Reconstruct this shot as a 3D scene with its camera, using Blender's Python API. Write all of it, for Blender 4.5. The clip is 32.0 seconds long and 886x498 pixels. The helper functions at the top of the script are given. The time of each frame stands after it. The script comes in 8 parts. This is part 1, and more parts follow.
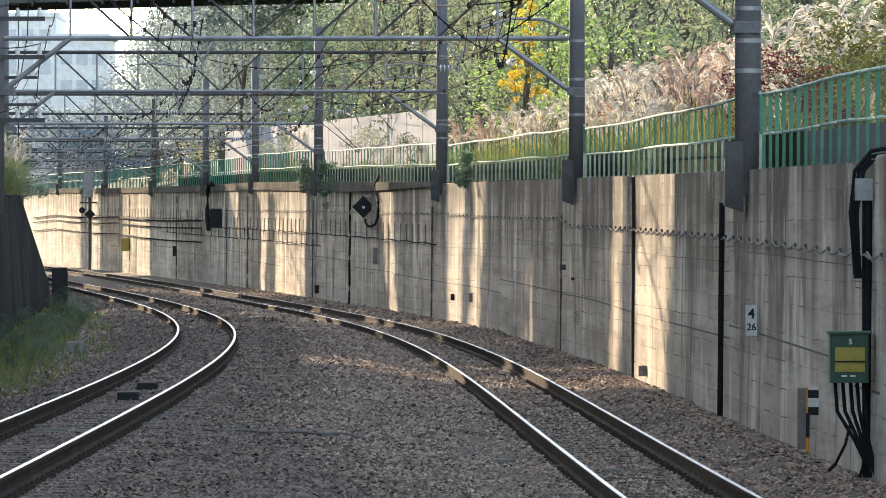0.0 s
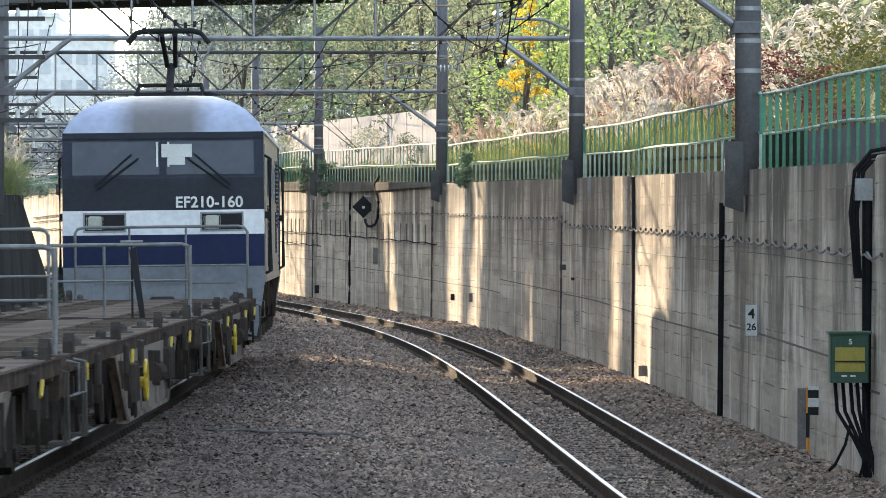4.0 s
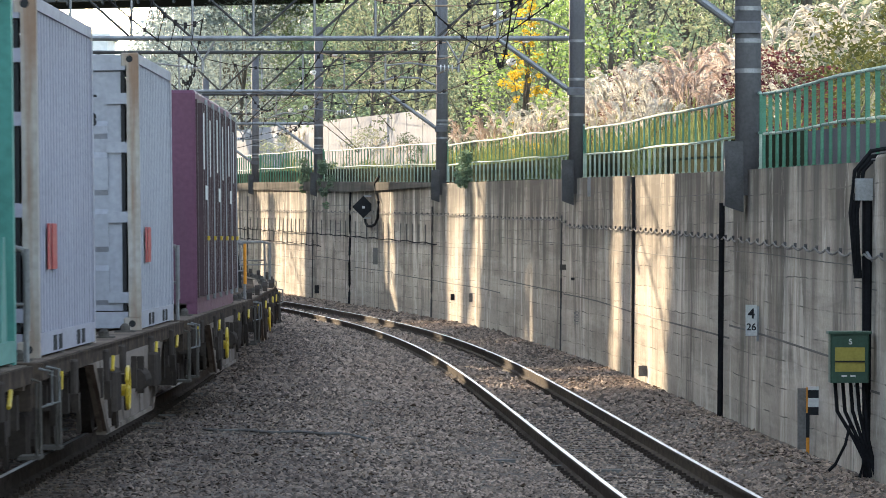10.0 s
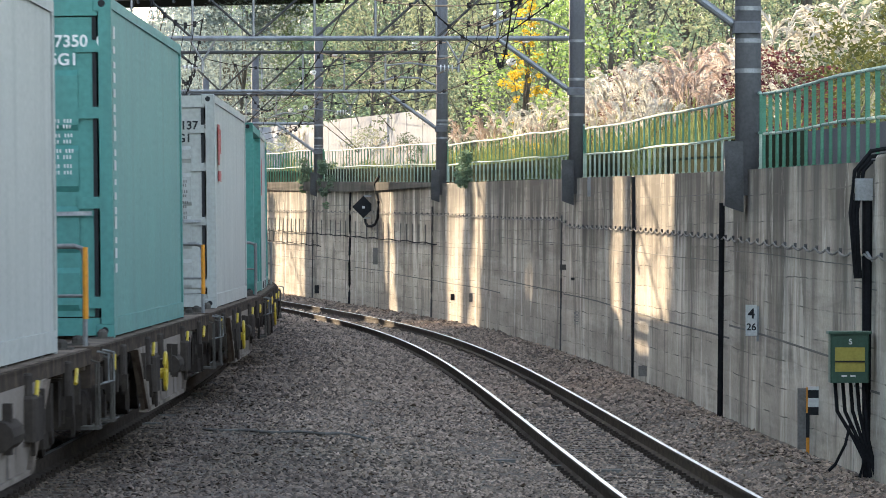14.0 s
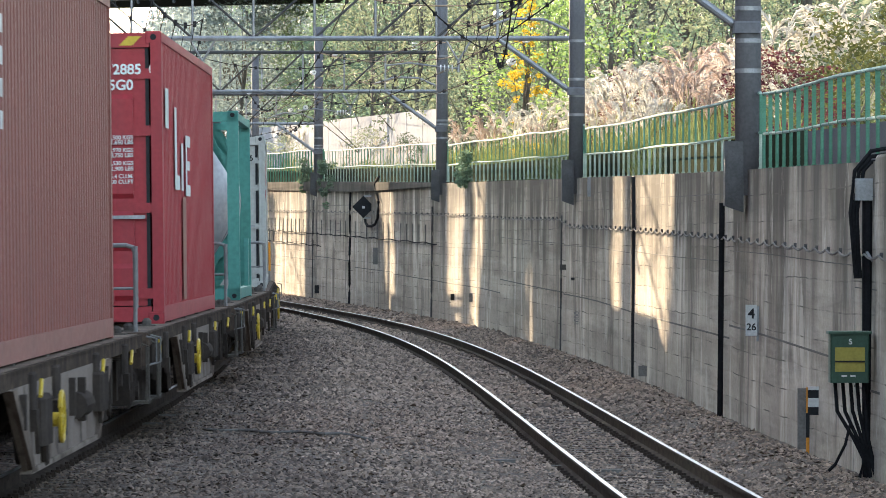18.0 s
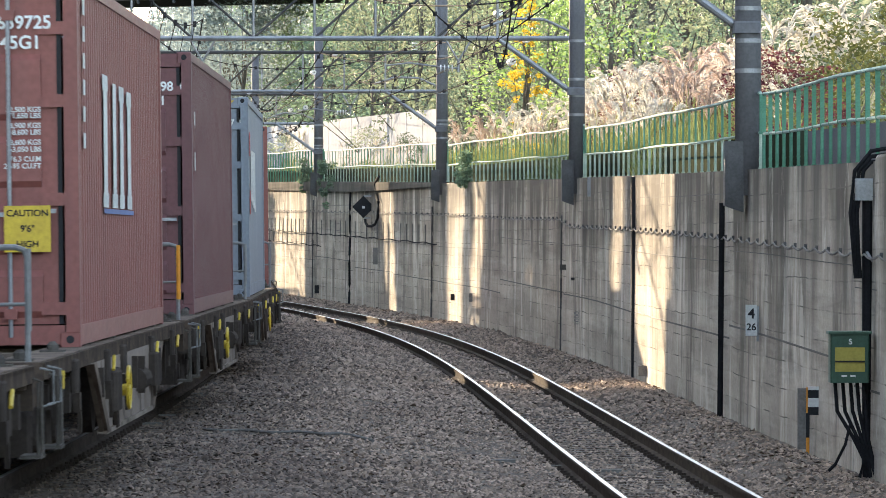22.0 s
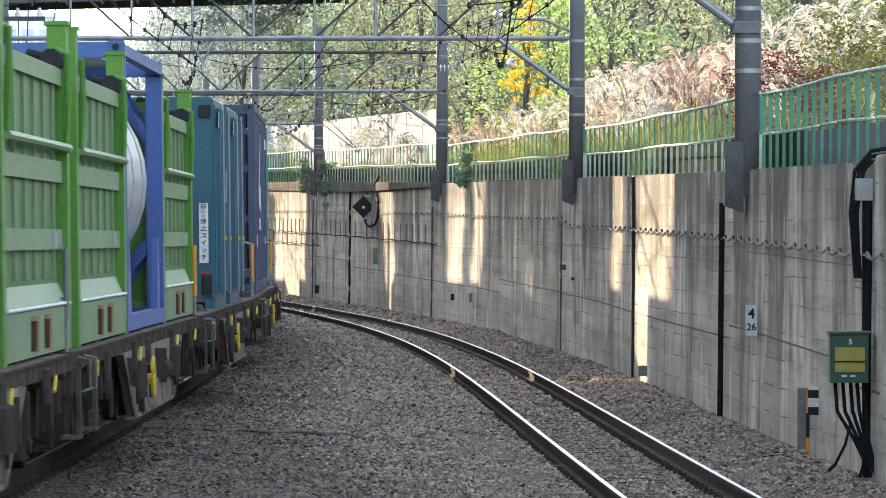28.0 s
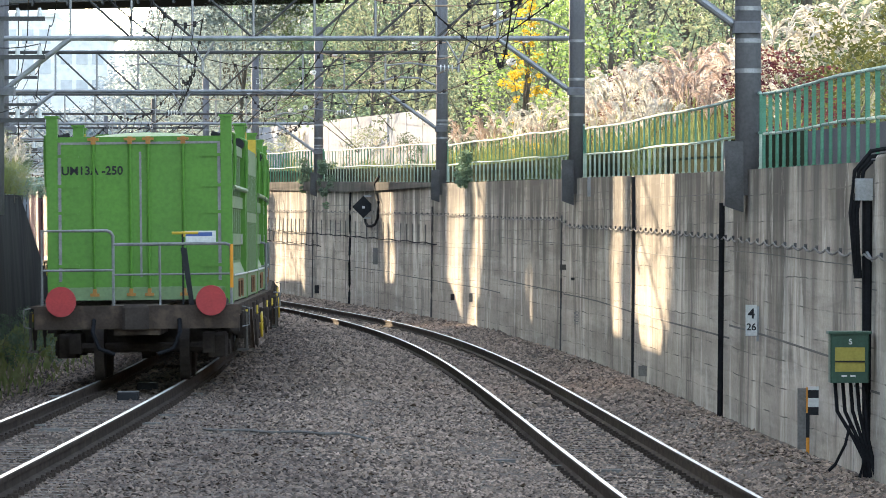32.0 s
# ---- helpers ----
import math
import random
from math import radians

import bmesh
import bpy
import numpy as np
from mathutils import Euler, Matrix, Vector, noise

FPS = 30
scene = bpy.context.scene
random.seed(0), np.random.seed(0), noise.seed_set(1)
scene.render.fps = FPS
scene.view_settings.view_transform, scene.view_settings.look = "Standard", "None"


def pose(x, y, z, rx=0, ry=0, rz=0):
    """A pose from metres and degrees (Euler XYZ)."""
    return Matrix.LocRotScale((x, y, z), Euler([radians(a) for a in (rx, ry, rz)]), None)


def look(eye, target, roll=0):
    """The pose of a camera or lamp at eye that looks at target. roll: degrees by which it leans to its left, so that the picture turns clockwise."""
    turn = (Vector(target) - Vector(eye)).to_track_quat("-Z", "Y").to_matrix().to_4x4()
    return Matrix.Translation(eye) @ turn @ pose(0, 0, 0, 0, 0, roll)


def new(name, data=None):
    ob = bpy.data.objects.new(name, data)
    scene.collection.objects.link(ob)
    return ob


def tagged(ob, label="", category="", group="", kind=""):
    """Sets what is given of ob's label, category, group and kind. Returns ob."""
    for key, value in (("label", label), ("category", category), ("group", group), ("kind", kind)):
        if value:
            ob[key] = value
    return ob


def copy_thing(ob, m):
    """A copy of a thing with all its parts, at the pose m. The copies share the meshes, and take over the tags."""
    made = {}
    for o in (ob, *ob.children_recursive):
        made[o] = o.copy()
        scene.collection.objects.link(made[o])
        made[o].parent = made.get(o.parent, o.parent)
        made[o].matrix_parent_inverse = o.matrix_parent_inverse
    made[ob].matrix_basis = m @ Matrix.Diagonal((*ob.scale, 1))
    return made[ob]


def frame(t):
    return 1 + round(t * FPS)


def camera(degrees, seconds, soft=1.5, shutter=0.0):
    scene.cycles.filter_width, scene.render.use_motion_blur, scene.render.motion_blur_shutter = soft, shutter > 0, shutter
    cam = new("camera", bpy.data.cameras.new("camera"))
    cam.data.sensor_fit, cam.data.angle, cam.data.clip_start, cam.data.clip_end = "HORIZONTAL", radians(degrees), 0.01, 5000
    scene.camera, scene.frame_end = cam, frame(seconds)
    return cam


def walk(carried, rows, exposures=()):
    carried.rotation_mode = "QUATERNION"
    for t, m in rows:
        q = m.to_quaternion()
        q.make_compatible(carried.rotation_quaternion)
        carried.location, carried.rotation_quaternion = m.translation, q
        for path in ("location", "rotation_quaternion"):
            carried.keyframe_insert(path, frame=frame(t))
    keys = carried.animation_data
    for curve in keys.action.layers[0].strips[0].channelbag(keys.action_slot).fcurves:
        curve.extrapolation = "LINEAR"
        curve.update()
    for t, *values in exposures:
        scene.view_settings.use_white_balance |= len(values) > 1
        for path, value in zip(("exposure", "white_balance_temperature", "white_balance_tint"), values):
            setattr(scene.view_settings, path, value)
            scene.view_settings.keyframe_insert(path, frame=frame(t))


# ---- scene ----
# ---- camera: a tripod shot through a long lens, beside the line ----
SECONDS = 32.0
EYE = (0.0, 0.0, 1.8605)
cam = camera(8.790, SECONDS, soft=0.85, shutter=0.35)
STAND = look(EYE, (0.0, 100.0, 1.8605 - 0.17647))
walk(cam, [(0.0, STAND), (SECONDS, STAND)], exposures=[(0.0, 2.10), (3.0, 2.26), (9.0, 2.38), (13.0, 2.44), (23.0, 2.60), (SECONDS, 2.68)])

# ---- world and sun: low, ahead and to the left ----
SUN_AZ, SUN_EL = 24.5, 11.0
world = bpy.data.worlds.new("sky")
scene.world = world
world.use_nodes = True
wn = world.node_tree.nodes
sky = wn.new("ShaderNodeTexSky")
sky.sky_type = "NISHITA"
sky.sun_disc = False
sky.sun_elevation = radians(SUN_EL)
sky.sun_rotation = radians(360 - SUN_AZ)
sky.air_density, sky.dust_density, sky.ozone_density = 1.0, 0.8, 1.5
wn["Background"].inputs["Strength"].default_value = 0.15
haze = wn.new("ShaderNodeHueSaturation")
haze.inputs["Saturation"].default_value = 0.70
world.node_tree.links.new(sky.outputs[0], haze.inputs["Color"])
world.node_tree.links.new(haze.outputs[0], wn["Background"].inputs["Color"])
SUN_DIR = Vector((-math.sin(radians(SUN_AZ)) * math.cos(radians(SUN_EL)), math.cos(radians(SUN_AZ)) * math.cos(radians(SUN_EL)), math.sin(radians(SUN_EL))))
sun_data = bpy.data.lights.new("sun", "SUN")
sun_data.energy, sun_data.angle, sun_data.color = 3.4, radians(0.6), (1.0, 0.79, 0.54)
sun = new("sun", sun_data)
sun.matrix_world = look(tuple(SUN_DIR * 200), (0, 0, 0))


# ---- materials ----
def mat(name, c1, c2=None, rough=0.7, metal=0.0, scale=3.0, fine=40.0, bump=0.15, streak=None, streak_scale=(6.0, 6.0, 0.35), streak_amount=0.6, rnd=0.0, spec=0.4, grime=None, grime_at=(0.52, 0.7), translucent=0.0, depth=0.01):
    """Two base colours mixed by coarse noise, fine grain, optional vertical streaks and blotches of grime, bump and roughness wear."""
    m = bpy.data.materials.new(name)
    m.use_nodes = True
    nt = m.node_tree
    N, L = nt.nodes, nt.links
    b = N["Principled BSDF"]
    b.inputs["Metallic"].default_value = metal
    b.inputs["Specular IOR Level"].default_value = spec
    if spec < 0.2:
        b.inputs["IOR"].default_value = 1.0 + 2.0 * spec
    tc = N.new("ShaderNodeTexCoord")
    co = tc.outputs["Object"]
    c2 = c2 or tuple(x * 0.72 for x in c1)

    def noise_tex(s, detail=4.0, vec=None):
        n = N.new("ShaderNodeTexNoise")
        n.inputs["Scale"].default_value = s
        n.inputs["Detail"].default_value = detail
        L.new(vec or co, n.inputs["Vector"])
        return n.outputs["Fac"]

    def ramp(v, lo, hi):
        r = N.new("ShaderNodeMapRange")
        r.inputs["From Min"].default_value, r.inputs["From Max"].default_value = lo, hi
        L.new(v, r.inputs["Value"])
        return r.outputs["Result"]

    def mix(f, a, bb):
        x = N.new("ShaderNodeMix")
        x.data_type = "RGBA"
        for sock, val in ((x.inputs["Factor"], f), (x.inputs[6], a), (x.inputs[7], bb)):
            if isinstance(val, (tuple, float)):
                sock.default_value = (*val, 1.0) if isinstance(val, tuple) else val
            else:
                L.new(val, sock)
        return x.outputs[2]

    coarse, grain = noise_tex(scale), noise_tex(fine, 3.0)
    col = mix(ramp(coarse, 0.32, 0.68), tuple(c1), tuple(c2))
    col = mix(ramp(grain, 0.35, 0.75), col, mix(0.35, col, tuple(x * 0.45 for x in c2)))
    if streak:
        mp = N.new("ShaderNodeMapping")
        mp.inputs["Scale"].default_value = streak_scale
        L.new(co, mp.inputs["Vector"])
        s = noise_tex(1.0, 6.0, mp.outputs["Vector"])
        mu = N.new("ShaderNodeMath")
        mu.operation = "MULTIPLY"
        mu.inputs[1].default_value = streak_amount
        L.new(ramp(s, 0.48, 0.66), mu.inputs[0])
        col = mix(mu.outputs[0], col, tuple(streak))
    if grime:
        g = noise_tex(scale * 1.7, 8.0)
        col = mix(ramp(g, *grime_at), col, tuple(grime))
    if rnd:
        oi = N.new("ShaderNodeObjectInfo")
        hsv = N.new("ShaderNodeHueSaturation")
        L.new(ramp(oi.outputs["Random"], 0.0, 1.0), hsv.inputs["Value"])
        hsv.inputs["Value"].default_value = 1.0
        v = N.new("ShaderNodeMapRange")
        v.inputs["To Min"].default_value, v.inputs["To Max"].default_value = 1.0 - rnd, 1.0 + rnd
        L.new(oi.outputs["Random"], v.inputs["Value"])
        L.new(v.outputs["Result"], hsv.inputs["Value"])
        L.new(col, hsv.inputs["Color"])
        col = hsv.outputs["Color"]
    L.new(col, b.inputs["Base Color"])
    rr = N.new("ShaderNodeMapRange")
    rr.inputs["To Min"].default_value, rr.inputs["To Max"].default_value = max(0.05, rough - 0.12), min(1.0, rough + 0.12)
    L.new(grain, rr.inputs["Value"])
    L.new(rr.outputs["Result"], b.inputs["Roughness"])
    if bump:
        bp = N.new("ShaderNodeBump")
        bp.inputs["Strength"].default_value, bp.inputs["Distance"].default_value = bump, depth
        L.new(grain, bp.inputs["Height"])
        L.new(bp.outputs["Normal"], b.inputs["Normal"])
    if translucent:
        tr = N.new("ShaderNodeBsdfTranslucent")
        L.new(col, tr.inputs["Color"])
        ms = N.new("ShaderNodeMixShader")
        ms.inputs[0].default_value = translucent
        L.new(b.outputs[0], ms.inputs[1])
        L.new(tr.outputs[0], ms.inputs[2])
        L.new(ms.outputs[0], N["Material Output"].inputs["Surface"])
    return m




def concrete(name, c1, c2, drip, pale):
    """Board-marked wall concrete: blotches, long drips, pale lime runs, faint casting grid, grain."""
    m = mat(name, c1, c2, 0.95, scale=0.45, fine=22, bump=0.35, rnd=0.07, spec=0.1)
    N, L = m.node_tree.nodes, m.node_tree.links
    b = N["Principled BSDF"]
    col = b.inputs["Base Color"].links[0].from_socket
    tc = N.new("ShaderNodeTexCoord")
    sep, com = N.new("ShaderNodeSeparateXYZ"), N.new("ShaderNodeCombineXYZ")
    L.new(tc.outputs["Object"], sep.inputs[0])
    L.new(sep.outputs["Y"], com.inputs["X"])
    L.new(sep.outputs["Z"], com.inputs["Y"])

    def layer(scale, lo, hi, colour, amount, detail=7.0, shift=0.0):
        nonlocal col
        mp, n, r, mu, x = N.new("ShaderNodeMapping"), N.new("ShaderNodeTexNoise"), N.new("ShaderNodeMapRange"), N.new("ShaderNodeMath"), N.new("ShaderNodeMix")
        mp.inputs["Scale"].default_value = (*scale, 1.0)
        mp.inputs["Location"].default_value = (shift, shift, 0)
        n.inputs["Scale"].default_value, n.inputs["Detail"].default_value, n.inputs["Roughness"].default_value = 1.0, detail, 0.70
        r.inputs["From Min"].default_value, r.inputs["From Max"].default_value = lo, hi
        mu.operation, mu.inputs[1].default_value = "MULTIPLY", amount
        x.data_type = "RGBA"
        L.new(com.outputs[0], mp.inputs["Vector"])
        L.new(mp.outputs[0], n.inputs["Vector"])
        L.new(n.outputs["Fac"], r.inputs["Value"])
        L.new(r.outputs["Result"], mu.inputs[0])
        L.new(mu.outputs[0], x.inputs["Factor"])
        L.new(col, x.inputs[6])
        x.inputs[7].default_value = (*colour, 1.0)
        col = x.outputs[2]

    layer((0.045, 0.55), 0.44, 0.62, drip, 0.42, shift=13.0)
    layer((0.09, 1.6), 0.50, 0.64, pale, 0.35, shift=5.0)
    layer((0.32, 0.10), 0.53, 0.60, drip, 0.62, shift=7.0)
    layer((0.45, 0.13), 0.55, 0.62, pale, 0.75, shift=43.0)
    layer((1.1, 0.16), 0.55, 0.63, drip, 0.55, shift=61.0)
    layer((0.20, 2.2), 0.54, 0.66, drip, 0.35, shift=3.0)
    layer((1.6, 1.2), 0.56, 0.66, drip, 0.35, shift=53.0)
    # rain stains that run down from the top edge
    sy, sz, dn = N.new("ShaderNodeMath"), N.new("ShaderNodeMath"), N.new("ShaderNodeMath")
    sy.operation, sy.inputs[1].default_value, sy.inputs[2].default_value = "MULTIPLY_ADD", -0.0078, -2.2
    L.new(sep.outputs["Y"], sy.inputs[0])
    sz.operation = "ADD"
    L.new(sy.outputs[0], sz.inputs[0])
    L.new(sep.outputs["Z"], sz.inputs[1])
    mp, n, r, x = N.new("ShaderNodeMapping"), N.new("ShaderNodeTexNoise"), N.new("ShaderNodeMapRange"), N.new("ShaderNodeMix")
    mp.inputs["Scale"].default_value = (0.9, 0.16, 1.0)
    n.inputs["Detail"].default_value, n.inputs["Scale"].default_value = 8.0, 1.0
    L.new(com.outputs[0], mp.inputs["Vector"])
    L.new(mp.outputs[0], n.inputs["Vector"])
    dn.operation, dn.inputs[1].default_value = "MULTIPLY_ADD", 0.15
    L.new(sz.outputs[0], dn.inputs[0])
    L.new(n.outputs["Fac"], dn.inputs[2])
    r.inputs["From Min"].default_value, r.inputs["From Max"].default_value, r.inputs["To Max"].default_value = 0.24, 0.50, 0.9
    L.new(dn.outputs[0], r.inputs["Value"])
    x.data_type = "RGBA"
    L.new(r.outputs["Result"], x.inputs["Factor"])
    L.new(col, x.inputs[6])
    x.inputs[7].default_value = (*drip, 1.0)
    col = x.outputs[2]
    layer((0.7, 0.35), 0.56, 0.62, pale, 0.5, shift=21.0)
    br, x = N.new("ShaderNodeTexBrick"), N.new("ShaderNodeMix")
    br.offset = 0.0
    for key, val in (("Scale", 1.0), ("Mortar Size", 0.009), ("Mortar Smooth", 0.5), ("Brick Width", 3.6), ("Row Height", 0.30)):
        br.inputs[key].default_value = val
    wob, add = N.new("ShaderNodeTexNoise"), N.new("ShaderNodeVectorMath")
    wob.inputs["Scale"].default_value, wob.inputs["Detail"].default_value = 0.5, 2.0
    L.new(com.outputs[0], wob.inputs["Vector"])
    sc = N.new("ShaderNodeVectorMath")
    sc.operation, sc.inputs[1].default_value = "MULTIPLY", (0.9, 0.09, 0.0)
    L.new(wob.outputs["Color"], sc.inputs[0])
    L.new(com.outputs[0], add.inputs[0])
    L.new(sc.outputs[0], add.inputs[1])
    L.new(add.outputs[0], br.inputs["Vector"])
    tone = N.new("ShaderNodeMix")
    tone.data_type, tone.blend_type = "RGBA", "MULTIPLY"
    tone.inputs["Factor"].default_value = 1.0
    br.inputs["Color1"].default_value, br.inputs["Color2"].default_value, br.inputs["Mortar"].default_value = (1.05, 1.05, 1.05, 1), (0.88, 0.88, 0.88, 1), (0.9, 0.9, 0.9, 1)
    L.new(col, tone.inputs[6])
    L.new(br.outputs["Color"], tone.inputs[7])
    col = tone.outputs[2]
    mu, x = N.new("ShaderNodeMath"), N.new("ShaderNodeMix")
    mu.operation = "MULTIPLY"
    n = N.new("ShaderNodeTexNoise")
    n.inputs["Scale"].default_value = 0.9
    L.new(com.outputs[0], n.inputs["Vector"])
    L.new(br.outputs["Fac"], mu.inputs[0])
    part_on = N.new("ShaderNodeMapRange")
    part_on.inputs["From Min"].default_value, part_on.inputs["From Max"].default_value = 0.46, 0.60
    L.new(n.outputs["Fac"], part_on.inputs["Value"])
    L.new(part_on.outputs["Result"], mu.inputs[1])
    x.data_type = "RGBA"
    L.new(mu.outputs[0], x.inputs["Factor"])
    L.new(col, x.inputs[6])
    x.inputs[7].default_value = (*[v * 1.4 for v in drip], 1.0)
    L.new(x.outputs[2], b.inputs["Base Color"])
    return m


CONCRETE = concrete("wall_concrete", (0.515, 0.453, 0.380), (0.412, 0.360, 0.302), (0.105, 0.095, 0.083), (0.66, 0.61, 0.53))
COPING = mat("coping_concrete", (0.33, 0.31, 0.29), (0.22, 0.21, 0.195), 0.95, scale=1.2, fine=30, bump=0.4, streak=(0.09, 0.085, 0.075), rnd=0.08, spec=0.08)
# dark tone holds the overhang's shade; the streaks are stains
DARK_COPING = mat("shaded_coping", (0.15, 0.14, 0.125), (0.085, 0.08, 0.072), 0.92, scale=0.9, fine=30, bump=0.4, streak=(0.05, 0.046, 0.04), streak_scale=(0.4, 0.4, 0.5), spec=0.05)
# near-black colour of an added strip that darkens the gaps between fence posts
DARK_GAP = mat("dark_gap", (0.045, 0.05, 0.035), (0.028, 0.034, 0.022), 0.97, scale=1.0, fine=14, bump=0.4, spec=0.02)
CASTING_LINE = mat("casting_line", (0.075, 0.068, 0.06), (0.12, 0.11, 0.10), 0.95, scale=1.4, fine=30)
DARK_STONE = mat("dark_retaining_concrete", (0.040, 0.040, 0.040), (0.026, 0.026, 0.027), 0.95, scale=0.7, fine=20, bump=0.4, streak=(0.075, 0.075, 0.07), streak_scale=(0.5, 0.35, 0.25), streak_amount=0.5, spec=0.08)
BALLAST = mat("ballast", (0.163, 0.121, 0.091), (0.090, 0.067, 0.050), 0.95, scale=9.0, fine=26.0, bump=1.0, depth=0.04)
SOIL = mat("soil", (0.07, 0.075, 0.04), (0.045, 0.055, 0.028), 0.95, scale=0.6, fine=9, bump=0.5)
RAIL_TOP = mat("rail_running_surface", (0.45, 0.44, 0.43), (0.32, 0.31, 0.30), 0.42, 0.85, scale=4, fine=30, bump=0.03)
RUST = mat("rail_rust", (0.075, 0.058, 0.048), (0.046, 0.036, 0.030), 0.92, 0.0, scale=3, fine=40, bump=0.3, spec=0.08)
SLEEPER = mat("concrete_sleeper", (0.135, 0.103, 0.082), (0.085, 0.065, 0.052), 0.92, scale=3, fine=40, bump=0.3, rnd=0.15)
POLE = mat("pole_concrete", (0.17, 0.165, 0.175), (0.125, 0.12, 0.13), 0.8, scale=1.5, fine=25, streak=(0.08, 0.078, 0.08), streak_amount=0.4)
STEEL = mat("galvanised_steel", (0.36, 0.36, 0.37), (0.24, 0.24, 0.25), 0.5, 0.55, scale=4, fine=50, bump=0.05)
DARK_STEEL = mat("weathered_steel", (0.10, 0.095, 0.095), (0.06, 0.058, 0.058), 0.65, 0.3, scale=4, fine=40, bump=0.08)
BRIDGE = mat("bridge_girder", (0.06, 0.065, 0.07), (0.045, 0.047, 0.05), 0.6, 0.1, scale=0.6, fine=10)
WIRE = mat("wire_copper", (0.05, 0.048, 0.05), None, 0.85, 0.0, scale=5, spec=0.06)
CERAMIC = mat("insulator_ceramic", (0.75, 0.75, 0.74), (0.55, 0.55, 0.54), 0.25, scale=8, bump=0.0)
GREEN_FENCE = mat("green_fence_paint", (0.115, 0.27, 0.185), (0.085, 0.21, 0.14), 0.6, scale=3, fine=40, streak=(0.10, 0.15, 0.09), streak_amount=0.3, rnd=0.12, spec=0.15)
FENCE_RAIL = mat("pale_fence_rail", (0.44, 0.54, 0.48), (0.33, 0.44, 0.38), 0.75, scale=4, fine=40, spec=0.15)
# green post paint lightened as if sunlit, for sections beyond the first
POST_SUNLIT = mat("sunlit_fence_post", (0.50, 0.56, 0.46), (0.30, 0.42, 0.31), 0.8, scale=2, fine=40, spec=0.15, rnd=0.15)
BLACK_RUBBER = mat("black_cable", (0.022, 0.022, 0.025), (0.015, 0.015, 0.016), 0.88, scale=5, spec=0.08)
CABLE_GREY = mat("grey_cable", (0.24, 0.23, 0.215), (0.16, 0.15, 0.14), 0.88, scale=5, spec=0.08)
WHITE_PAINT = mat("white_paint", (0.78, 0.78, 0.76), (0.66, 0.66, 0.64), 0.5, scale=3, bump=0.03)
SIGN_WHITE = mat("sign_white", (0.66, 0.66, 0.64), (0.55, 0.55, 0.53), 0.6, scale=6, bump=0.03)
BLACK_PAINT = mat("black_paint", (0.028, 0.028, 0.03), (0.036, 0.036, 0.038), 0.8, scale=5, bump=0.03, spec=0.15)
KEEPER = mat("orange_clamp", (0.44, 0.20, 0.04), (0.33, 0.15, 0.035), 0.6, scale=6, bump=0.03)
YELLOW = mat("yellow_paint", (0.60, 0.42, 0.03), (0.50, 0.34, 0.03), 0.5, scale=6, bump=0.03)
ORANGE = mat("orange_paint", (0.75, 0.30, 0.02), (0.62, 0.24, 0.02), 0.5, scale=6, bump=0.03)
RED = mat("red_paint", (0.42, 0.028, 0.03), (0.33, 0.024, 0.028), 0.5, scale=4, bump=0.03)
DARK_RED = mat("dark_red_ink", (0.09, 0.02, 0.03), None, 0.7, scale=5, bump=0.0)
BOX_GREEN = mat("cabinet_green", (0.03, 0.085, 0.055), (0.022, 0.065, 0.042), 0.5, scale=5, bump=0.03)
BOX_YELLOW = mat("cabinet_yellow", (0.40, 0.33, 0.06), (0.33, 0.27, 0.05), 0.6, scale=5, bump=0.03)
PURPLE_GREY = mat("road_parapet", (0.17, 0.165, 0.18), (0.125, 0.12, 0.135), 0.95, scale=1, spec=0.08)
BARRIER = mat("white_barrier_panel", (0.43, 0.435, 0.46), (0.36, 0.365, 0.39), 0.95, scale=1, fine=12, streak=(0.30, 0.30, 0.31), streak_amount=0.4, spec=0.05)
# facade and windows are whitened to carry the haze of distance
FACADE = mat("hazed_facade", (0.92, 0.91, 0.90), (0.88, 0.87, 0.86), 0.8, scale=0.2, fine=2, bump=0.0)
FAR_GLASS = mat("hazed_window", (0.66, 0.68, 0.72), (0.60, 0.62, 0.66), 0.3, scale=0.5, fine=2, bump=0.0)
# vegetation
LEAF_GREEN = mat("leaf_green", (0.20, 0.285, 0.18), (0.125, 0.185, 0.125), 0.6, scale=0.8, fine=5, bump=0.0, rnd=0.25, translucent=0.5)
LEAF_BRIGHT = mat("leaf_bright_green", (0.28, 0.40, 0.13), (0.18, 0.28, 0.10), 0.6, scale=0.8, fine=5, bump=0.0, rnd=0.15, translucent=0.55)
# distance haze is mixed into this blue-grey leaf colour
LEAF_HAZY = mat("leaf_haze_tint", (0.30, 0.365, 0.42), (0.20, 0.255, 0.30), 0.8, scale=0.12, fine=0.8, bump=0.0, translucent=0.4, spec=0.1)
LEAF_DARK = mat("leaf_dark", (0.10, 0.145, 0.085), (0.06, 0.095, 0.06), 0.65, scale=0.7, fine=5, bump=0.0, rnd=0.25, translucent=0.3)
LEAF_OLIVE = mat("leaf_olive", (0.27, 0.305, 0.19), (0.17, 0.205, 0.14), 0.6, scale=0.8, fine=5, bump=0.0, rnd=0.25, translucent=0.5)
LEAF_YELLOW = mat("leaf_yellow", (0.85, 0.60, 0.05), (0.62, 0.45, 0.04), 0.6, scale=0.8, fine=5, bump=0.0, rnd=0.1, translucent=0.45)
LEAF_RED = mat("leaf_red", (0.15, 0.045, 0.055), (0.085, 0.032, 0.04), 0.7, scale=1.2, fine=6, bump=0.0, rnd=0.2, translucent=0.35, spec=0.15)
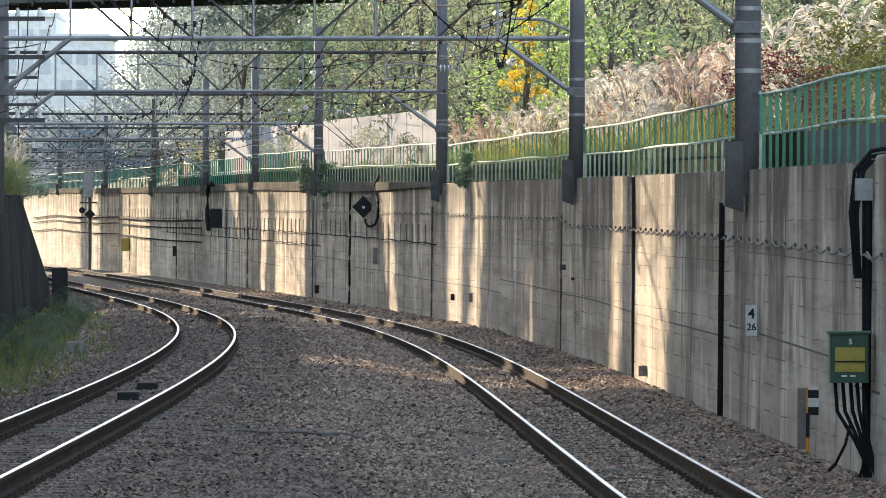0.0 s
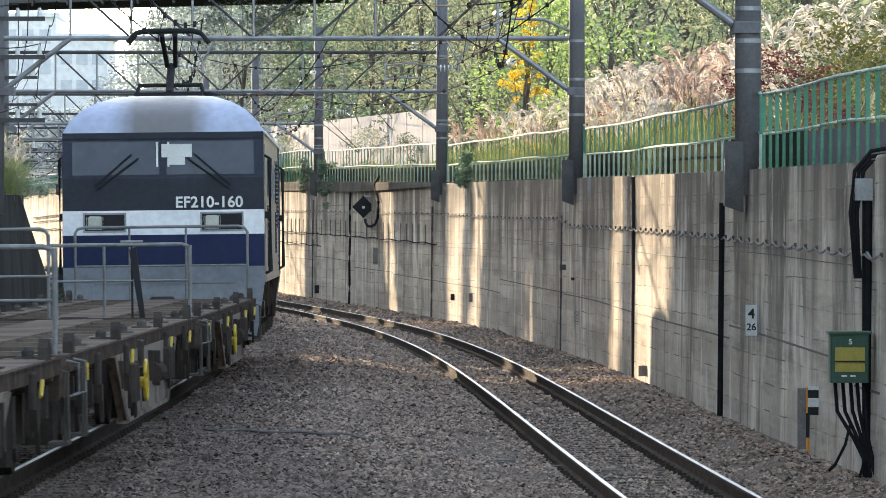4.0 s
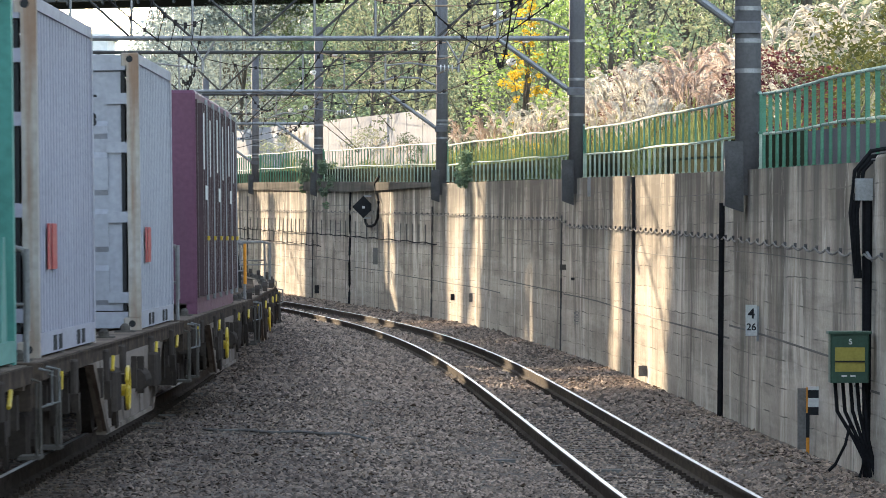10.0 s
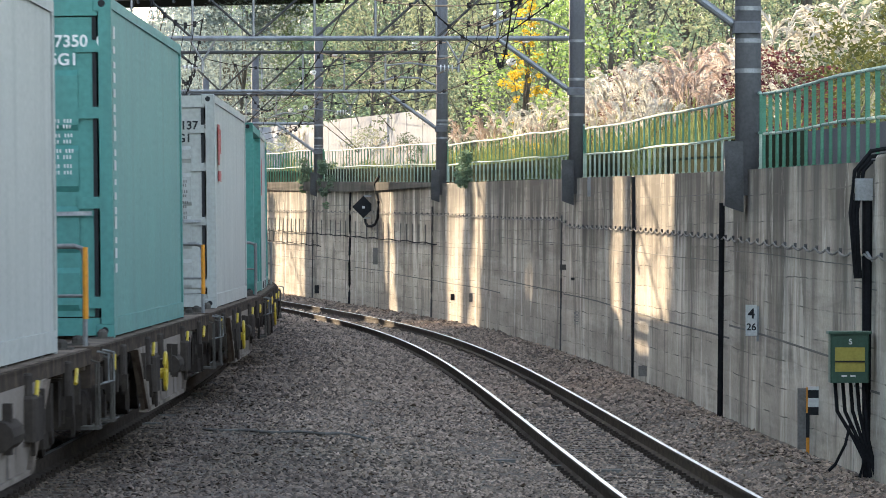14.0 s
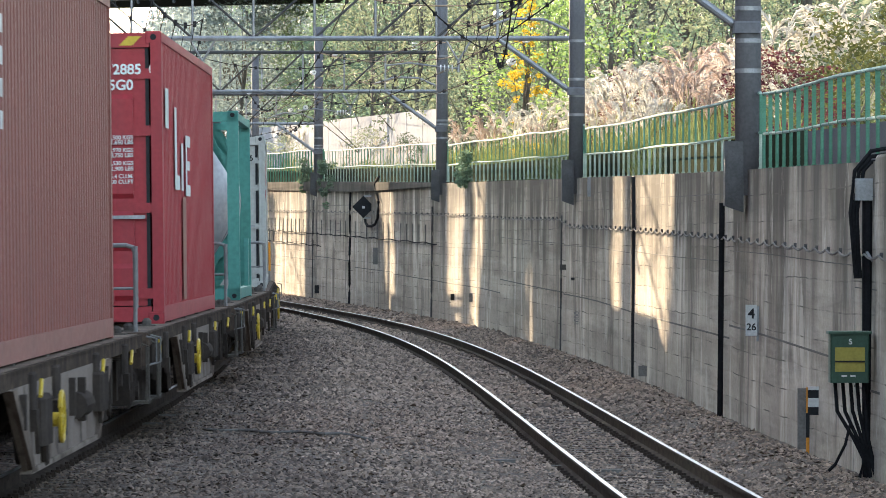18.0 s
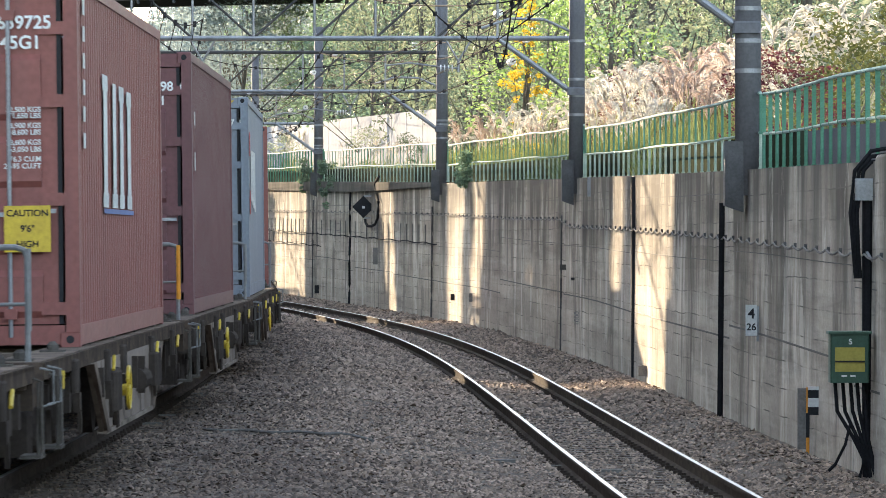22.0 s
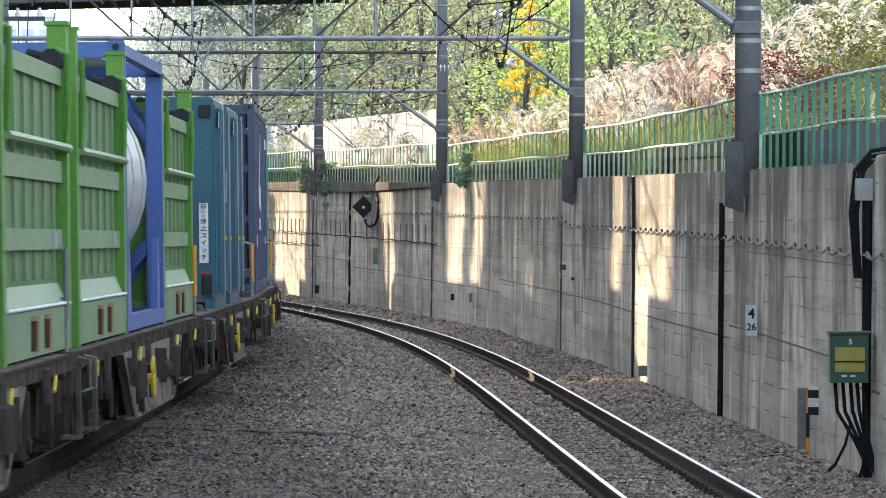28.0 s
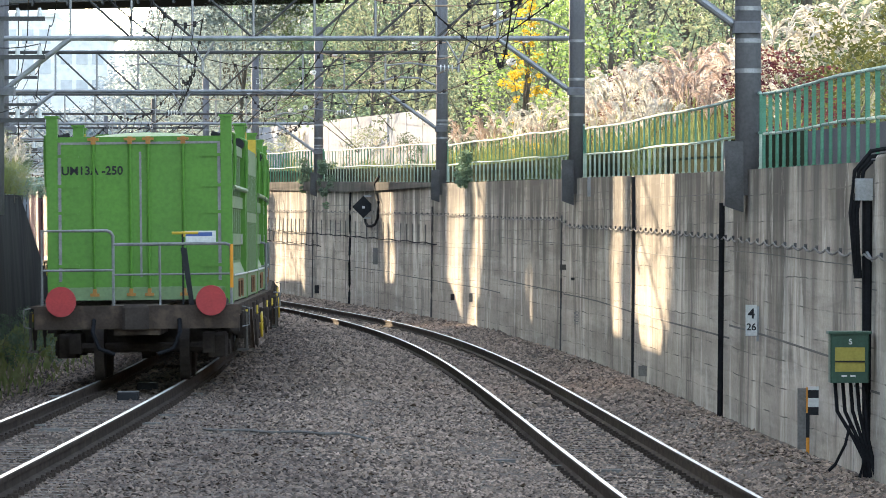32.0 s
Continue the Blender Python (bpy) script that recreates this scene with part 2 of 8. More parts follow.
BARK = mat("bark", (0.14, 0.12, 0.10), (0.09, 0.078, 0.066), 0.9, scale=3, fine=20, bump=0.5)
GRASS_BLADE = mat("grass_blade", (0.20, 0.26, 0.08), (0.25, 0.25, 0.12), 0.75, scale=1.5, fine=8, bump=0.0, rnd=0.25, translucent=0.45, spec=0.15)
GRASS_GREEN = mat("grass_green", (0.17, 0.235, 0.085), (0.23, 0.25, 0.13), 0.75, scale=1.5, fine=8, bump=0.0, rnd=0.3, translucent=0.4, spec=0.1)
PLUME = mat("pampas_plume", (0.76, 0.72, 0.65), (0.62, 0.575, 0.50), 0.9, scale=2, fine=12, bump=0.0, rnd=0.16, translucent=0.4, spec=0.05)
# paler and bluer than the leaves are: holds the haze of distance
LEAF_FAR_HAZE = mat("leaf_far_haze", (0.29, 0.355, 0.35), (0.19, 0.245, 0.25), 0.7, scale=0.5, fine=4, bump=0.0, rnd=0.25, translucent=0.5, spec=0.15)
PLUME_PINK = mat("pampas_plume_pinkish", (0.62, 0.50, 0.43), (0.46, 0.36, 0.31), 0.85, scale=2, fine=12, bump=0.0, rnd=0.15, translucent=0.45)
# train
DECK = mat("wagon_frame_grime", (0.090, 0.068, 0.054), (0.046, 0.036, 0.030), 0.95, 0.0, scale=3, fine=30, bump=0.2, grime=(0.14, 0.10, 0.075), grime_at=(0.52, 0.8), spec=0.06)
DECK_TOP = mat("wagon_deck_rust", (0.215, 0.168, 0.136), (0.11, 0.086, 0.07), 0.95, 0.0, spec=0.06, scale=1.6, fine=30, bump=0.2)
BOGIE = mat("bogie_grime", (0.074, 0.060, 0.051), (0.044, 0.036, 0.032), 0.95, 0.0, spec=0.06, scale=4, fine=30, bump=0.2)
RAILING = mat("railing_grey", (0.26, 0.255, 0.25), (0.18, 0.175, 0.17), 0.6, 0.3, scale=5, fine=40)
LOCO_BEIGE = mat("loco_beige", (0.40, 0.345, 0.28), (0.335, 0.29, 0.235), 0.32, scale=1, fine=12, bump=0.02, streak=(0.24, 0.20, 0.165), streak_scale=(1.2, 1.2, 0.25), streak_amount=0.35, spec=0.5)
LOCO_BLUE = mat("loco_blue", (0.011, 0.02, 0.075), (0.009, 0.016, 0.058), 0.5, scale=2, fine=12, bump=0.02, spec=0.2)
LOCO_WHITE = mat("loco_white", (0.80, 0.80, 0.82), (0.72, 0.72, 0.74), 0.35, scale=2, fine=12, bump=0.02)
LOCO_GREY = mat("loco_grey", (0.23, 0.24, 0.27), (0.18, 0.19, 0.21), 0.45, scale=2, fine=12, bump=0.02)
LOCO_BLACK = mat("loco_black_band", (0.022, 0.026, 0.038), (0.017, 0.02, 0.03), 0.5, scale=2, fine=12, bump=0.0, spec=0.2)
LOCO_SURROUND = mat("loco_window_surround", (0.03, 0.036, 0.055), (0.024, 0.028, 0.044), 0.5, scale=2, fine=12, bump=0.0, spec=0.2)
# pale blue base carries the bright highlights of the dome's sides
LOCO_ROOF = mat("loco_roof", (0.50, 0.55, 0.72), (0.44, 0.47, 0.58), 0.4, 0.0, scale=0.8, fine=8, bump=0.02, grime=(0.34, 0.31, 0.29), grime_at=(0.60, 0.85))
GLASS_DARK = mat("cab_glass", (0.052, 0.058, 0.075), (0.038, 0.043, 0.056), 0.12, scale=2, fine=6, bump=0.0, spec=0.4)
PALE_PANE = mat("side_pane", (0.33, 0.32, 0.30), (0.27, 0.265, 0.25), 0.15, scale=3, bump=0.0)
LAMP_GLASS = mat("headlight_glass", (0.50, 0.51, 0.46), (0.34, 0.35, 0.31), 0.12, scale=6, bump=0.0)
TANK = mat("tank_steel", (0.45, 0.44, 0.45), (0.36, 0.35, 0.36), 0.42, 0.35, scale=1.2, fine=14, bump=0.03, streak=(0.28, 0.26, 0.25), streak_amount=0.35)


def stained_roof():
    """The cab roof's brown brake dust in a broad stripe along the middle."""
    m = LOCO_ROOF
    N, L = m.node_tree.nodes, m.node_tree.links
    b = N["Principled BSDF"]
    src = b.inputs["Base Color"].links[0].from_socket
    tc, sep, ab, r, x = N.new("ShaderNodeTexCoord"), N.new("ShaderNodeSeparateXYZ"), N.new("ShaderNodeMath"), N.new("ShaderNodeMapRange"), N.new("ShaderNodeMix")
    ab.operation = "ABSOLUTE"
    L.new(tc.outputs["Object"], sep.inputs[0])
    L.new(sep.outputs["X"], ab.inputs[0])
    L.new(ab.outputs[0], r.inputs["Value"])
    for key, val in (("From Min", 0.40), ("From Max", 0.75), ("To Min", 0.85), ("To Max", 0.0)):
        r.inputs[key].default_value = val
    x.data_type = "RGBA"
    L.new(r.outputs["Result"], x.inputs["Factor"])
    L.new(src, x.inputs[6])
    x.inputs[7].default_value = (0.15, 0.128, 0.105, 1.0)
    L.new(x.outputs[2], b.inputs["Base Color"])


stained_roof()


def paint(name, c, dirt=0.35):
    return mat(name, c, tuple(x * 0.86 for x in c), 0.55, scale=0.9, fine=20, bump=0.05, streak=tuple(x * 0.5 + 0.02 for x in c), streak_scale=(4.0, 3.0, 0.3), streak_amount=dirt)


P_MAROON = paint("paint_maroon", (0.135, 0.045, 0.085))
# side doors are a darker, browner maroon than the ends
P_MAROON_SIDE = paint("maroon_brown_side", (0.06, 0.03, 0.034))
P_LILAC = paint("paint_lilac_grey", (0.36, 0.365, 0.41))
P_LILAC2 = paint("paint_lilac_grey_dull", (0.33, 0.325, 0.39))
P_TEAL = paint("paint_teal_frame", (0.065, 0.27, 0.225))
P_CREAM = paint("paint_cream_grey", (0.45, 0.445, 0.41))
P_SEA = paint("paint_sea_green", (0.075, 0.265, 0.235))
P_RED = paint("paint_red", (0.36, 0.025, 0.035))
P_BROWN = paint("paint_brown", (0.27, 0.082, 0.062))
P_BLUEGREY = paint("paint_blue_grey", (0.225, 0.25, 0.29))
P_OXBLOOD = paint("paint_oxblood", (0.15, 0.055, 0.058))
P_RUSSET = paint("paint_russet", (0.26, 0.085, 0.07))
P_NAVY = paint("paint_navy", (0.045, 0.058, 0.115))
P_PETROL = paint("paint_petrol_blue", (0.018, 0.085, 0.12))
P_LIME = paint("paint_lime_green", (0.085, 0.235, 0.022), 0.2)
# recessed side walls: shade is put into a darker lime green
P_LIME_SHADED = paint("lime_green_shaded", (0.05, 0.15, 0.025), 0.3)
P_LIME_SIDE = paint("paint_lime_green_pale", (0.17, 0.25, 0.115), 0.25)
P_BROWN_LEAF = mat("leaf_brownish", (0.12, 0.125, 0.045), (0.07, 0.085, 0.035), 0.75, scale=1.2, fine=6, bump=0.0, rnd=0.2, translucent=0.35, spec=0.1)
P_ORANGE_RUST = mat("rust_streaked_rim", (0.42, 0.27, 0.16), (0.30, 0.17, 0.10), 0.9, scale=5, fine=30, spec=0.05)
POCKET = mat("rusty_pocket", (0.10, 0.045, 0.028), (0.045, 0.024, 0.018), 0.9, scale=5, fine=30, spec=0.05)
P_BLUE = paint("paint_frame_blue", (0.06, 0.115, 0.33))
P_RUSTPOST = mat("paint_rusted_post", (0.40, 0.37, 0.34), (0.33, 0.28, 0.23), 0.7, scale=2, fine=20, bump=0.05, streak=(0.20, 0.10, 0.05), streak_scale=(9, 9, 0.6), streak_amount=0.8)


# ---- mesh building ----
class Shape:
    """Collects boxes, tubes and prisms, and becomes one mesh."""

    def __init__(self):
        self.v, self.f = [], []

    def add(self, vs, fs):
        n = len(self.v)
        self.v += [tuple(p) for p in vs]
        self.f += [tuple(i + n for i in f) for f in fs]
        return self

    def box(self, x0, x1, y0, y1, z0, z1, m=None):
        vs = [Vector((x, y, z)) for x in (x0, x1) for y in (y0, y1) for z in (z0, z1)]
        if m:
            vs = [m @ p for p in vs]
        return self.add(vs, [(0, 1, 3, 2), (4, 6, 7, 5), (0, 4, 5, 1), (2, 3, 7, 6), (0, 2, 6, 4), (1, 5, 7, 3)])

    def cham(self, x0, x1, y0, y1, z0, z1, c):
        """A box with its four upright and four top edges chamfered."""
        o = [(x0 + c, y0), (x1 - c, y0), (x1, y0 + c), (x1, y1 - c), (x1 - c, y1), (x0 + c, y1), (x0, y1 - c), (x0, y0 + c)]
        mx, my = (x0 + x1) / 2, (y0 + y1) / 2
        q = [(x - math.copysign(min(c, abs(x - mx)), x - mx) * 0.7, y - math.copysign(min(c, abs(y - my)), y - my) * 0.7) for x, y in o]
        vs = [(x, y, z0) for x, y in o] + [(x, y, z1 - c) for x, y in o] + [(x, y, z1) for x, y in q]
        fs = [tuple(range(7, -1, -1)), tuple(range(16, 24))]
        for r in (0, 8):
            fs += [(r + i, r + (i + 1) % 8, r + 8 + (i + 1) % 8, r + 8 + i) for i in range(8)]
        return self.add(vs, fs)

    def tube(self, p0, p1, r, n=8, r1=None):
        a, b = Vector(p0), Vector(p1)
        q = (b - a).to_track_quat("Z", "Y")
        r1 = r if r1 is None else r1
        vs = []
        for p, rr in ((a, r), (b, r1)):
            vs += [p + q @ Vector((rr * math.cos(2 * math.pi * i / n), rr * math.sin(2 * math.pi * i / n), 0)) for i in range(n)]
        return self.add(vs, [(i, (i + 1) % n, n + (i + 1) % n, n + i) for i in range(n)] + [tuple(range(n - 1, -1, -1)), tuple(range(n, 2 * n))])

    def path(self, pts, r, n=6):
        pts = [Vector(p) for p in pts]
        vs, fs = [], []
        for k, p in enumerate(pts):
            d = pts[min(k + 1, len(pts) - 1)] - pts[max(k - 1, 0)]
            q = d.to_track_quat("Z", "Y")
            vs += [p + q @ Vector((r * math.cos(2 * math.pi * i / n), r * math.sin(2 * math.pi * i / n), 0)) for i in range(n)]
        for k in range(len(pts) - 1):
            fs += [(k * n + i, k * n + (i + 1) % n, (k + 1) * n + (i + 1) % n, (k + 1) * n + i) for i in range(n)]
        fs += [tuple(range(n - 1, -1, -1)), tuple(range((len(pts) - 1) * n, len(pts) * n))]
        return self.add(vs, fs)

    def prism(self, poly, a, b, axis="y"):
        """A polygon swept straight: poly in (x, z) along y, in (y, z) along x, or in (x, y) along z."""
        put = {"y": lambda p, t: (p[0], t, p[1]), "x": lambda p, t: (t, p[0], p[1]), "z": lambda p, t: (p[0], p[1], t)}[axis]
        n = len(poly)
        vs = [put(p, a) for p in poly] + [put(p, b) for p in poly]
        return self.add(vs, [(i, (i + 1) % n, n + (i + 1) % n, n + i) for i in range(n)] + [tuple(range(n - 1, -1, -1)), tuple(range(n, 2 * n))])

    def loft(self, rings, cap=True):
        n = len(rings[0])
        vs = [p for r in rings for p in r]
        fs = []
        for k in range(len(rings) - 1):
            fs += [(k * n + i, k * n + (i + 1) % n, (k + 1) * n + (i + 1) % n, (k + 1) * n + i) for i in range(n)]
        if cap:
            fs += [tuple(range(n - 1, -1, -1)), tuple(range((len(rings) - 1) * n, len(rings) * n))]
        return self.add(vs, fs)

    def mesh(self, name, material, smooth=False):
        me = bpy.data.meshes.new(name)
        me.from_pydata([tuple(p) for p in self.v], [], self.f)
        me.materials.append(material)
        bm = bmesh.new()
        bm.from_mesh(me)
        bmesh.ops.recalc_face_normals(bm, faces=bm.faces)
        bm.to_mesh(me)
        bm.free()
        if smooth:
            me.polygons.foreach_set("use_smooth", [True] * len(me.polygons))
        return me


def S():
    return Shape()


def part(name, shape, material, parent=None, label="", smooth=False):
    """One mesh object, under a thing or a part when one is given."""
    me = shape if isinstance(shape, bpy.types.Mesh) else shape.mesh(name, material, smooth)
    ob = new(name, me)
    if parent:
        ob.parent = parent
    if label:
        ob["label"] = label
    return ob


def empty(name, m=None):
    ob = new(name)
    ob.empty_display_size = 0.3
    if m:
        ob.matrix_world = m
    return ob


def structure(ob, label=""):
    return tagged(ob, label, kind="structure")


def lettering(body, size, material, align="CENTER", spacing=1.0):
    """Letters as a flat mesh in the xz plane, facing -y."""
    cu = bpy.data.curves.new("letters", "FONT")
    cu.body, cu.size, cu.align_x, cu.align_y, cu.offset = body, size, align, "CENTER", size * 0.022
    cu.space_character = spacing
    tmp = bpy.data.objects.new("letters", cu)
    me = bpy.data.meshes.new_from_object(tmp)
    bpy.data.objects.remove(tmp)
    me.transform(Matrix.Rotation(radians(90), 4, "X"))
    me.materials.clear()
    me.materials.append(material)
    return me


# ---- plan: two tracks bending to the left, z 0 at the left track's rail tops ----
KNOTS = np.array([20, 40, 55, 70, 85, 100, 115, 130, 150, 175, 210, 260, 320, 420.0])
BEND_1 = np.array([0.0075, 0.0055, 0.0035, -0.0002, -0.0091, -0.0225, -0.0407, -0.0596, -0.0801, -0.0963, -0.1008, -0.1047, -0.1093, -0.117])
BEND_2 = np.array([-0.0312, -0.03, -0.0291, -0.0287, -0.0315, -0.0395, -0.0516, -0.0654, -0.0827, -0.0945, -0.0955, -0.0995, -0.1078, -0.1221])
BEND_WALL = np.array([-0.0479, -0.0356, -0.0265, -0.0216, -0.0271, -0.0373, -0.0472, -0.0605, -0.0782, -0.089, -0.0928, -0.0998, -0.1082, -0.1221])
GRID = np.arange(-500.0, 1300.0, 0.5)


def line_of(x20, bend):
    s = np.interp(GRID, KNOTS, bend)
    x = np.concatenate([[0.0], np.cumsum((s[1:] + s[:-1]) * 0.25)])
    return x - np.interp(20.0, GRID, x) + x20


LINE_1, LINE_2, LINE_WALL = line_of(-4.1684, BEND_1), line_of(2.9714, BEND_2), line_of(5.1154, BEND_WALL)
Z_1, GROUND_Z = 0.0, -0.32
RISE_2 = np.convolve(np.interp(np.arange(-530.0, 1330.0, 0.5), [40, 80, 120, 180, 260, 420], [-0.353, -0.262, -0.159, -0.147, -0.108, -0.032]), np.ones(121) / 121, "valid")[: len(GRID)]
ARC_1 = np.concatenate([[0.0], np.cumsum(np.hypot(np.diff(LINE_1), 0.5))])
ARC_1 -= np.interp(50.0, GRID, ARC_1) - 50.0
HALF_GAUGE = 0.566


def x1(y):
    return float(np.interp(y, GRID, LINE_1))


def x2(y):
    return float(np.interp(y, GRID, LINE_2))


def z2(y):
    """Height of the right track's rail tops, which climb gently."""
    return float(np.interp(y, GRID, RISE_2))


def on_track(s):
    """The place on the left track's middle at the arc length s (50 at y = 50)."""
    y = float(np.interp(s, ARC_1, GRID))
    return Vector((x1(y), y, Z_1))


def xw(y):
    """The track-side face of the concrete wall."""
    return float(np.interp(y, GRID, LINE_WALL))


TOP_Y = [20, 54.6, 71.8, 106, 150, 197, 232, 267, 353, 420, 470]
TOP_Z = [2.36, 2.58, 2.70, 2.98, 3.31, 3.80, 4.12, 4.33, 4.94, 5.50, 5.70]


def wall_top(y):
    return float(np.interp(y, TOP_Y, TOP_Z))


def left_wall_x(y):
    """The track-side foot of the dark wall on the left, and of the bank beyond it."""
    return -7.8 - 0.0504 * (y - 101.5) if y < 161 else x1(y) - 3.3 - 0.02 * (y - 161)


def heading(y, second=True):
    d = (x2(y + 1) - x2(y - 1)) / 2 if second else (x1(y + 1) - x1(y - 1)) / 2
    return math.atan(-d)


def hash01(*k):
    return (math.sin(sum((i + 1) * 12.9898 * float(v) for i, v in enumerate(k))) * 43758.5453) % 1.0


# ---- ground, track bed, tracks ----
def build_ground():
    """One sheet to the horizon: the cutting's floor, the banks behind the walls, the wooded hill on the right."""
    ys = list(np.arange(-480, 0, 40.0)) + list(np.arange(0, 480, 6.0)) + [480, 520, 600, 750, 1000, 1500, 2500, 4500]
    vs, fs = [], []
    for y in ys:
        yc = min(y, 470.0)
        xl, xr, t = left_wall_x(yc), xw(yc), wall_top(yc)
        lh = 2.45 if yc < 127 else max(0.6, 2.45 - (yc - 127) * 0.06)
        lh = max(lh, 0.6)
        far = min(1.0, max(0.0, (y - 470) / 600))
        r = [(-3000, 2.0), (-300, 2.0), (xl - 60, 3.0), (xl - 25, 2.6), (xl - 10, 2.5), (xl - 3, lh + 0.3), (xl - 0.42, lh - 0.1), (xl - 0.35, GROUND_Z - 0.3),
             (x1(yc) - 2.2, GROUND_Z - 0.45), (x2(yc) + 1.6, GROUND_Z - 0.45), (xr + 0.22, GROUND_Z - 0.3), (xr + 0.32, t - 0.25), (xr + 3, t - 0.05), (xr + 7, t + 0.7),
             (xr + 14, t + 2.4), (xr + 26, t + 6.0), (xr + 45, t + 10.0), (xr + 90, t + 15), (xr + 250, t + 18), (3000, t + 20)]
        r.sort(key=lambda p: p[0])
        vs += [(x, y, z * (1 - far) + far * 2.0) for x, z in r]
    n = 20
    for k in range(len(ys) - 1):
        fs += [(k * n + i, k * n + i + 1, (k + 1) * n + i + 1, (k + 1) * n + i) for i in range(n - 1)]
    structure(part("ground", S().add(vs, fs), SOIL), "soil and weedy grass sheet of the railway cutting and banks")


def bed_z(y, x):
    """Height of the crushed stone at a place between the walls."""
    a, b, zb = x1(y), x2(y), z2(y)
    pts = [(left_wall_x(y) - 0.2, GROUND_Z + 0.10), (a - 2.0, GROUND_Z - 0.05), (a - 1.25, -0.19), (a + 1.2, -0.19), (a + 1.9, -0.20), ((a + b) / 2, -0.19), (b - 1.7, zb - 0.06), (b - 1.1, zb - 0.155), (b - 0.66, zb - 0.165), (b - 0.48, zb - 0.186), (b + 0.48, zb - 0.186), (b + 0.66, zb - 0.165), (b + 1.1, zb - 0.155), (b + 1.45, max(zb - 0.13, GROUND_Z)), (xw(y) + 0.2, max(GROUND_Z, zb - 0.06))]
    pts.sort(key=lambda p: p[0])
    return float(np.interp(x, [p[0] for p in pts], [p[1] for p in pts]))


def build_bed():
    ys = list(np.arange(-460, 20, 20.0)) + list(np.arange(20, 36, 2.0)) + list(np.arange(36, 120, 0.25)) + list(np.arange(120, 300, 2.0)) + list(np.arange(300, 640, 10.0))
    n = 61
    vs = []
    for y in ys:
        yc = min(y, 600)
        a, b = left_wall_x(yc) - 0.3, xw(yc) + 0.15
        for i in range(n):
            x = a + (b - a) * i / (n - 1)
            z = bed_z(yc, x)
            if 30 < y < 300:
                z += 0.022 * noise.noise((x * 1.1, y * 0.4, 0.0)) + 0.015 * noise.noise((x * 6.0, y * 3.0, 3.0))
            vs.append((x, y, z))
    fs = [(k * n + i, k * n + i + 1, (k + 1) * n + i + 1, (k + 1) * n + i) for k in range(len(ys) - 1) for i in range(n - 1)]
    me = bpy.data.meshes.new("ballast_bed")
    me.from_pydata(vs, [], fs)
    me.materials.append(BALLAST)
    me.polygons.foreach_set("use_smooth", [True] * len(me.polygons))
    structure(part("ballast_bed", me, BALLAST), "grey-brown crushed stone ballast between the retaining walls")


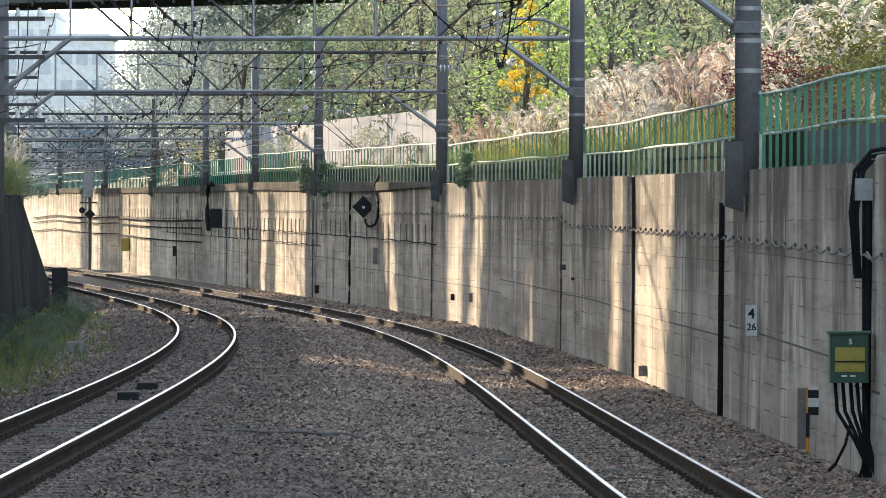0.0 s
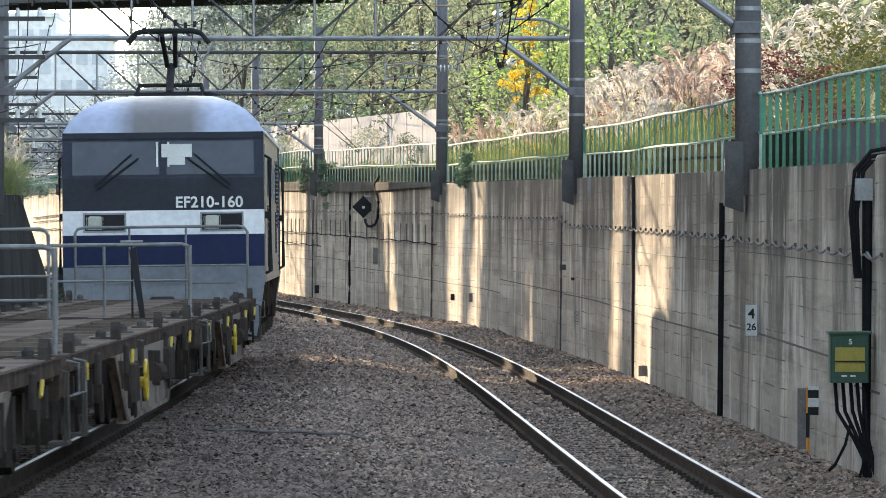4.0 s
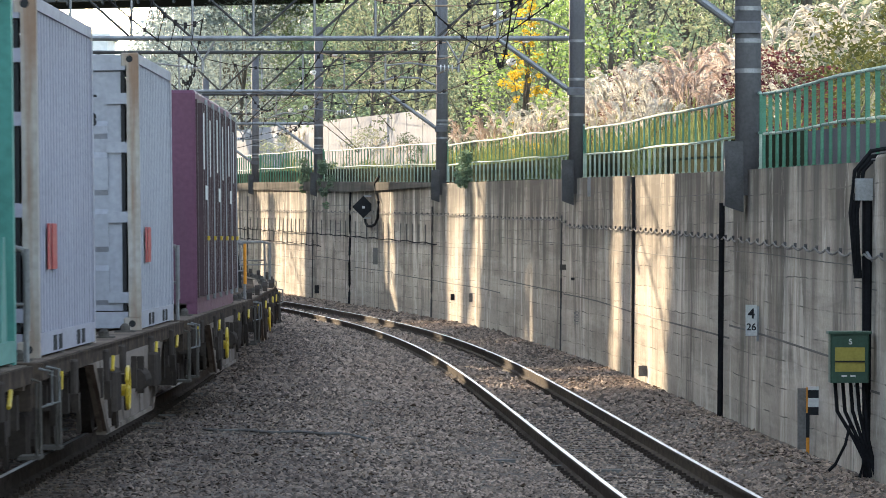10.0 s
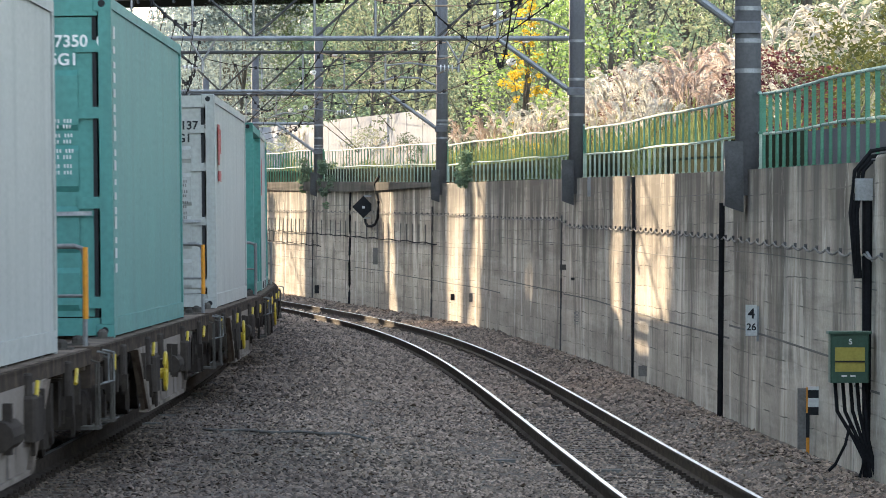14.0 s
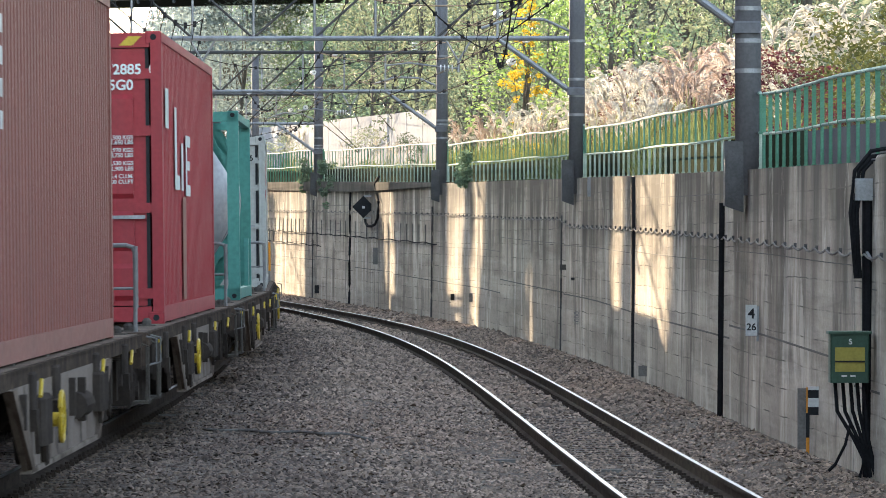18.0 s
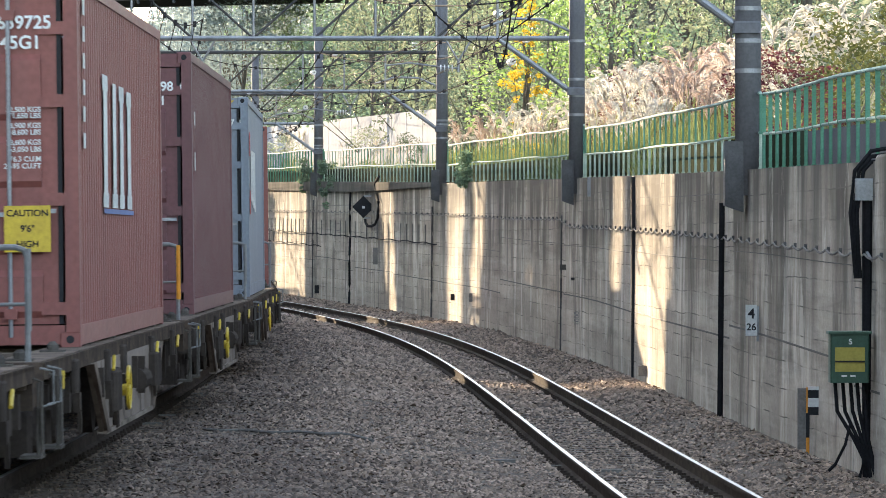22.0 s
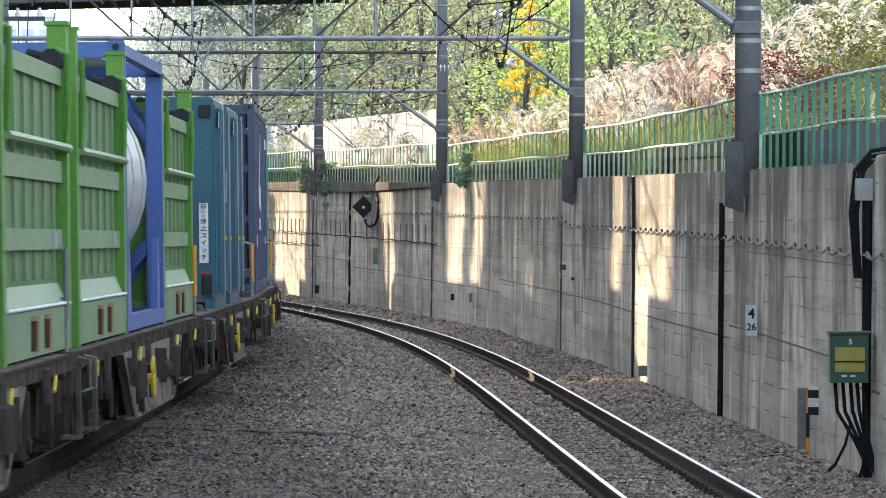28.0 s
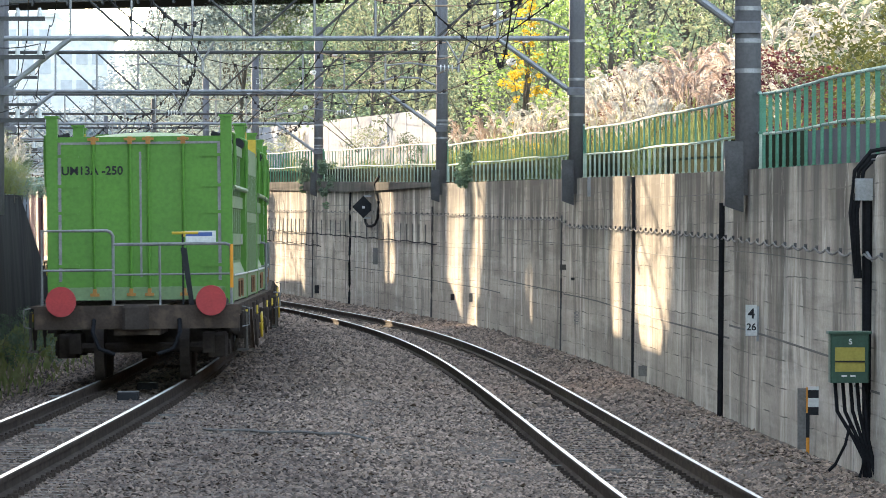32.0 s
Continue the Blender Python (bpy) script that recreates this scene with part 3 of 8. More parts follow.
def build_stones():
    """Loose stones on the bed, densest where the view passes nearest."""
    rng = np.random.default_rng(7)
    base = np.array([(-1.1, 0, 0), (1.1, 0, 0), (0, -1.1, 0), (0, 1.1, 0), (0, 0, -1), (0.1, 0.1, 1.1)], float)
    tris = np.array([(0, 2, 5), (2, 1, 5), (1, 3, 5), (3, 0, 5)])
    count = 165000
    y = np.where(rng.random(count * 2) < 0.78, 38.0 + 100.0 * rng.random(count * 2) ** 1.7, 125.0 + 125.0 * rng.random(count * 2))
    u = rng.random(count * 2)
    keep_x, keep_y, keep_z = [], [], []
    for yy, uu in zip(y, u):
        a, b = x1(yy), x2(yy)
        lo, hi = left_wall_x(yy), xw(yy) - 0.05
        x = lo + (hi - lo) * uu
        d = min(abs(abs(x - a) - HALF_GAUGE), abs(abs(x - b) - HALF_GAUGE))
        if d < 0.10:
            continue
        inner = abs(x - a) < 0.5 or abs(x - b) < 0.5
        if inner and rng.random() < (0.35 if abs(x - a) < 0.5 else 0.25):
            continue
        keep_x.append(x), keep_y.append(yy), keep_z.append(bed_z(yy, x))
        if len(keep_x) >= count:
            break
    k = len(keep_x)
    size = rng.uniform(0.012, 0.027, k) * (1 + 0.5 * (np.array(keep_y) > 75) + 0.8 * (np.array(keep_y) > 125))
    shape = rng.uniform(0.6, 1.25, (k, 1, 3)) * np.array([1.15, 1.15, 0.8])
    v = (base[None] + rng.uniform(-0.5, 0.5, (k, 6, 3))) * shape * size[:, None, None]
    ang, tilt = rng.uniform(0, 6.283, k), rng.uniform(-0.5, 0.5, k)
    c, s, ct, st = np.cos(ang), np.sin(ang), np.cos(tilt), np.sin(tilt)
    X, Y, Z = v[..., 0], v[..., 1], v[..., 2]
    Y, Z = Y * ct[:, None] - Z * st[:, None], Y * st[:, None] + Z * ct[:, None]
    X, Y = X * c[:, None] - Y * s[:, None], X * s[:, None] + Y * c[:, None]
    near = np.array([abs(x - x1(yy)) for x, yy in zip(keep_x, keep_y)])
    dusty = near < 1.6 + 1.0 * rng.random(k) + np.interp(np.array(keep_y), [44, 64], [1.9, 0.0])
    v = np.stack([X + np.array(keep_x)[:, None], Y + np.array(keep_y)[:, None], Z + np.array(keep_z)[:, None] + size[:, None] * 0.35], -1)
    for own, c1, c2, label in ((~dusty, (0.318, 0.233, 0.174), (0.20, 0.144, 0.106), "loose grey and brown crushed stones of the track bed"), (dusty, (0.20, 0.146, 0.110), (0.118, 0.084, 0.064), "dark brown crushed stones stained by brake dust beside the left track")):
        sv = v[own]
        n = len(sv)
        f = (tris[None] + 6 * np.arange(n)[:, None, None]).reshape(-1, 3)
        me = bpy.data.meshes.new("ballast_stones")
        me.vertices.add(n * 6), me.loops.add(f.size), me.polygons.add(len(f))
        me.vertices.foreach_set("co", sv.ravel())
        me.loops.foreach_set("vertex_index", f.ravel())
        me.polygons.foreach_set("loop_start", np.arange(0, f.size, 3))
        me.update(calc_edges=True)
        m = mat("loose_stone", c1, c2, 0.92, scale=1.0, fine=25, bump=0.2)
        geo = m.node_tree.nodes.new("ShaderNodeNewGeometry")
        hsv = m.node_tree.nodes.new("ShaderNodeHueSaturation")
        mr = m.node_tree.nodes.new("ShaderNodeMapRange")
        mr.inputs["To Min"].default_value, mr.inputs["To Max"].default_value = 0.3, 1.65
        b = m.node_tree.nodes["Principled BSDF"]
        src = b.inputs["Base Color"].links[0].from_socket
        m.node_tree.links.new(geo.outputs["Random Per Island"], mr.inputs["Value"])
        m.node_tree.links.new(mr.outputs["Result"], hsv.inputs["Value"])
        m.node_tree.links.new(src, hsv.inputs["Color"])
        m.node_tree.links.new(hsv.outputs["Color"], b.inputs["Base Color"])
        me.materials.append(m)
        tagged(part("ballast_stones", me, m), label, "gravel", kind="stuff")


RAIL_SECTION = [(-0.064, -0.153), (0.064, -0.153), (0.064, -0.142), (0.012, -0.118), (0.010, -0.052), (0.031, -0.042), (0.0325, -0.010), (0.026, 0.0), (-0.026, 0.0), (-0.0325, -0.010), (-0.031, -0.042), (-0.010, -0.052), (-0.012, -0.118), (-0.064, -0.142)]


def build_track(name, xf, z, cant, label):
    track = empty(name)
    structure(track, label)
    ys = list(np.arange(-460, 20, 10.0)) + list(np.arange(20, 240, 1.0)) + list(np.arange(240, 641, 6.0))
    for sgn in (-1, 1):
        rings, heads = [], []
        for y in ys:
            dx = (xf(y + 0.5) - xf(y - 0.5))
            cx, zz = xf(y) + sgn * HALF_GAUGE * math.hypot(1, dx), z(y) + sgn * HALF_GAUGE * cant
            rings.append([(cx + px, y, zz + pz) for px, pz in RAIL_SECTION])
            heads.append([(cx + px, y, zz + pz) for px, pz in ((-0.021, 0.0015), (-0.021, -0.004), (0.022, -0.004), (0.022, 0.0015))])
        rail = part("rail", S().loft(rings), RUST, track, "rust-brown steel rail")
        part("running_surface", S().loft(heads), RAIL_TOP, rail, "polished rail head")
    ends = [(-0.13, -0.30), (0.13, -0.30), (0.10, -0.155), (-0.10, -0.155)]
    me = S().prism([(y, zz) for y, zz in ends], -1.0, 1.0, "x").mesh("sleeper", SLEEPER)
    seat = S()
    for sx in (-1, 1):
        for e in (-1, 1):
            seat.box(sx * HALF_GAUGE + e * 0.085 - 0.028, sx * HALF_GAUGE + e * 0.085 + 0.028, -0.06, 0.06, -0.156, -0.118)
            seat.tube((sx * HALF_GAUGE + e * 0.088, 0, -0.13), (sx * HALF_GAUGE + e * 0.088, 0, -0.095), 0.018, 6)
    fast = seat.mesh("fastening", RUST)
    rest = S()
    k = 0
    y = 36.0
    while y < 330:
        p = pose(xf(y), y, z(y) - 0.02, 0, 0, math.degrees(heading(y, xf is x2)))
        if k < 95:
            sl = part("sleeper", me, SLEEPER, track)
            sl.matrix_basis = p
            fa = part("fastening", fast, RUST, sl)
        else:
            rest.add([p @ v.co for v in me.vertices], [tuple(q.vertices) for q in me.polygons])
        y += 0.58
        k += 1
    far = part("far_sleepers", rest, SLEEPER, track)
    far["kind"] = "stuff"
    return track


# ---- the concrete retaining wall ----
JOINTS = [36.0, 54.0, 69.8, 89.6, 108.6, 128.5, 150.5, 165.0, 180.0, 198.5, 216.0, 236.0, 251.0, 268.0, 290.0, 312.0, 335.0, 360.0, 388.0, 420.0, 470.0]


def build_right_wall():
    wall = structure(empty("wall_right"), "tall stained concrete retaining wall in cast panels")
    for k in range(len(JOINTS) - 1):
        a, b = JOINTS[k] + 0.02, JOINTS[k + 1] - 0.02
        n = max(2, int((b - a) / 3))
        rise = 0.012 * (hash01(k, 3) - 0.5)
        sh = S()
        rings = []
        for i in range(n + 1):
            y = a + (b - a) * i / n
            x, t = xw(y) + rise, wall_top(y)
            rings.append([(x, y, GROUND_Z - 0.5), (x + 0.03, y, t), (x + 0.38, y, t), (x + 0.38, y, GROUND_Z - 0.5)])
        sh.loft(rings)
        panel = part("panel", sh, CONCRETE, wall)
        # casting joints: shallow dark ledges along the face, one step per panel
        base = 0.55 + 0.5 * (hash01(k, 1) - 0.5) + (b + a) * 0.001
        lines = S()
        for j, zz in enumerate([base, base + 0.92, base + 1.75]):
            if zz > wall_top(a) - 0.25:
                continue
            r2 = []
            for i in range(n + 1):
                y = a + (b - a) * i / n
                x = xw(y) + rise + 0.03 * (zz - GROUND_Z) / (wall_top(y) - GROUND_Z)
                dz = (y - a) * (0.004 + 0.003 * hash01(k, j)) + 0.012 * math.sin(y * 1.7 + k)
                th = 0.011 if j == 0 else 0.005
                r2.append([(x - 0.003, y, zz + dz - th), (x - 0.003, y, zz + dz + th), (x + 0.02, y, zz + dz + th), (x + 0.02, y, zz + dz - th)])
            lines.loft(r2)
        part("casting_joint", lines, CASTING_LINE, panel)
        # backing behind the joint
        j = S().box(xw(b) + 0.10, xw(b) + 0.42, b - 0.25, b + 0.30, GROUND_Z - 0.5, wall_top(b) - 0.02)
        part("joint_filler", j, CASTING_LINE, panel)
    cop = S()
    rings = []
    for y in np.arange(150, 470, 4.0):
        x, t = xw(y), wall_top(y)
        dz = 0.10 + 0.20 * min(1.0, (y - 150) / 30)
        rings.append([(x - 0.07, y, t - dz), (x - 0.07, y, t + 0.02), (x + 0.42, y, t + 0.02), (x + 0.42, y, t - dz)])
    part("coping", cop.loft(rings), DARK_COPING, wall, "streaked concrete coping beam, overhang shade in its dark colour")


FENCE_H = 0.86


def build_fence():
    """Green guard fence on the wall, one section from pole to pole."""
    breaks = [40.0, 66.6, 104.8, 147.5, 196.0, 231.0, 266.0, 310.0, 360.0, 415.0, 468.0]
    lo = S().tube((0, 0, 0), (0, 0, 1.0), 0.019, 8).tube((0, 0, 0.0), (0, 0, 0.05), 0.027, 8).tube((0, 0, 0.27), (0, 0, 0.30), 0.023, 8)
    for k in range(len(breaks) - 1):
        a, b = breaks[k] + 0.25, breaks[k + 1] - 0.25
        fence = tagged(empty("guard_fence", pose(0, 0, 0)), "green-painted steel guard fence on the retaining wall", "fence", "guard fence sections")
        step = 0.92 if k == 0 else 1.25 if k < 4 else 1.5
        n = int((b - a) / step)
        half = 0.023 if k == 0 else 0.014 if k == 1 else 0.010
        # sunlight is put into the colour of the further posts
        low = lo.mesh("lower_post", GREEN_FENCE if k == 0 else POST_SUNLIT)
        slat = S().box(-half, half, -0.006, 0.006, 0, 1.0).mesh("upper_slat", GREEN_FENCE)
        base = lambda y: Vector((xw(y) + 0.16, y, wall_top(y) + (0.02 if y > 118 else 0.0)))
        hh = FENCE_H + 0.24 * min(1.0, max(0.0, (a - 60) / 130))
        for nm, z, r in (("top_rail", hh, 0.020), ("middle_rail", hh * 0.47, 0.017)):
            pts = [base(a + (b - a) * i / (n or 1)) + Vector((0, 0, z + 0.012 * math.sin(i * 0.45 + k) + 0.008 * hash01(i, k, z))) for i in range(n + 1)]
            part(nm, S().path(pts, r, 8), FENCE_RAIL, fence, "pale green rail")
        if k >= 4:
            far = S()
            for i in range(n + 1):
                p = base(a + (b - a) * i / n)
                far.box(p.x - 0.025, p.x + 0.025, p.y - 0.012, p.y + 0.012, p.z, p.z + hh)
            part("far_posts", far, GREEN_FENCE, fence)["kind"] = "stuff"
            continue
        for i in range(n + 1):
            y = a + (b - a) * i / n
            o = part("lower_post", low, GREEN_FENCE, fence)
            o.matrix_basis = Matrix.Translation(base(y)) @ Matrix.Diagonal((1, 1, hh * 0.47, 1))
            o = part("upper_slat", slat, GREEN_FENCE, fence)
            o.matrix_basis = Matrix.Translation(base(y) + Vector((0, 0, hh * 0.47))) @ Matrix.Rotation(0.5 * (hash01(k, i) - 0.5), 4, "Z") @ Matrix.Diagonal((1, 1, hh * 0.53, 1))


# ---- overhead line: poles, portals, wires ----
POLES = [(67.2, 0.15), (105.2, 0.145), (148.0, 0.15), (196.9, 0.16), (232.4, 0.155), (267.2, 0.155), (312.0, 0.15), (362.0, 0.15), (418.0, 0.15)]
LEFT_X = {67.2: -8.2, 105.2: -8.15, 148.0: -11.3, 196.9: -15.3, 232.4: -19.0, 267.2: -22.5, 312.0: -27.5, 362.0: -32.5, 418.0: -38.5}


def portal(y, r):
    """A pole on each side and a braced pipe truss across both tracks."""
    th = tagged(empty("catenary_portal", pose(0, 0, 0)), "grey pipe truss portal on two round concrete poles", "catenary portal", "overhead line portals")
    xr, xl = xw(y) + 0.04, LEFT_X[y]
    zb = 1.0 + wall_top(y) * 0.0
    chord = 5.52 + 0.0030 * max(0.0, y - 105) - 0.006 * max(0.0, 105 - y)
    deep = 1.0
    top = chord + deep + 1.3
    pole = part("pole", S().tube((xr, y, wall_top(y) - 0.3), (xr, y, top + 1.0), r * 1.02, 20, r * 0.96), POLE, th, "grey round concrete pole", True)
    for z in (chord - 0.75, chord - 0.05, chord + 0.9, wall_top(y) + 1.15, wall_top(y) + 1.5):
        part("band", S().tube((xr, y, z - 0.025), (xr, y, z + 0.025), r * 1.06, 20), STEEL, pole)
    gz = GROUND_Z - 0.3 if y > 160 else 2.3
    part("pole", S().tube((xl, y, gz), (xl, y, top + 0.6), r, 16), POLE, th, "grey round concrete pole", True)
    lo = S().tube((xl, y, chord), (xr, y, chord), 0.045, 8)
    part("lower_chord", lo, STEEL, th)
    part("upper_chord", S().tube((xl, y, chord + deep), (xr, y, chord + deep), 0.045, 8), DARK_STEEL, th)
    n = max(4, int((xr - xl - 2.6) / 1.05))
    mid = n // 2
    a, b = xl + 1.35, xr - 1.45
    for i in range(n + 1):
        x = a + (b - a) * i / n
        part("web_post", S().tube((x, y, chord), (x, y, chord + deep), 0.024, 6), STEEL, th)
        if i < n:
            xn = a + (b - a) * (i + 1) / n
            p, q = ((x, y, chord + deep), (xn, y, chord)) if i < mid else ((x, y, chord), (xn, y, chord + deep))
            part("diagonal", S().tube(p, q, 0.026, 6), DARK_STEEL, th)
    part("knee_brace", S().tube((xr - 0.1, y, chord - 0.98), (xr - 1.45, y, chord), 0.05, 10), STEEL, th)
    part("knee_brace", S().tube((xl + 0.1, y, chord - 0.98), (xl + 1.35, y, chord), 0.05, 10), STEEL, th)
    for x, s in ((xr - 0.1, 1), (xl + 0.1, -1)):
        part("clamp_plate", S().cham(x - 0.08, x + 0.24, y - r - 0.03, y + r + 0.03, chord - 1.04, chord - 0.90, 0.02), POLE, th, "bolted steel clamp")
    # hangers with insulators over each track
    for cx in (x1(y), x2(y)):
        dr = part("drop_arm", S().tube((cx - 0.25, y, chord), (cx, y, chord - 0.42), 0.022, 6).tube((cx + 0.25, y, chord), (cx, y, chord - 0.42), 0.022, 6).tube((cx, y, chord - 0.42), (cx, y, chord - 0.62), 0.028, 6), STEEL, th, "V-shaped hanger")
        arm = S().path([(cx, y, chord - 0.55), (cx - 0.35, y, chord - 0.52), (cx - 0.9, y, chord - 0.45), (cx - 1.35, y, chord - 0.5)], 0.017, 6)
        part("registration_arm", arm, STEEL, dr)
        ins = S()
        for j in range(4):
            ins.tube((cx - 0.10 - 0.07 * j, y, chord - 0.545), (cx - 0.125 - 0.07 * j, y, chord - 0.545), 0.065, 10)
        part("insulator", ins, CERAMIC, dr, "white ceramic insulator")
    for x in (xl + 0.6, xr - 0.7):
        ins = S()
        for j in range(3):
            ins.tube((x, y, chord + deep + 0.06 + 0.08 * j), (x, y, chord + deep + 0.09 + 0.08 * j), 0.07, 10)
        part("insulator", ins, CERAMIC, th, "white ceramic insulator")
    arm = S().path([(xr - 0.1, y, chord + 0.12), (xr - 0.6, y, chord + 0.34), (xr - 1.2, y, chord + 0.36), (xr - 1.75, y, chord + 0.18)], 0.026, 8)
    part("bracket_arm", arm, STEEL, th, "curved pale steel arm")
    # cross-arms on the left pole
    for k, z in enumerate((chord + 0.35, chord - 0.35, chord - 1.5)):
        arm = part("cross_arm", S().box(xl - 0.7, xl + 0.9, y - r - 0.06, y - r, z - 0.04, z + 0.04), DARK_STEEL, th)
        for x in (xl - 0.6, xl + 0.4, xl + 0.8):
            part("insulator", S().tube((x, y - r - 0.03, z + 0.04), (x, y - r - 0.03, z + 0.20), 0.05, 10, 0.03), CERAMIC, arm, "white ceramic insulator")
    # conduit box where the pole passes the wall
    bx = S().prism([(xw(y) - 0.24, wall_top(y) - 0.42), (xw(y) - 0.02, wall_top(y) - 0.50), (xw(y) - 0.02, wall_top(y) + 0.33), (xw(y) - 0.24, wall_top(y) + 0.33)], y - 0.16, y + 0.16)
    tagged(part("pole_bracket", bx, DARK_STEEL), "dark steel pole bracket box bolted over the wall top", "bracket", "pole brackets on the wall")
    return th


def sag(p, q, drop, n=10):
    p, q = Vector(p), Vector(q)
    return [p.lerp(q, i / n) - Vector((0, 0, drop * 4 * (i / n) * (1 - i / n))) for i in range(n + 1)]


def build_wires():
    ys = [20.0] + [p[0] for p in POLES] + [480.0]
    ch = lambda y: 5.52 + 0.0030 * max(0.0, y - 105) - 0.006 * max(0.0, 105 - y)
    sets = []
    for f in (x1, x2):
        sets += [("contact_wire", lambda y, f=f: (f(y) - 0.1, y, ch(y) - 0.52), 0.05, 0.010), ("messenger_wire", lambda y, f=f: (f(y), y, ch(y) + 0.35), 0.55, 0.011)]
    sets += [("feeder_wire", lambda y: (LEFT_X.get(y, -8.0 if y < 60 else -46) + 0.6, y, ch(y) + 1.3), 0.5, 0.013), ("feeder_wire", lambda y: (xw(y) - 0.28, y, ch(y) + 1.3), 0.5, 0.013),
             ("feeder_wire", lambda y: (xw(y) + 0.1, y, ch(y) + 1.75), 0.55, 0.012), ("feeder_wire", lambda y: (LEFT_X.get(y, -8.0 if y < 60 else -46) + 1.2, y, ch(y) + 1.7), 0.5, 0.012)]
    sets += [("feeder_wire", lambda y, d=d, z=z: (LEFT_X.get(y, -8.0 if y < 60 else -46) + d, y, ch(y) + z), 0.45, 0.010) for d, z in ((-0.6, 0.62), (0.4, 0.62), (0.8, -0.1), (-0.6, -0.1), (0.4, -1.25))]
    for f in (x1, x2):
        for k in range(1, len(ys) - 1):
            dp = S()
            a, b = ys[k], ys[k + 1]
            for i in range(1, 8):
                t = i / 8
                y = a + (b - a) * t
                xa = (f(a) * (1 - t) + f(b) * t)
                zt = (ch(a) * (1 - t) + ch(b) * t) + 0.35 - 0.55 * 4 * t * (1 - t)
                zb = (ch(a) * (1 - t) + ch(b) * t) - 0.52 - 0.05 * 4 * t * (1 - t)
                dp.tube((xa, y, zt), (xa - 0.1, y, zb), 0.006, 4)
                dp.tube((xa, y, zt - 0.05), (xa, y, zt + 0.05), 0.03, 6).tube((xa - 0.1, y, zb - 0.03), (xa - 0.1, y, zb + 0.03), 0.022, 6)
            o = tagged(part("dropper_wires", dp, WIRE), "thin upright dropper wires of the overhead line", "wire", kind="stuff")
    for k in range(1, 8):
        a, b = ys[k], ys[k + 1]
        for j in range(4):
            u, v = hash01(k, j, 61), hash01(k, j, 62)
            p = Vector((xw(a) - 0.4 - 5.0 * u, a, ch(a) + (0.0, 1.0, -0.4, 0.5)[j]))
            q = Vector((xw(b) - 0.4 - 6.0 * v, b, ch(b) + (1.0, -0.3, 0.0, 0.9)[j]))
            pts = sag(p, q, 0.25 + 0.5 * hash01(k, j, 63), 12)
            w = S().path(pts, 0.011, 5)
            for i in range(1, 12):
                if hash01(k, j, i) < 0.6:
                    c = pts[i]
                    w.tube(c - Vector((0, 0, 0.035)), c + Vector((0, 0, 0.035)), 0.032, 6)
            o = tagged(part("span_wire", w, WIRE), "thin dark span wire with bead-like clamps between portals", "wire", "overhead wires")
            ins = S()
            d = (pts[1] - pts[0]).normalized()
            for i in range(4):
                c = p + d * (0.35 + 0.11 * i)
                ins.tube(c, c + d * 0.04, 0.065, 10)
            part("insulator", ins, CERAMIC, o, "white ceramic insulator")
    for nm, f, drop, r in sets:
        pts = []
        for k in range(len(ys) - 1):
            pts += sag(f(ys[k]), f(ys[k + 1]), drop)[(1 if k else 0):]
        tagged(part(nm, S().path(pts, r, 5), WIRE), "thin dark overhead wire strung along the tracks", "wire", "overhead wires")


def build_kerb():
    """Plain parapet behind the near fence; further on, an added strip darkens the gaps."""
    ring = lambda y, h: [(xw(y) + 0.55, y, wall_top(y) - 0.3), (xw(y) + 0.55, y, wall_top(y) + h), (xw(y) + 0.75, y, wall_top(y) + h), (xw(y) + 0.75, y, wall_top(y) - 0.3)]
    structure(part("parapet", S().loft([ring(y, 0.42) for y in np.arange(40, 66.1, 2.5)]), PURPLE_GREY), "low purplish grey concrete parapet behind the fence")
    structure(part("mossy_parapet", S().loft([ring(y, 0.44) for y in np.arange(66, 300, 4.0)]), DARK_GAP), "low dark strip added behind the fence for the dark gaps")


def build_left_wall():
    """Dark wall on the left with a slope-ended wing."""
    rings = []
    for y in list(np.arange(-60, 127, 6.0)) + [127.0, 135.0, 144.0, 153.0, 161.0]:
        x = left_wall_x(y)
        h = 2.63 + 0.0079 * (y - 101.5) if y <= 127 else max(0.05, 2.83 * (161 - y) / 34.0)
        rings.append([(x, y, GROUND_Z - 0.5), (x - 0.22 * h / 2.66, y, h), (x - 0.6 - 0.22 * h / 2.66, y, h), (x - 0.7, y, GROUND_Z - 0.5)])
    w = structure(part("wall_left", S().loft(rings), DARK_STONE), "dark concrete retaining wall with a sloping end")
    y = 163.0
    x = left_wall_x(161) + 0.25
    tagged(part("end_pillar", S().cham(x - 0.2, x + 0.22, y - 0.3, y + 0.3, GROUND_Z - 0.3, 1.05, 0.03), DARK_STONE), "short weathered concrete pillar at the wall's end", "pillar")


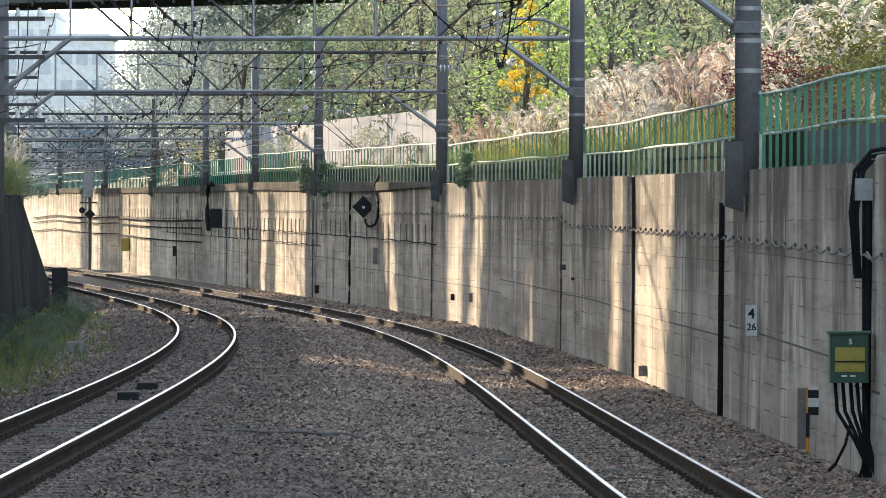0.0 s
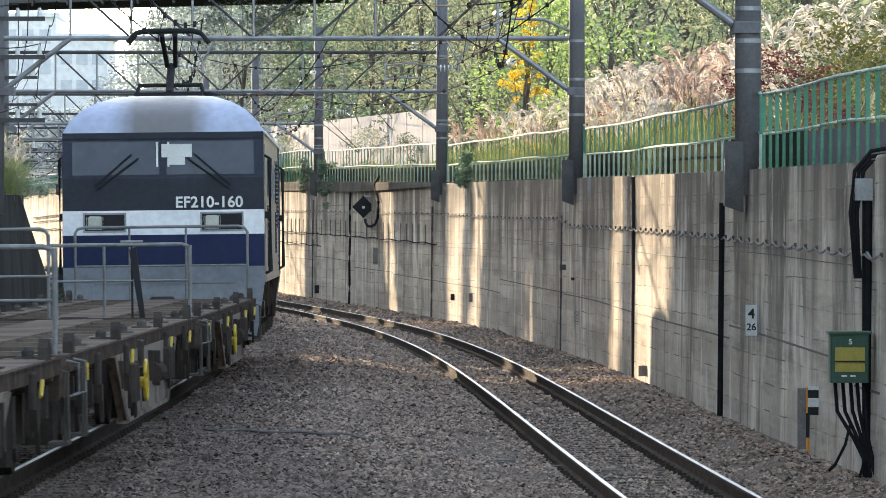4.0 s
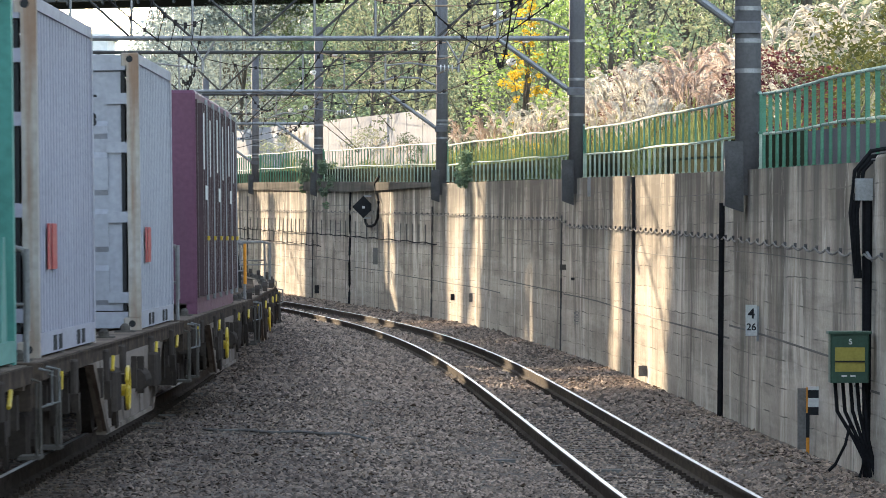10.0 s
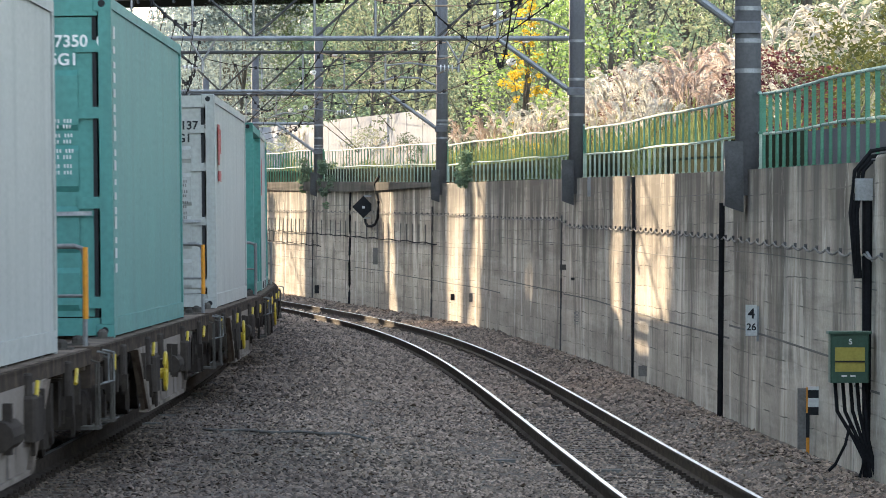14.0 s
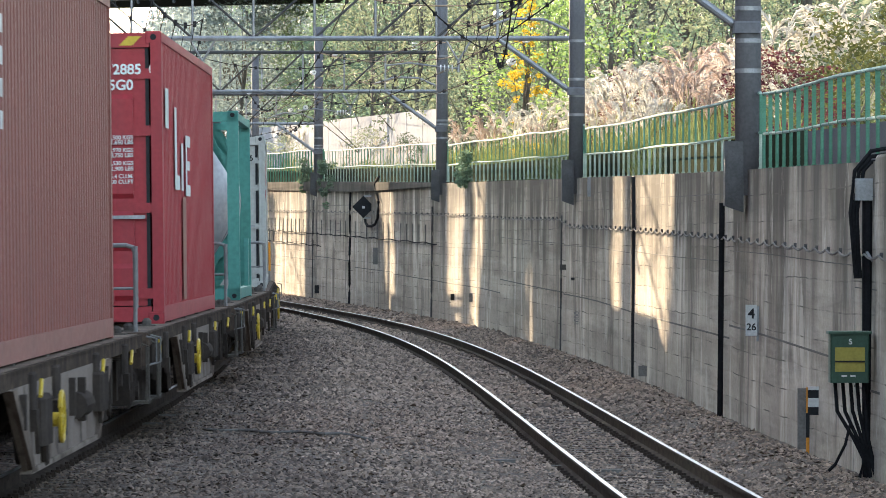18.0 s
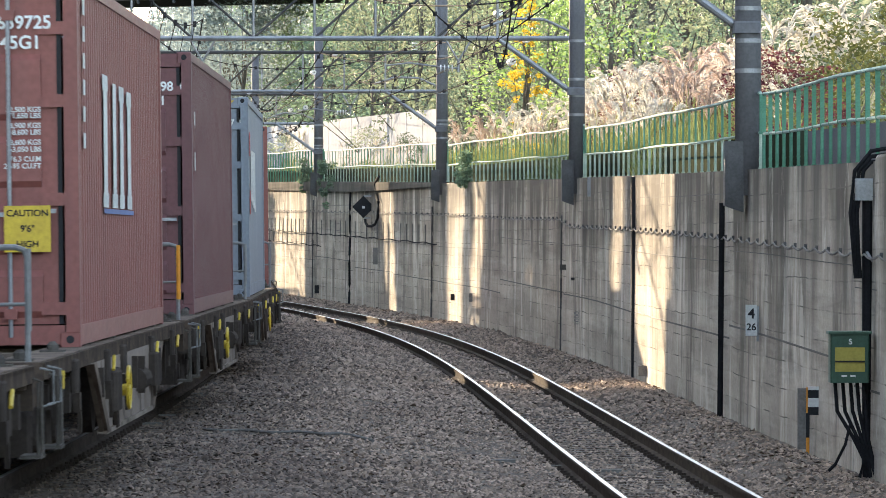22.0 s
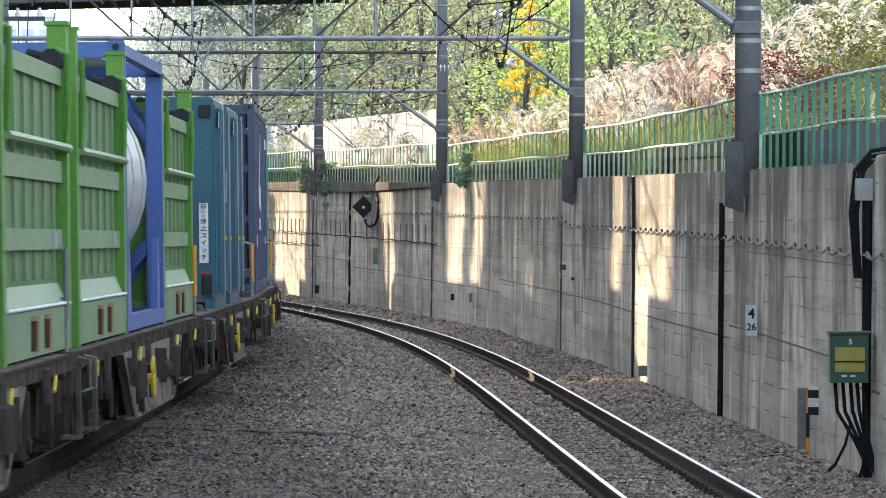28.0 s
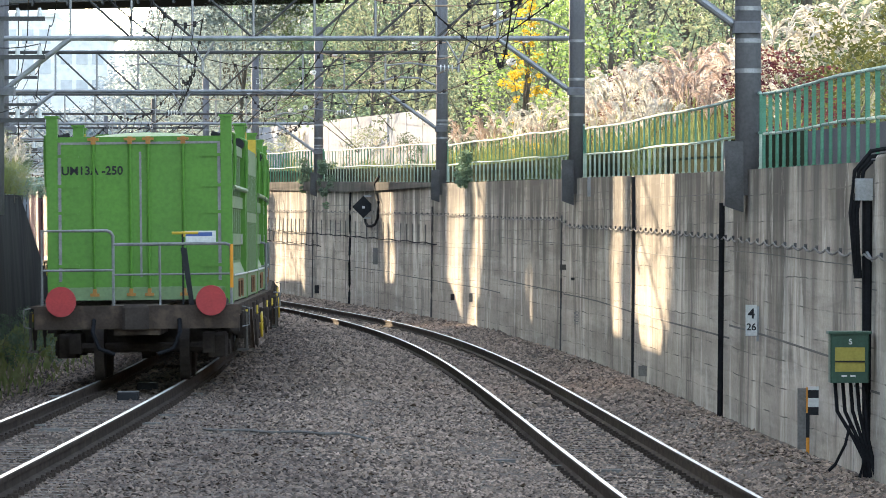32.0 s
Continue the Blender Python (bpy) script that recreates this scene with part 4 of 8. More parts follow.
def build_shade_screens():
    """Unseen screens added on the sun's side; their uneven gaps shape the wall's light."""
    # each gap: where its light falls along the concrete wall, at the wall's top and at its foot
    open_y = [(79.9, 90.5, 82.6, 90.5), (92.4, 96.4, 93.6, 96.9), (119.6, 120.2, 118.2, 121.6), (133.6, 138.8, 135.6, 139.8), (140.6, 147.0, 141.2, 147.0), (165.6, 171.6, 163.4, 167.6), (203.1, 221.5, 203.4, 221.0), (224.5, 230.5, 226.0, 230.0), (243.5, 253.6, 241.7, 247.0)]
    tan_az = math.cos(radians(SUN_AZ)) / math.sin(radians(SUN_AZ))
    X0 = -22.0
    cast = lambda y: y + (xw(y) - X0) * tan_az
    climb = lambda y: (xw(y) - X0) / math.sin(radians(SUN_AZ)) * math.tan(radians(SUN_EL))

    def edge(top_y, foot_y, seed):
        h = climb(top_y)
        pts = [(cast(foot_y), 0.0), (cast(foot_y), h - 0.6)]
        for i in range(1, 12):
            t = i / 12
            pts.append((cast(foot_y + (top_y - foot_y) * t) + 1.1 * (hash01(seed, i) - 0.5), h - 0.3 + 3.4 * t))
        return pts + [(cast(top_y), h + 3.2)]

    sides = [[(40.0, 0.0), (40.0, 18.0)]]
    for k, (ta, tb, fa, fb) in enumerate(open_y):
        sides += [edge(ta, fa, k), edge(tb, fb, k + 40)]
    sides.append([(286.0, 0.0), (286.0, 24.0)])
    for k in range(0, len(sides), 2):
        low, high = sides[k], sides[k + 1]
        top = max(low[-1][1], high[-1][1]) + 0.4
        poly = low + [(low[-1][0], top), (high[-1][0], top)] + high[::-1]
        structure(part("wall_west", S().prism(poly, X0 - 0.5, X0, "x"), COPING), "unseen high screen added to shade the cutting")
    # further unseen screens that shade the far stretch of wall
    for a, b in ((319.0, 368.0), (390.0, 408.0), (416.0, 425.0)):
        structure(part("wall_west", S().box(-40.5, -40.0, a, b, 0.0, 18.5), COPING), "unseen high screen added to shade the cutting")


build_ground()
build_bed()
build_track("track_left", x1, lambda y: Z_1, 0.0114, "left track with rusty rails on concrete sleepers")
build_track("track_right", x2, z2, 0.0065, "right track with worn shiny rails on concrete sleepers")
build_right_wall()
build_left_wall()
build_kerb()
build_shade_screens()
build_fence()
for py, pr in POLES:
    portal(py, pr)
build_wires()
build_stones()


# ---- vegetation ----
def soup(name, v, f, material):
    """A mesh from arrays of corners (n, 3) and faces (m, 3 or 4)."""
    me = bpy.data.meshes.new(name)
    k = f.shape[1]
    me.vertices.add(len(v)), me.loops.add(f.size), me.polygons.add(len(f))
    me.vertices.foreach_set("co", np.ascontiguousarray(v, dtype=np.float64).ravel())
    me.loops.foreach_set("vertex_index", f.ravel().astype(np.int32))
    me.polygons.foreach_set("loop_start", np.arange(0, f.size, k))
    me.update(calc_edges=True)
    me.materials.append(material)
    return me


def leaf_cloud(rng, blobs, per, size, flat=0.5):
    """Small pointed leaves scattered through lumps (x, y, z, radius), denser towards their shells."""
    vs = []
    for bx, by, bz, br in blobs:
        n = max(12, int(per * br ** 2))
        d = rng.normal(size=(n, 3))
        d /= np.linalg.norm(d, axis=1)[:, None]
        c = d * (br * rng.uniform(0.35, 1.08, n) ** 0.6)[:, None] * np.array([1, 1, 0.78]) + np.array([bx, by, bz])
        a = rng.normal(size=(n, 3))
        a[:, 2] *= flat
        a /= np.linalg.norm(a, axis=1)[:, None]
        b = np.cross(a, rng.normal(size=(n, 3)))
        b /= np.linalg.norm(b, axis=1)[:, None] + 1e-9
        s = (size * rng.uniform(0.6, 1.35, n))[:, None]
        vs.append(np.stack([c - a * s, c - b * s * 0.45, c + a * s, c + b * s * 0.45], 1))
    v = np.concatenate(vs).reshape(-1, 3)
    return v, np.arange(len(v)).reshape(-1, 4)


def tree_meshes(seed, height, spread, leaf, per, lumps=34):
    rng = np.random.default_rng(seed)
    tr = S()
    top, girth = height * 0.78, min(0.17, 0.02 * height)
    pts = [(0.12 * math.sin(i * 1.3 + seed) * i * 0.3, 0.1 * math.cos(i * 1.7 + seed) * i * 0.3, top * i / 6) for i in range(7)]
    for i in range(6):
        tr.tube(pts[i], pts[i + 1], girth * (1 - i / 7.5), 8, girth * (1 - (i + 1) / 7.5))
    blobs = []
    for i in range(lumps):
        u = rng.uniform(0.22, 1.0)
        r = spread * (0.35 + 0.75 * math.sin(math.pi * min(0.95, u * 0.85 + 0.1))) * rng.uniform(0.35, 1.0)
        a = rng.uniform(0, 6.283)
        z = height * u
        p = (r * math.cos(a), r * math.sin(a), z)
        blobs.append((*p, rng.uniform(0.45, 0.95) * spread * 0.36))
        if i % 3 == 0:
            k = max(1, min(5, int(u * 6 - 1)))
            tr.tube(pts[k], p, girth * 0.18, 5, girth * 0.06)
    v, f = leaf_cloud(rng, blobs, per, leaf)
    return tr.mesh("trunk", BARK), soup("crown", v, f, LEAF_GREEN)


def recolour(ob, material):
    ob.material_slots[0].link = "OBJECT"
    ob.material_slots[0].material = material


TREES = [tree_meshes(s, h, w, l, p, n) for s, h, w, l, p, n in ((1, 9.5, 3.0, 0.095, 150, 54), (2, 11.0, 3.4, 0.10, 125, 58), (3, 7.5, 2.6, 0.085, 180, 50), (4, 12.5, 2.4, 0.095, 160, 58))]
SLENDER = [tree_meshes(5, 7.4, 0.72, 0.06, 1500, 70)]
BUSHES = [tree_meshes(s, h, w, l, p, n) for s, h, w, l, p, n in ((11, 2.2, 1.3, 0.040, 1100, 26), (12, 1.6, 1.1, 0.036, 1200, 22))]


def plant(kind, k, x, y, z, scale, turn, material, label, category, group=""):
    trunk, crown = kind[k % len(kind)]
    t = tagged(empty("tree" if category == "tree" else category), label, category, group)
    t.matrix_world = pose(x, y, z, 0, 0, turn) @ Matrix.Diagonal((scale, scale, scale * (0.9 + 0.25 * hash01(x, y)), 1))
    part("trunk", trunk, BARK, t)
    c = part("crown", crown, material, t)
    recolour(c, material)
    return t


def bank_z(x, y):
    d, t = x - xw(min(y, 470)), wall_top(min(y, 470))
    return t + float(np.interp(d, [0, 3, 7, 14, 26, 45, 90, 250], [-0.25, -0.05, 0.7, 2.4, 6.0, 10.0, 15, 18]))


def build_trees():
    rng = random.Random(5)
    rows = []
    # a belt of trees behind the bank, and more up the hill
    for y in np.arange(120, 330, 8.0):
        rows.append((y, xw(y) + rng.uniform(7, 11)))
    for y in np.arange(135, 420, 9.0):
        rows.append((y, xw(y) + rng.uniform(14, 20)))
    for y in np.arange(170, 460, 24.0):
        rows.append((y, xw(y) + rng.uniform(24, 32)))
    for k, (y, x) in enumerate(rows):
        px = 784 + 10200 * x / y
        u = hash01(x, y)
        if px > 1750:
            continue
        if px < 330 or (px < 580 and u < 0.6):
            m, lb = LEAF_FAR_HAZE, "leafy tree on the bank, haze in its blue-green leaves"
        elif px < 580:
            m, lb = LEAF_GREEN, "green leafy tree on the bank"
        else:
            m, lb = (LEAF_GREEN, "bright green leafy tree on the bank") if u < 0.45 else (LEAF_OLIVE, "olive-green autumn tree on the bank") if u < 0.97 else (LEAF_DARK, "dark green dense tree on the bank")
        plant(TREES, int(u * 97), x, y, bank_z(x, y) - 0.3, 0.75 + 0.4 * hash01(y, x), u * 360, m, lb, "tree", "trees on the bank")
    # the yellow tree and its neighbours close by
    for px, y, k, m, sc, lb in ((928, 152, 0, LEAF_YELLOW, 0.72, "slender golden-yellow autumn tree on the bank"), (975, 158, 2, LEAF_BRIGHT, 0.85, "bright green leafy tree on the bank"), (1075, 148, 2, LEAF_BRIGHT, 0.85, "bright green leafy tree on the bank"), (1215, 140, 2, LEAF_GREEN, 0.9, "olive-green autumn tree on the bank"), (1290, 128, 0, LEAF_OLIVE, 0.6, "olive-green autumn tree on the bank"),
                                (850, 178, 0, LEAF_OLIVE, 0.75, "olive-green autumn tree on the bank"), (740, 190, 1, LEAF_OLIVE, 0.75, "olive-green autumn tree on the bank"), (660, 205, 0, LEAF_GREEN, 0.8, "bright green leafy tree on the bank")):
        x = (px - 784) * y / 10200
        plant(SLENDER if m is LEAF_YELLOW else TREES, k, x, y, bank_z(x, y) - 0.4, sc, px, m, lb, "tree", "trees on the bank")
    # far trees closing the line's bend
    for k in range(26):
        y = 300 + 9.0 * k
        px = 255 + (k * 73) % 260
        x = (px - 784) * y / 10200
        if x < xw(min(y, 470)) + 4:
            x = xw(min(y, 470)) + 4 + 5 * hash01(k)
        m = LEAF_FAR_HAZE
        plant(TREES, k, x, y, bank_z(x, y) - 0.3, 0.9 + 0.5 * hash01(k, 2), k * 47, m, "tree far along the line, haze in its blue-green leaves", "tree", "trees on the bank")
    for k in range(12):
        y = 92 + 5.6 * k
        x = left_wall_x(y) + 0.35 + 0.5 * hash01(k)
        plant(BUSHES, k, x, y, -0.35, 0.28 + 0.14 * hash01(k, 4), k * 70, (LEAF_DARK, LEAF_GREEN)[k % 2], "low leafy weed at the foot of the dark wall", "weed", "weeds at the dark wall")
    # shrubs
    for px, y, m, sc, lb in ((1372, 82, LEAF_RED, 0.8, "dark red autumn shrub behind the fence"), (1415, 84, LEAF_RED, 0.66, "dark red autumn shrub behind the fence"), (1456, 82, LEAF_RED, 0.62, "dark red autumn shrub behind the fence"), (1368, 96, LEAF_DARK, 0.6, "dark green shrub behind the fence"), (1440, 95, LEAF_DARK, 0.8, "dark green shrub behind the fence"), (1535, 86, P_BROWN_LEAF, 1.05, "brownish green shrub behind the fence"), (1515, 90, LEAF_DARK, 1.1, "dark green shrub behind the fence"),
                             (1140, 121, LEAF_RED, 1.0, "dark red autumn shrub behind the fence"), (1235, 110, LEAF_RED, 1.05, "dark red autumn shrub behind the fence"), (1580, 84, P_BROWN_LEAF, 1.1, "brownish green shrub behind the fence"), (730, 178, LEAF_DARK, 0.7, "low green shrub behind the fence"), (650, 195, LEAF_OLIVE, 0.8, "low green shrub behind the fence"), (500, 235, LEAF_OLIVE, 0.9, "low green shrub behind the fence"), (340, 300, LEAF_OLIVE, 1.2, "low green shrub behind the fence"), (250, 350, LEAF_GREEN, 1.2, "low green shrub behind the fence")):
        x = (px - 784) * y / 10200
        plant(BUSHES, int(px), x, y, bank_z(x, y) - 0.1, sc, px, m, lb, "shrub", "shrubs on the bank")
    for px, y, z, sc, m in ((6, 117, 2.62, 0.5, LEAF_OLIVE), (26, 121, 2.62, 0.5, LEAF_GREEN), (40, 126, 2.65, 0.42, LEAF_DARK), (14, 125, 2.75, 0.62, LEAF_OLIVE), (32, 130, 2.6, 0.5, LEAF_GREEN), (0, 122, 2.8, 0.62, LEAF_OLIVE)):
        plant(BUSHES, int(y), (px - 784) * y / 10200, y, z, sc, y * 7, m, "leafy shrub on top of the dark wall", "shrub", "shrubs on the dark wall")


def pampas_meshes(seed, plumes=18, blades=80, h=1.9):
    rng = np.random.default_rng(seed)
    tri, pl = [], []
    for i in range(blades):
        a, lean = rng.uniform(0, 6.283), rng.uniform(0.12, 0.75)
        L, w = h * rng.uniform(0.5, 0.95), rng.uniform(0.007, 0.014)
        d, s = np.array([math.cos(a), math.sin(a), 0]), np.array([-math.sin(a), math.cos(a), 0]) * w
        r0 = d * rng.uniform(0, 0.28)
        prev = None
        for t in np.linspace(0, 1, 5):
            p = r0 + d * (lean * L * t ** 2.2) + np.array([0, 0, L * (t - 0.38 * lean * t ** 3)])
            ww = s * (1 - t * 0.95)
            if prev is not None:
                tri.append(np.stack([prev[0], prev[1], p + ww, p - ww]))
            prev = (p - ww, p + ww)
    for i in range(plumes):
        a, lean = rng.uniform(0, 6.283), rng.uniform(0.05, 0.32)
        d = np.array([math.cos(a), math.sin(a), 0])
        H = h * rng.uniform(0.85, 1.15)
        base = d * rng.uniform(0, 0.2)
        stem = lambda t: base + d * lean * H * t ** 2 + np.array([0, 0, H * t])
        s = np.array([-d[1], d[0], 0]) * 0.006
        for t0, t1 in ((0, 0.4), (0.4, 0.78)):
            tri.append(np.stack([stem(t0) - s, stem(t0) + s, stem(t1) + s, stem(t1) - s]))
        wind = rng.uniform(0, 6.283)
        bend = np.array([math.cos(wind), math.sin(wind) * 0.5, 0.0]) * rng.uniform(0.12, 0.48)
        top, size = stem(0.78), h * rng.uniform(0.24, 0.34)
        curve = lambda u: top + np.array([0, 0, size * (u - 0.30 * u * u)]) + bend * u ** 2.0
        for j in range(40):
            u = rng.uniform(0.0, 1.0)
            c, ahead = curve(u), curve(u + 0.08) - curve(u)
            ahead = ahead / (np.linalg.norm(ahead) + 1e-9)
            b = rng.uniform(0, 6.283)
            L = size * 0.66 * (1.05 - 0.6 * u) * rng.uniform(0.6, 1.25)
            out_ = np.array([math.cos(b), math.sin(b), 0.0]) * 0.42 + bend * 1.1
            e = (ahead * 0.8 + out_ * 0.6) * L * 0.55
            e2 = e + (ahead * 0.35 + out_ * 1.0 + np.array([0, 0, -0.45])) * L * 0.5
            n = np.cross(e, rng.normal(size=3))
            n = n / (np.linalg.norm(n) + 1e-9) * 0.011
            pl.append(np.stack([c - n * 0.7, c + n * 0.7, c + e + n, c + e - n]))
            pl.append(np.stack([c + e - n, c + e + n, c + e2 + n * 0.25, c + e2 - n * 0.25]))
    out = []
    for nm, q, m in (("blades", tri, GRASS_BLADE), ("plumes", pl, PLUME)):
        v = np.concatenate(q)
        out.append(soup(nm, v, np.arange(len(v)).reshape(-1, 4), m))
    return out


def build_pampas():
    sets = [pampas_meshes(s, p, b, h) for s, p, b, h in ((21, 7, 150, 1.9), (22, 9, 140, 2.1), (23, 6, 160, 1.7), (24, 10, 130, 2.2))]
    rng = random.Random(8)
    spots = []
    for k in range(86):
        y = rng.uniform(80, 152)
        if y < 96:
            y += 22
        d = 0.9 + 4.2 * rng.random() ** 1.3
        spots.append((xw(y) + d, y, (0.66 + 0.12 * d) * rng.uniform(0.85, 1.18)))
    for k in range(7):
        y = rng.uniform(100, 112)
        px = rng.uniform(1345, 1478)
        spots.append((max(xw(y) + 1.0, (px - 784) * y / 10200), y, 0.80 + 0.25 * rng.random()))
    for k in range(26):
        y = rng.uniform(155, 215)
        spots.append((xw(y) + 0.9 + 4.0 * rng.random(), y, 0.6 + 0.35 * rng.random()))
    for k in range(20):
        y = rng.uniform(215, 330)
        spots.append((xw(y) + 0.9 + 5.0 * rng.random(), y, 0.7 + 0.4 * rng.random()))
    for k in range(9):
        y = 98 + k * 3.3
        spots.append(((4 + 4 * k - 784) * (116 + k) / 10200, 116.0 + k, 0.4 + 0.15 * rng.random()))
    for k, (x, y, sc) in enumerate(spots):
        bl, pl = sets[k % 4]
        g = part("pampas_grass", bl, GRASS_BLADE)
        z = bank_z(x, y) if x > xw(y) else 2.85
        g.matrix_world = pose(x, y, z - 0.05, 0, 0, rng.uniform(0, 360)) @ Matrix.Diagonal((sc, sc, sc, 1))
        pink = rng.random() < (0.75 if 0.040 < x / y < 0.052 else 0.2)
        tagged(g, "tuft of pampas grass with pinkish feathery plumes" if pink else "tuft of pampas grass with pale feathery plumes", "pampas grass", "pampas grass tufts")
        p = part("plumes", pl, PLUME, g)
        if pink:
            recolour(p, PLUME_PINK)


    # green grass without plumes in front, close behind the fence
    for k in range(72):
        y = rng.uniform(72, 150) if k < 40 else rng.uniform(150, 250) if k < 64 else rng.uniform(86, 124)
        g = part("grass_tuft", sets[k % 4][0], GRASS_GREEN)
        recolour(g, GRASS_GREEN)
        x = xw(y) + (0.95 + 0.5 * rng.random() if k < 64 else 0.36)
        sc = 0.42 + 0.26 * rng.random()
        g.matrix_world = pose(x, y, bank_z(x, y) - 0.05, 0, 0, rng.uniform(0, 360)) @ Matrix.Diagonal((sc * 1.2, sc * 1.2, sc, 1))
        tagged(g, "tuft of tall green grass behind the fence", "grass", "grass tufts")


def build_weeds():
    """Weeds and low grass at the feet of the walls and on the banks."""
    rng = np.random.default_rng(31)
    q = []
    n = 9000
    for i in range(n):
        if i < 4600:
            y = rng.uniform(70, 165)
            lo, hi = left_wall_x(y), x1(y) - 1.75
            x = lo + (hi - lo) * rng.random() ** 2.0
            keep = 0.75 - 0.45 * (x - lo) / (hi - lo)
            patch = noise.noise((x * 0.5, y * 0.09, 1.0))
            if rng.random() > keep or patch < -0.05 - 0.3 * (y > 85):
                continue
            z, h = bed_z(y, x), rng.uniform(0.08, 0.42) * (1.2 - 0.7 * (x - lo) / (hi - lo))
        else:
            y = rng.uniform(60, 240)
            x = xw(y) + rng.uniform(0.9, 7.0)
            z, h = bank_z(x, y), rng.uniform(0.3, 0.9)
        a = rng.uniform(0, 6.283)
        d = np.array([math.cos(a), math.sin(a), 0])
        s = np.array([-d[1], d[0], 0]) * (h * rng.uniform(0.05, 0.16))
        c = np.array([x, y, z])
        m = c + d * h * 0.12 + np.array([0, 0, h * 0.6])
        e = c + d * h * rng.uniform(0.2, 0.6) + np.array([0, 0, h * rng.uniform(0.75, 1.0)])
        q.append(np.stack([c - s * 0.3, m - s, e, m + s]))
    v = np.concatenate(q)
    m = GRASS_BLADE
    tagged(part("weeds", soup("weeds", v, np.arange(len(v)).reshape(-1, 4), m), m), "green weeds and coarse grass along the walls", "weeds", kind="stuff")


def build_ivy():
    rng = np.random.default_rng(41)
    for y, w, drop in ((191.0, 7.0, 0.95), (139.5, 2.2, 0.55), (203.0, 3.0, 0.4)):
        blobs = []
        for i in range(16):
            u = rng.uniform(-0.5, 0.5)
            blobs.append((xw(y + u * w) - 0.05, y + u * w, wall_top(y) + 0.75 - (drop + 0.75) * rng.random() * (1 - abs(u)), 0.16))
        v, f = leaf_cloud(rng, blobs, 3000, 0.05)
        tagged(part("ivy", soup("ivy", v, f, LEAF_GREEN), LEAF_GREEN), "green ivy hanging over the wall from the fence", "ivy")


def build_far_woods():
    """The wooded hill that closes the line's bend, behind the single trees."""
    rng = np.random.default_rng(77)
    blobs = []
    for i in range(1500):
        y = rng.uniform(478, 545)
        u = rng.random()
        x = (-36.5 + 62.0 * u) * y / 500
        top = float(np.interp(x, [-37, -30, -27.5, -24, -20, 25], [12.5, 13.5, 15, 23, 28, 30])) + 2.0 * noise.noise((x * 0.35, y * 0.2, 0.0))
        blobs.append((x, y, 2.0 + (top - 2.0) * rng.random() ** 0.8, rng.uniform(1.0, 2.3)))
    v, f = leaf_cloud(rng, blobs, 36, 0.25)
    tagged(part("far_woods", soup("far_woods", v, f, LEAF_HAZY), LEAF_HAZY), "dense woods on the hill far behind the line, blue-grey with painted haze", "woods", kind="stuff")
    blobs = []
    for i in range(300):
        y = rng.uniform(170, 330)
        x = xw(y) + rng.uniform(24, 40)
        blobs.append((x, y, bank_z(x, y) + rng.uniform(0.3, 11.0), rng.uniform(1.2, 2.2)))
    v, f = leaf_cloud(rng, blobs, 34, 0.26)
    tagged(part("hill_woods", soup("hill_woods", v, f, LEAF_FAR_HAZE), LEAF_FAR_HAZE), "green dense woods on the hill behind the bank, haze in the colour", "woods", kind="stuff")


build_trees()
build_far_woods()
build_pampas()
build_weeds()
build_ivy()


def bars(sh, x, y, z, w, h, rows, seed=0, gap=0.45, skip=0.0):
    """Unreadable small print as plain bars on a face that looks along -y."""
    step = h / rows
    for i in range(rows):
        if hash01(seed, i) < skip:
            continue
        a = 0.0
        for k in range(3):
            ww = w * (0.18 + 0.2 * hash01(seed, i, k + 2))
            sh.box(x + a, x + min(w, a + ww), y - 0.004, y, z - step * i - step * (1 - gap), z - step * i)
            a += ww + 0.03
            if a > w * 0.9:
                break


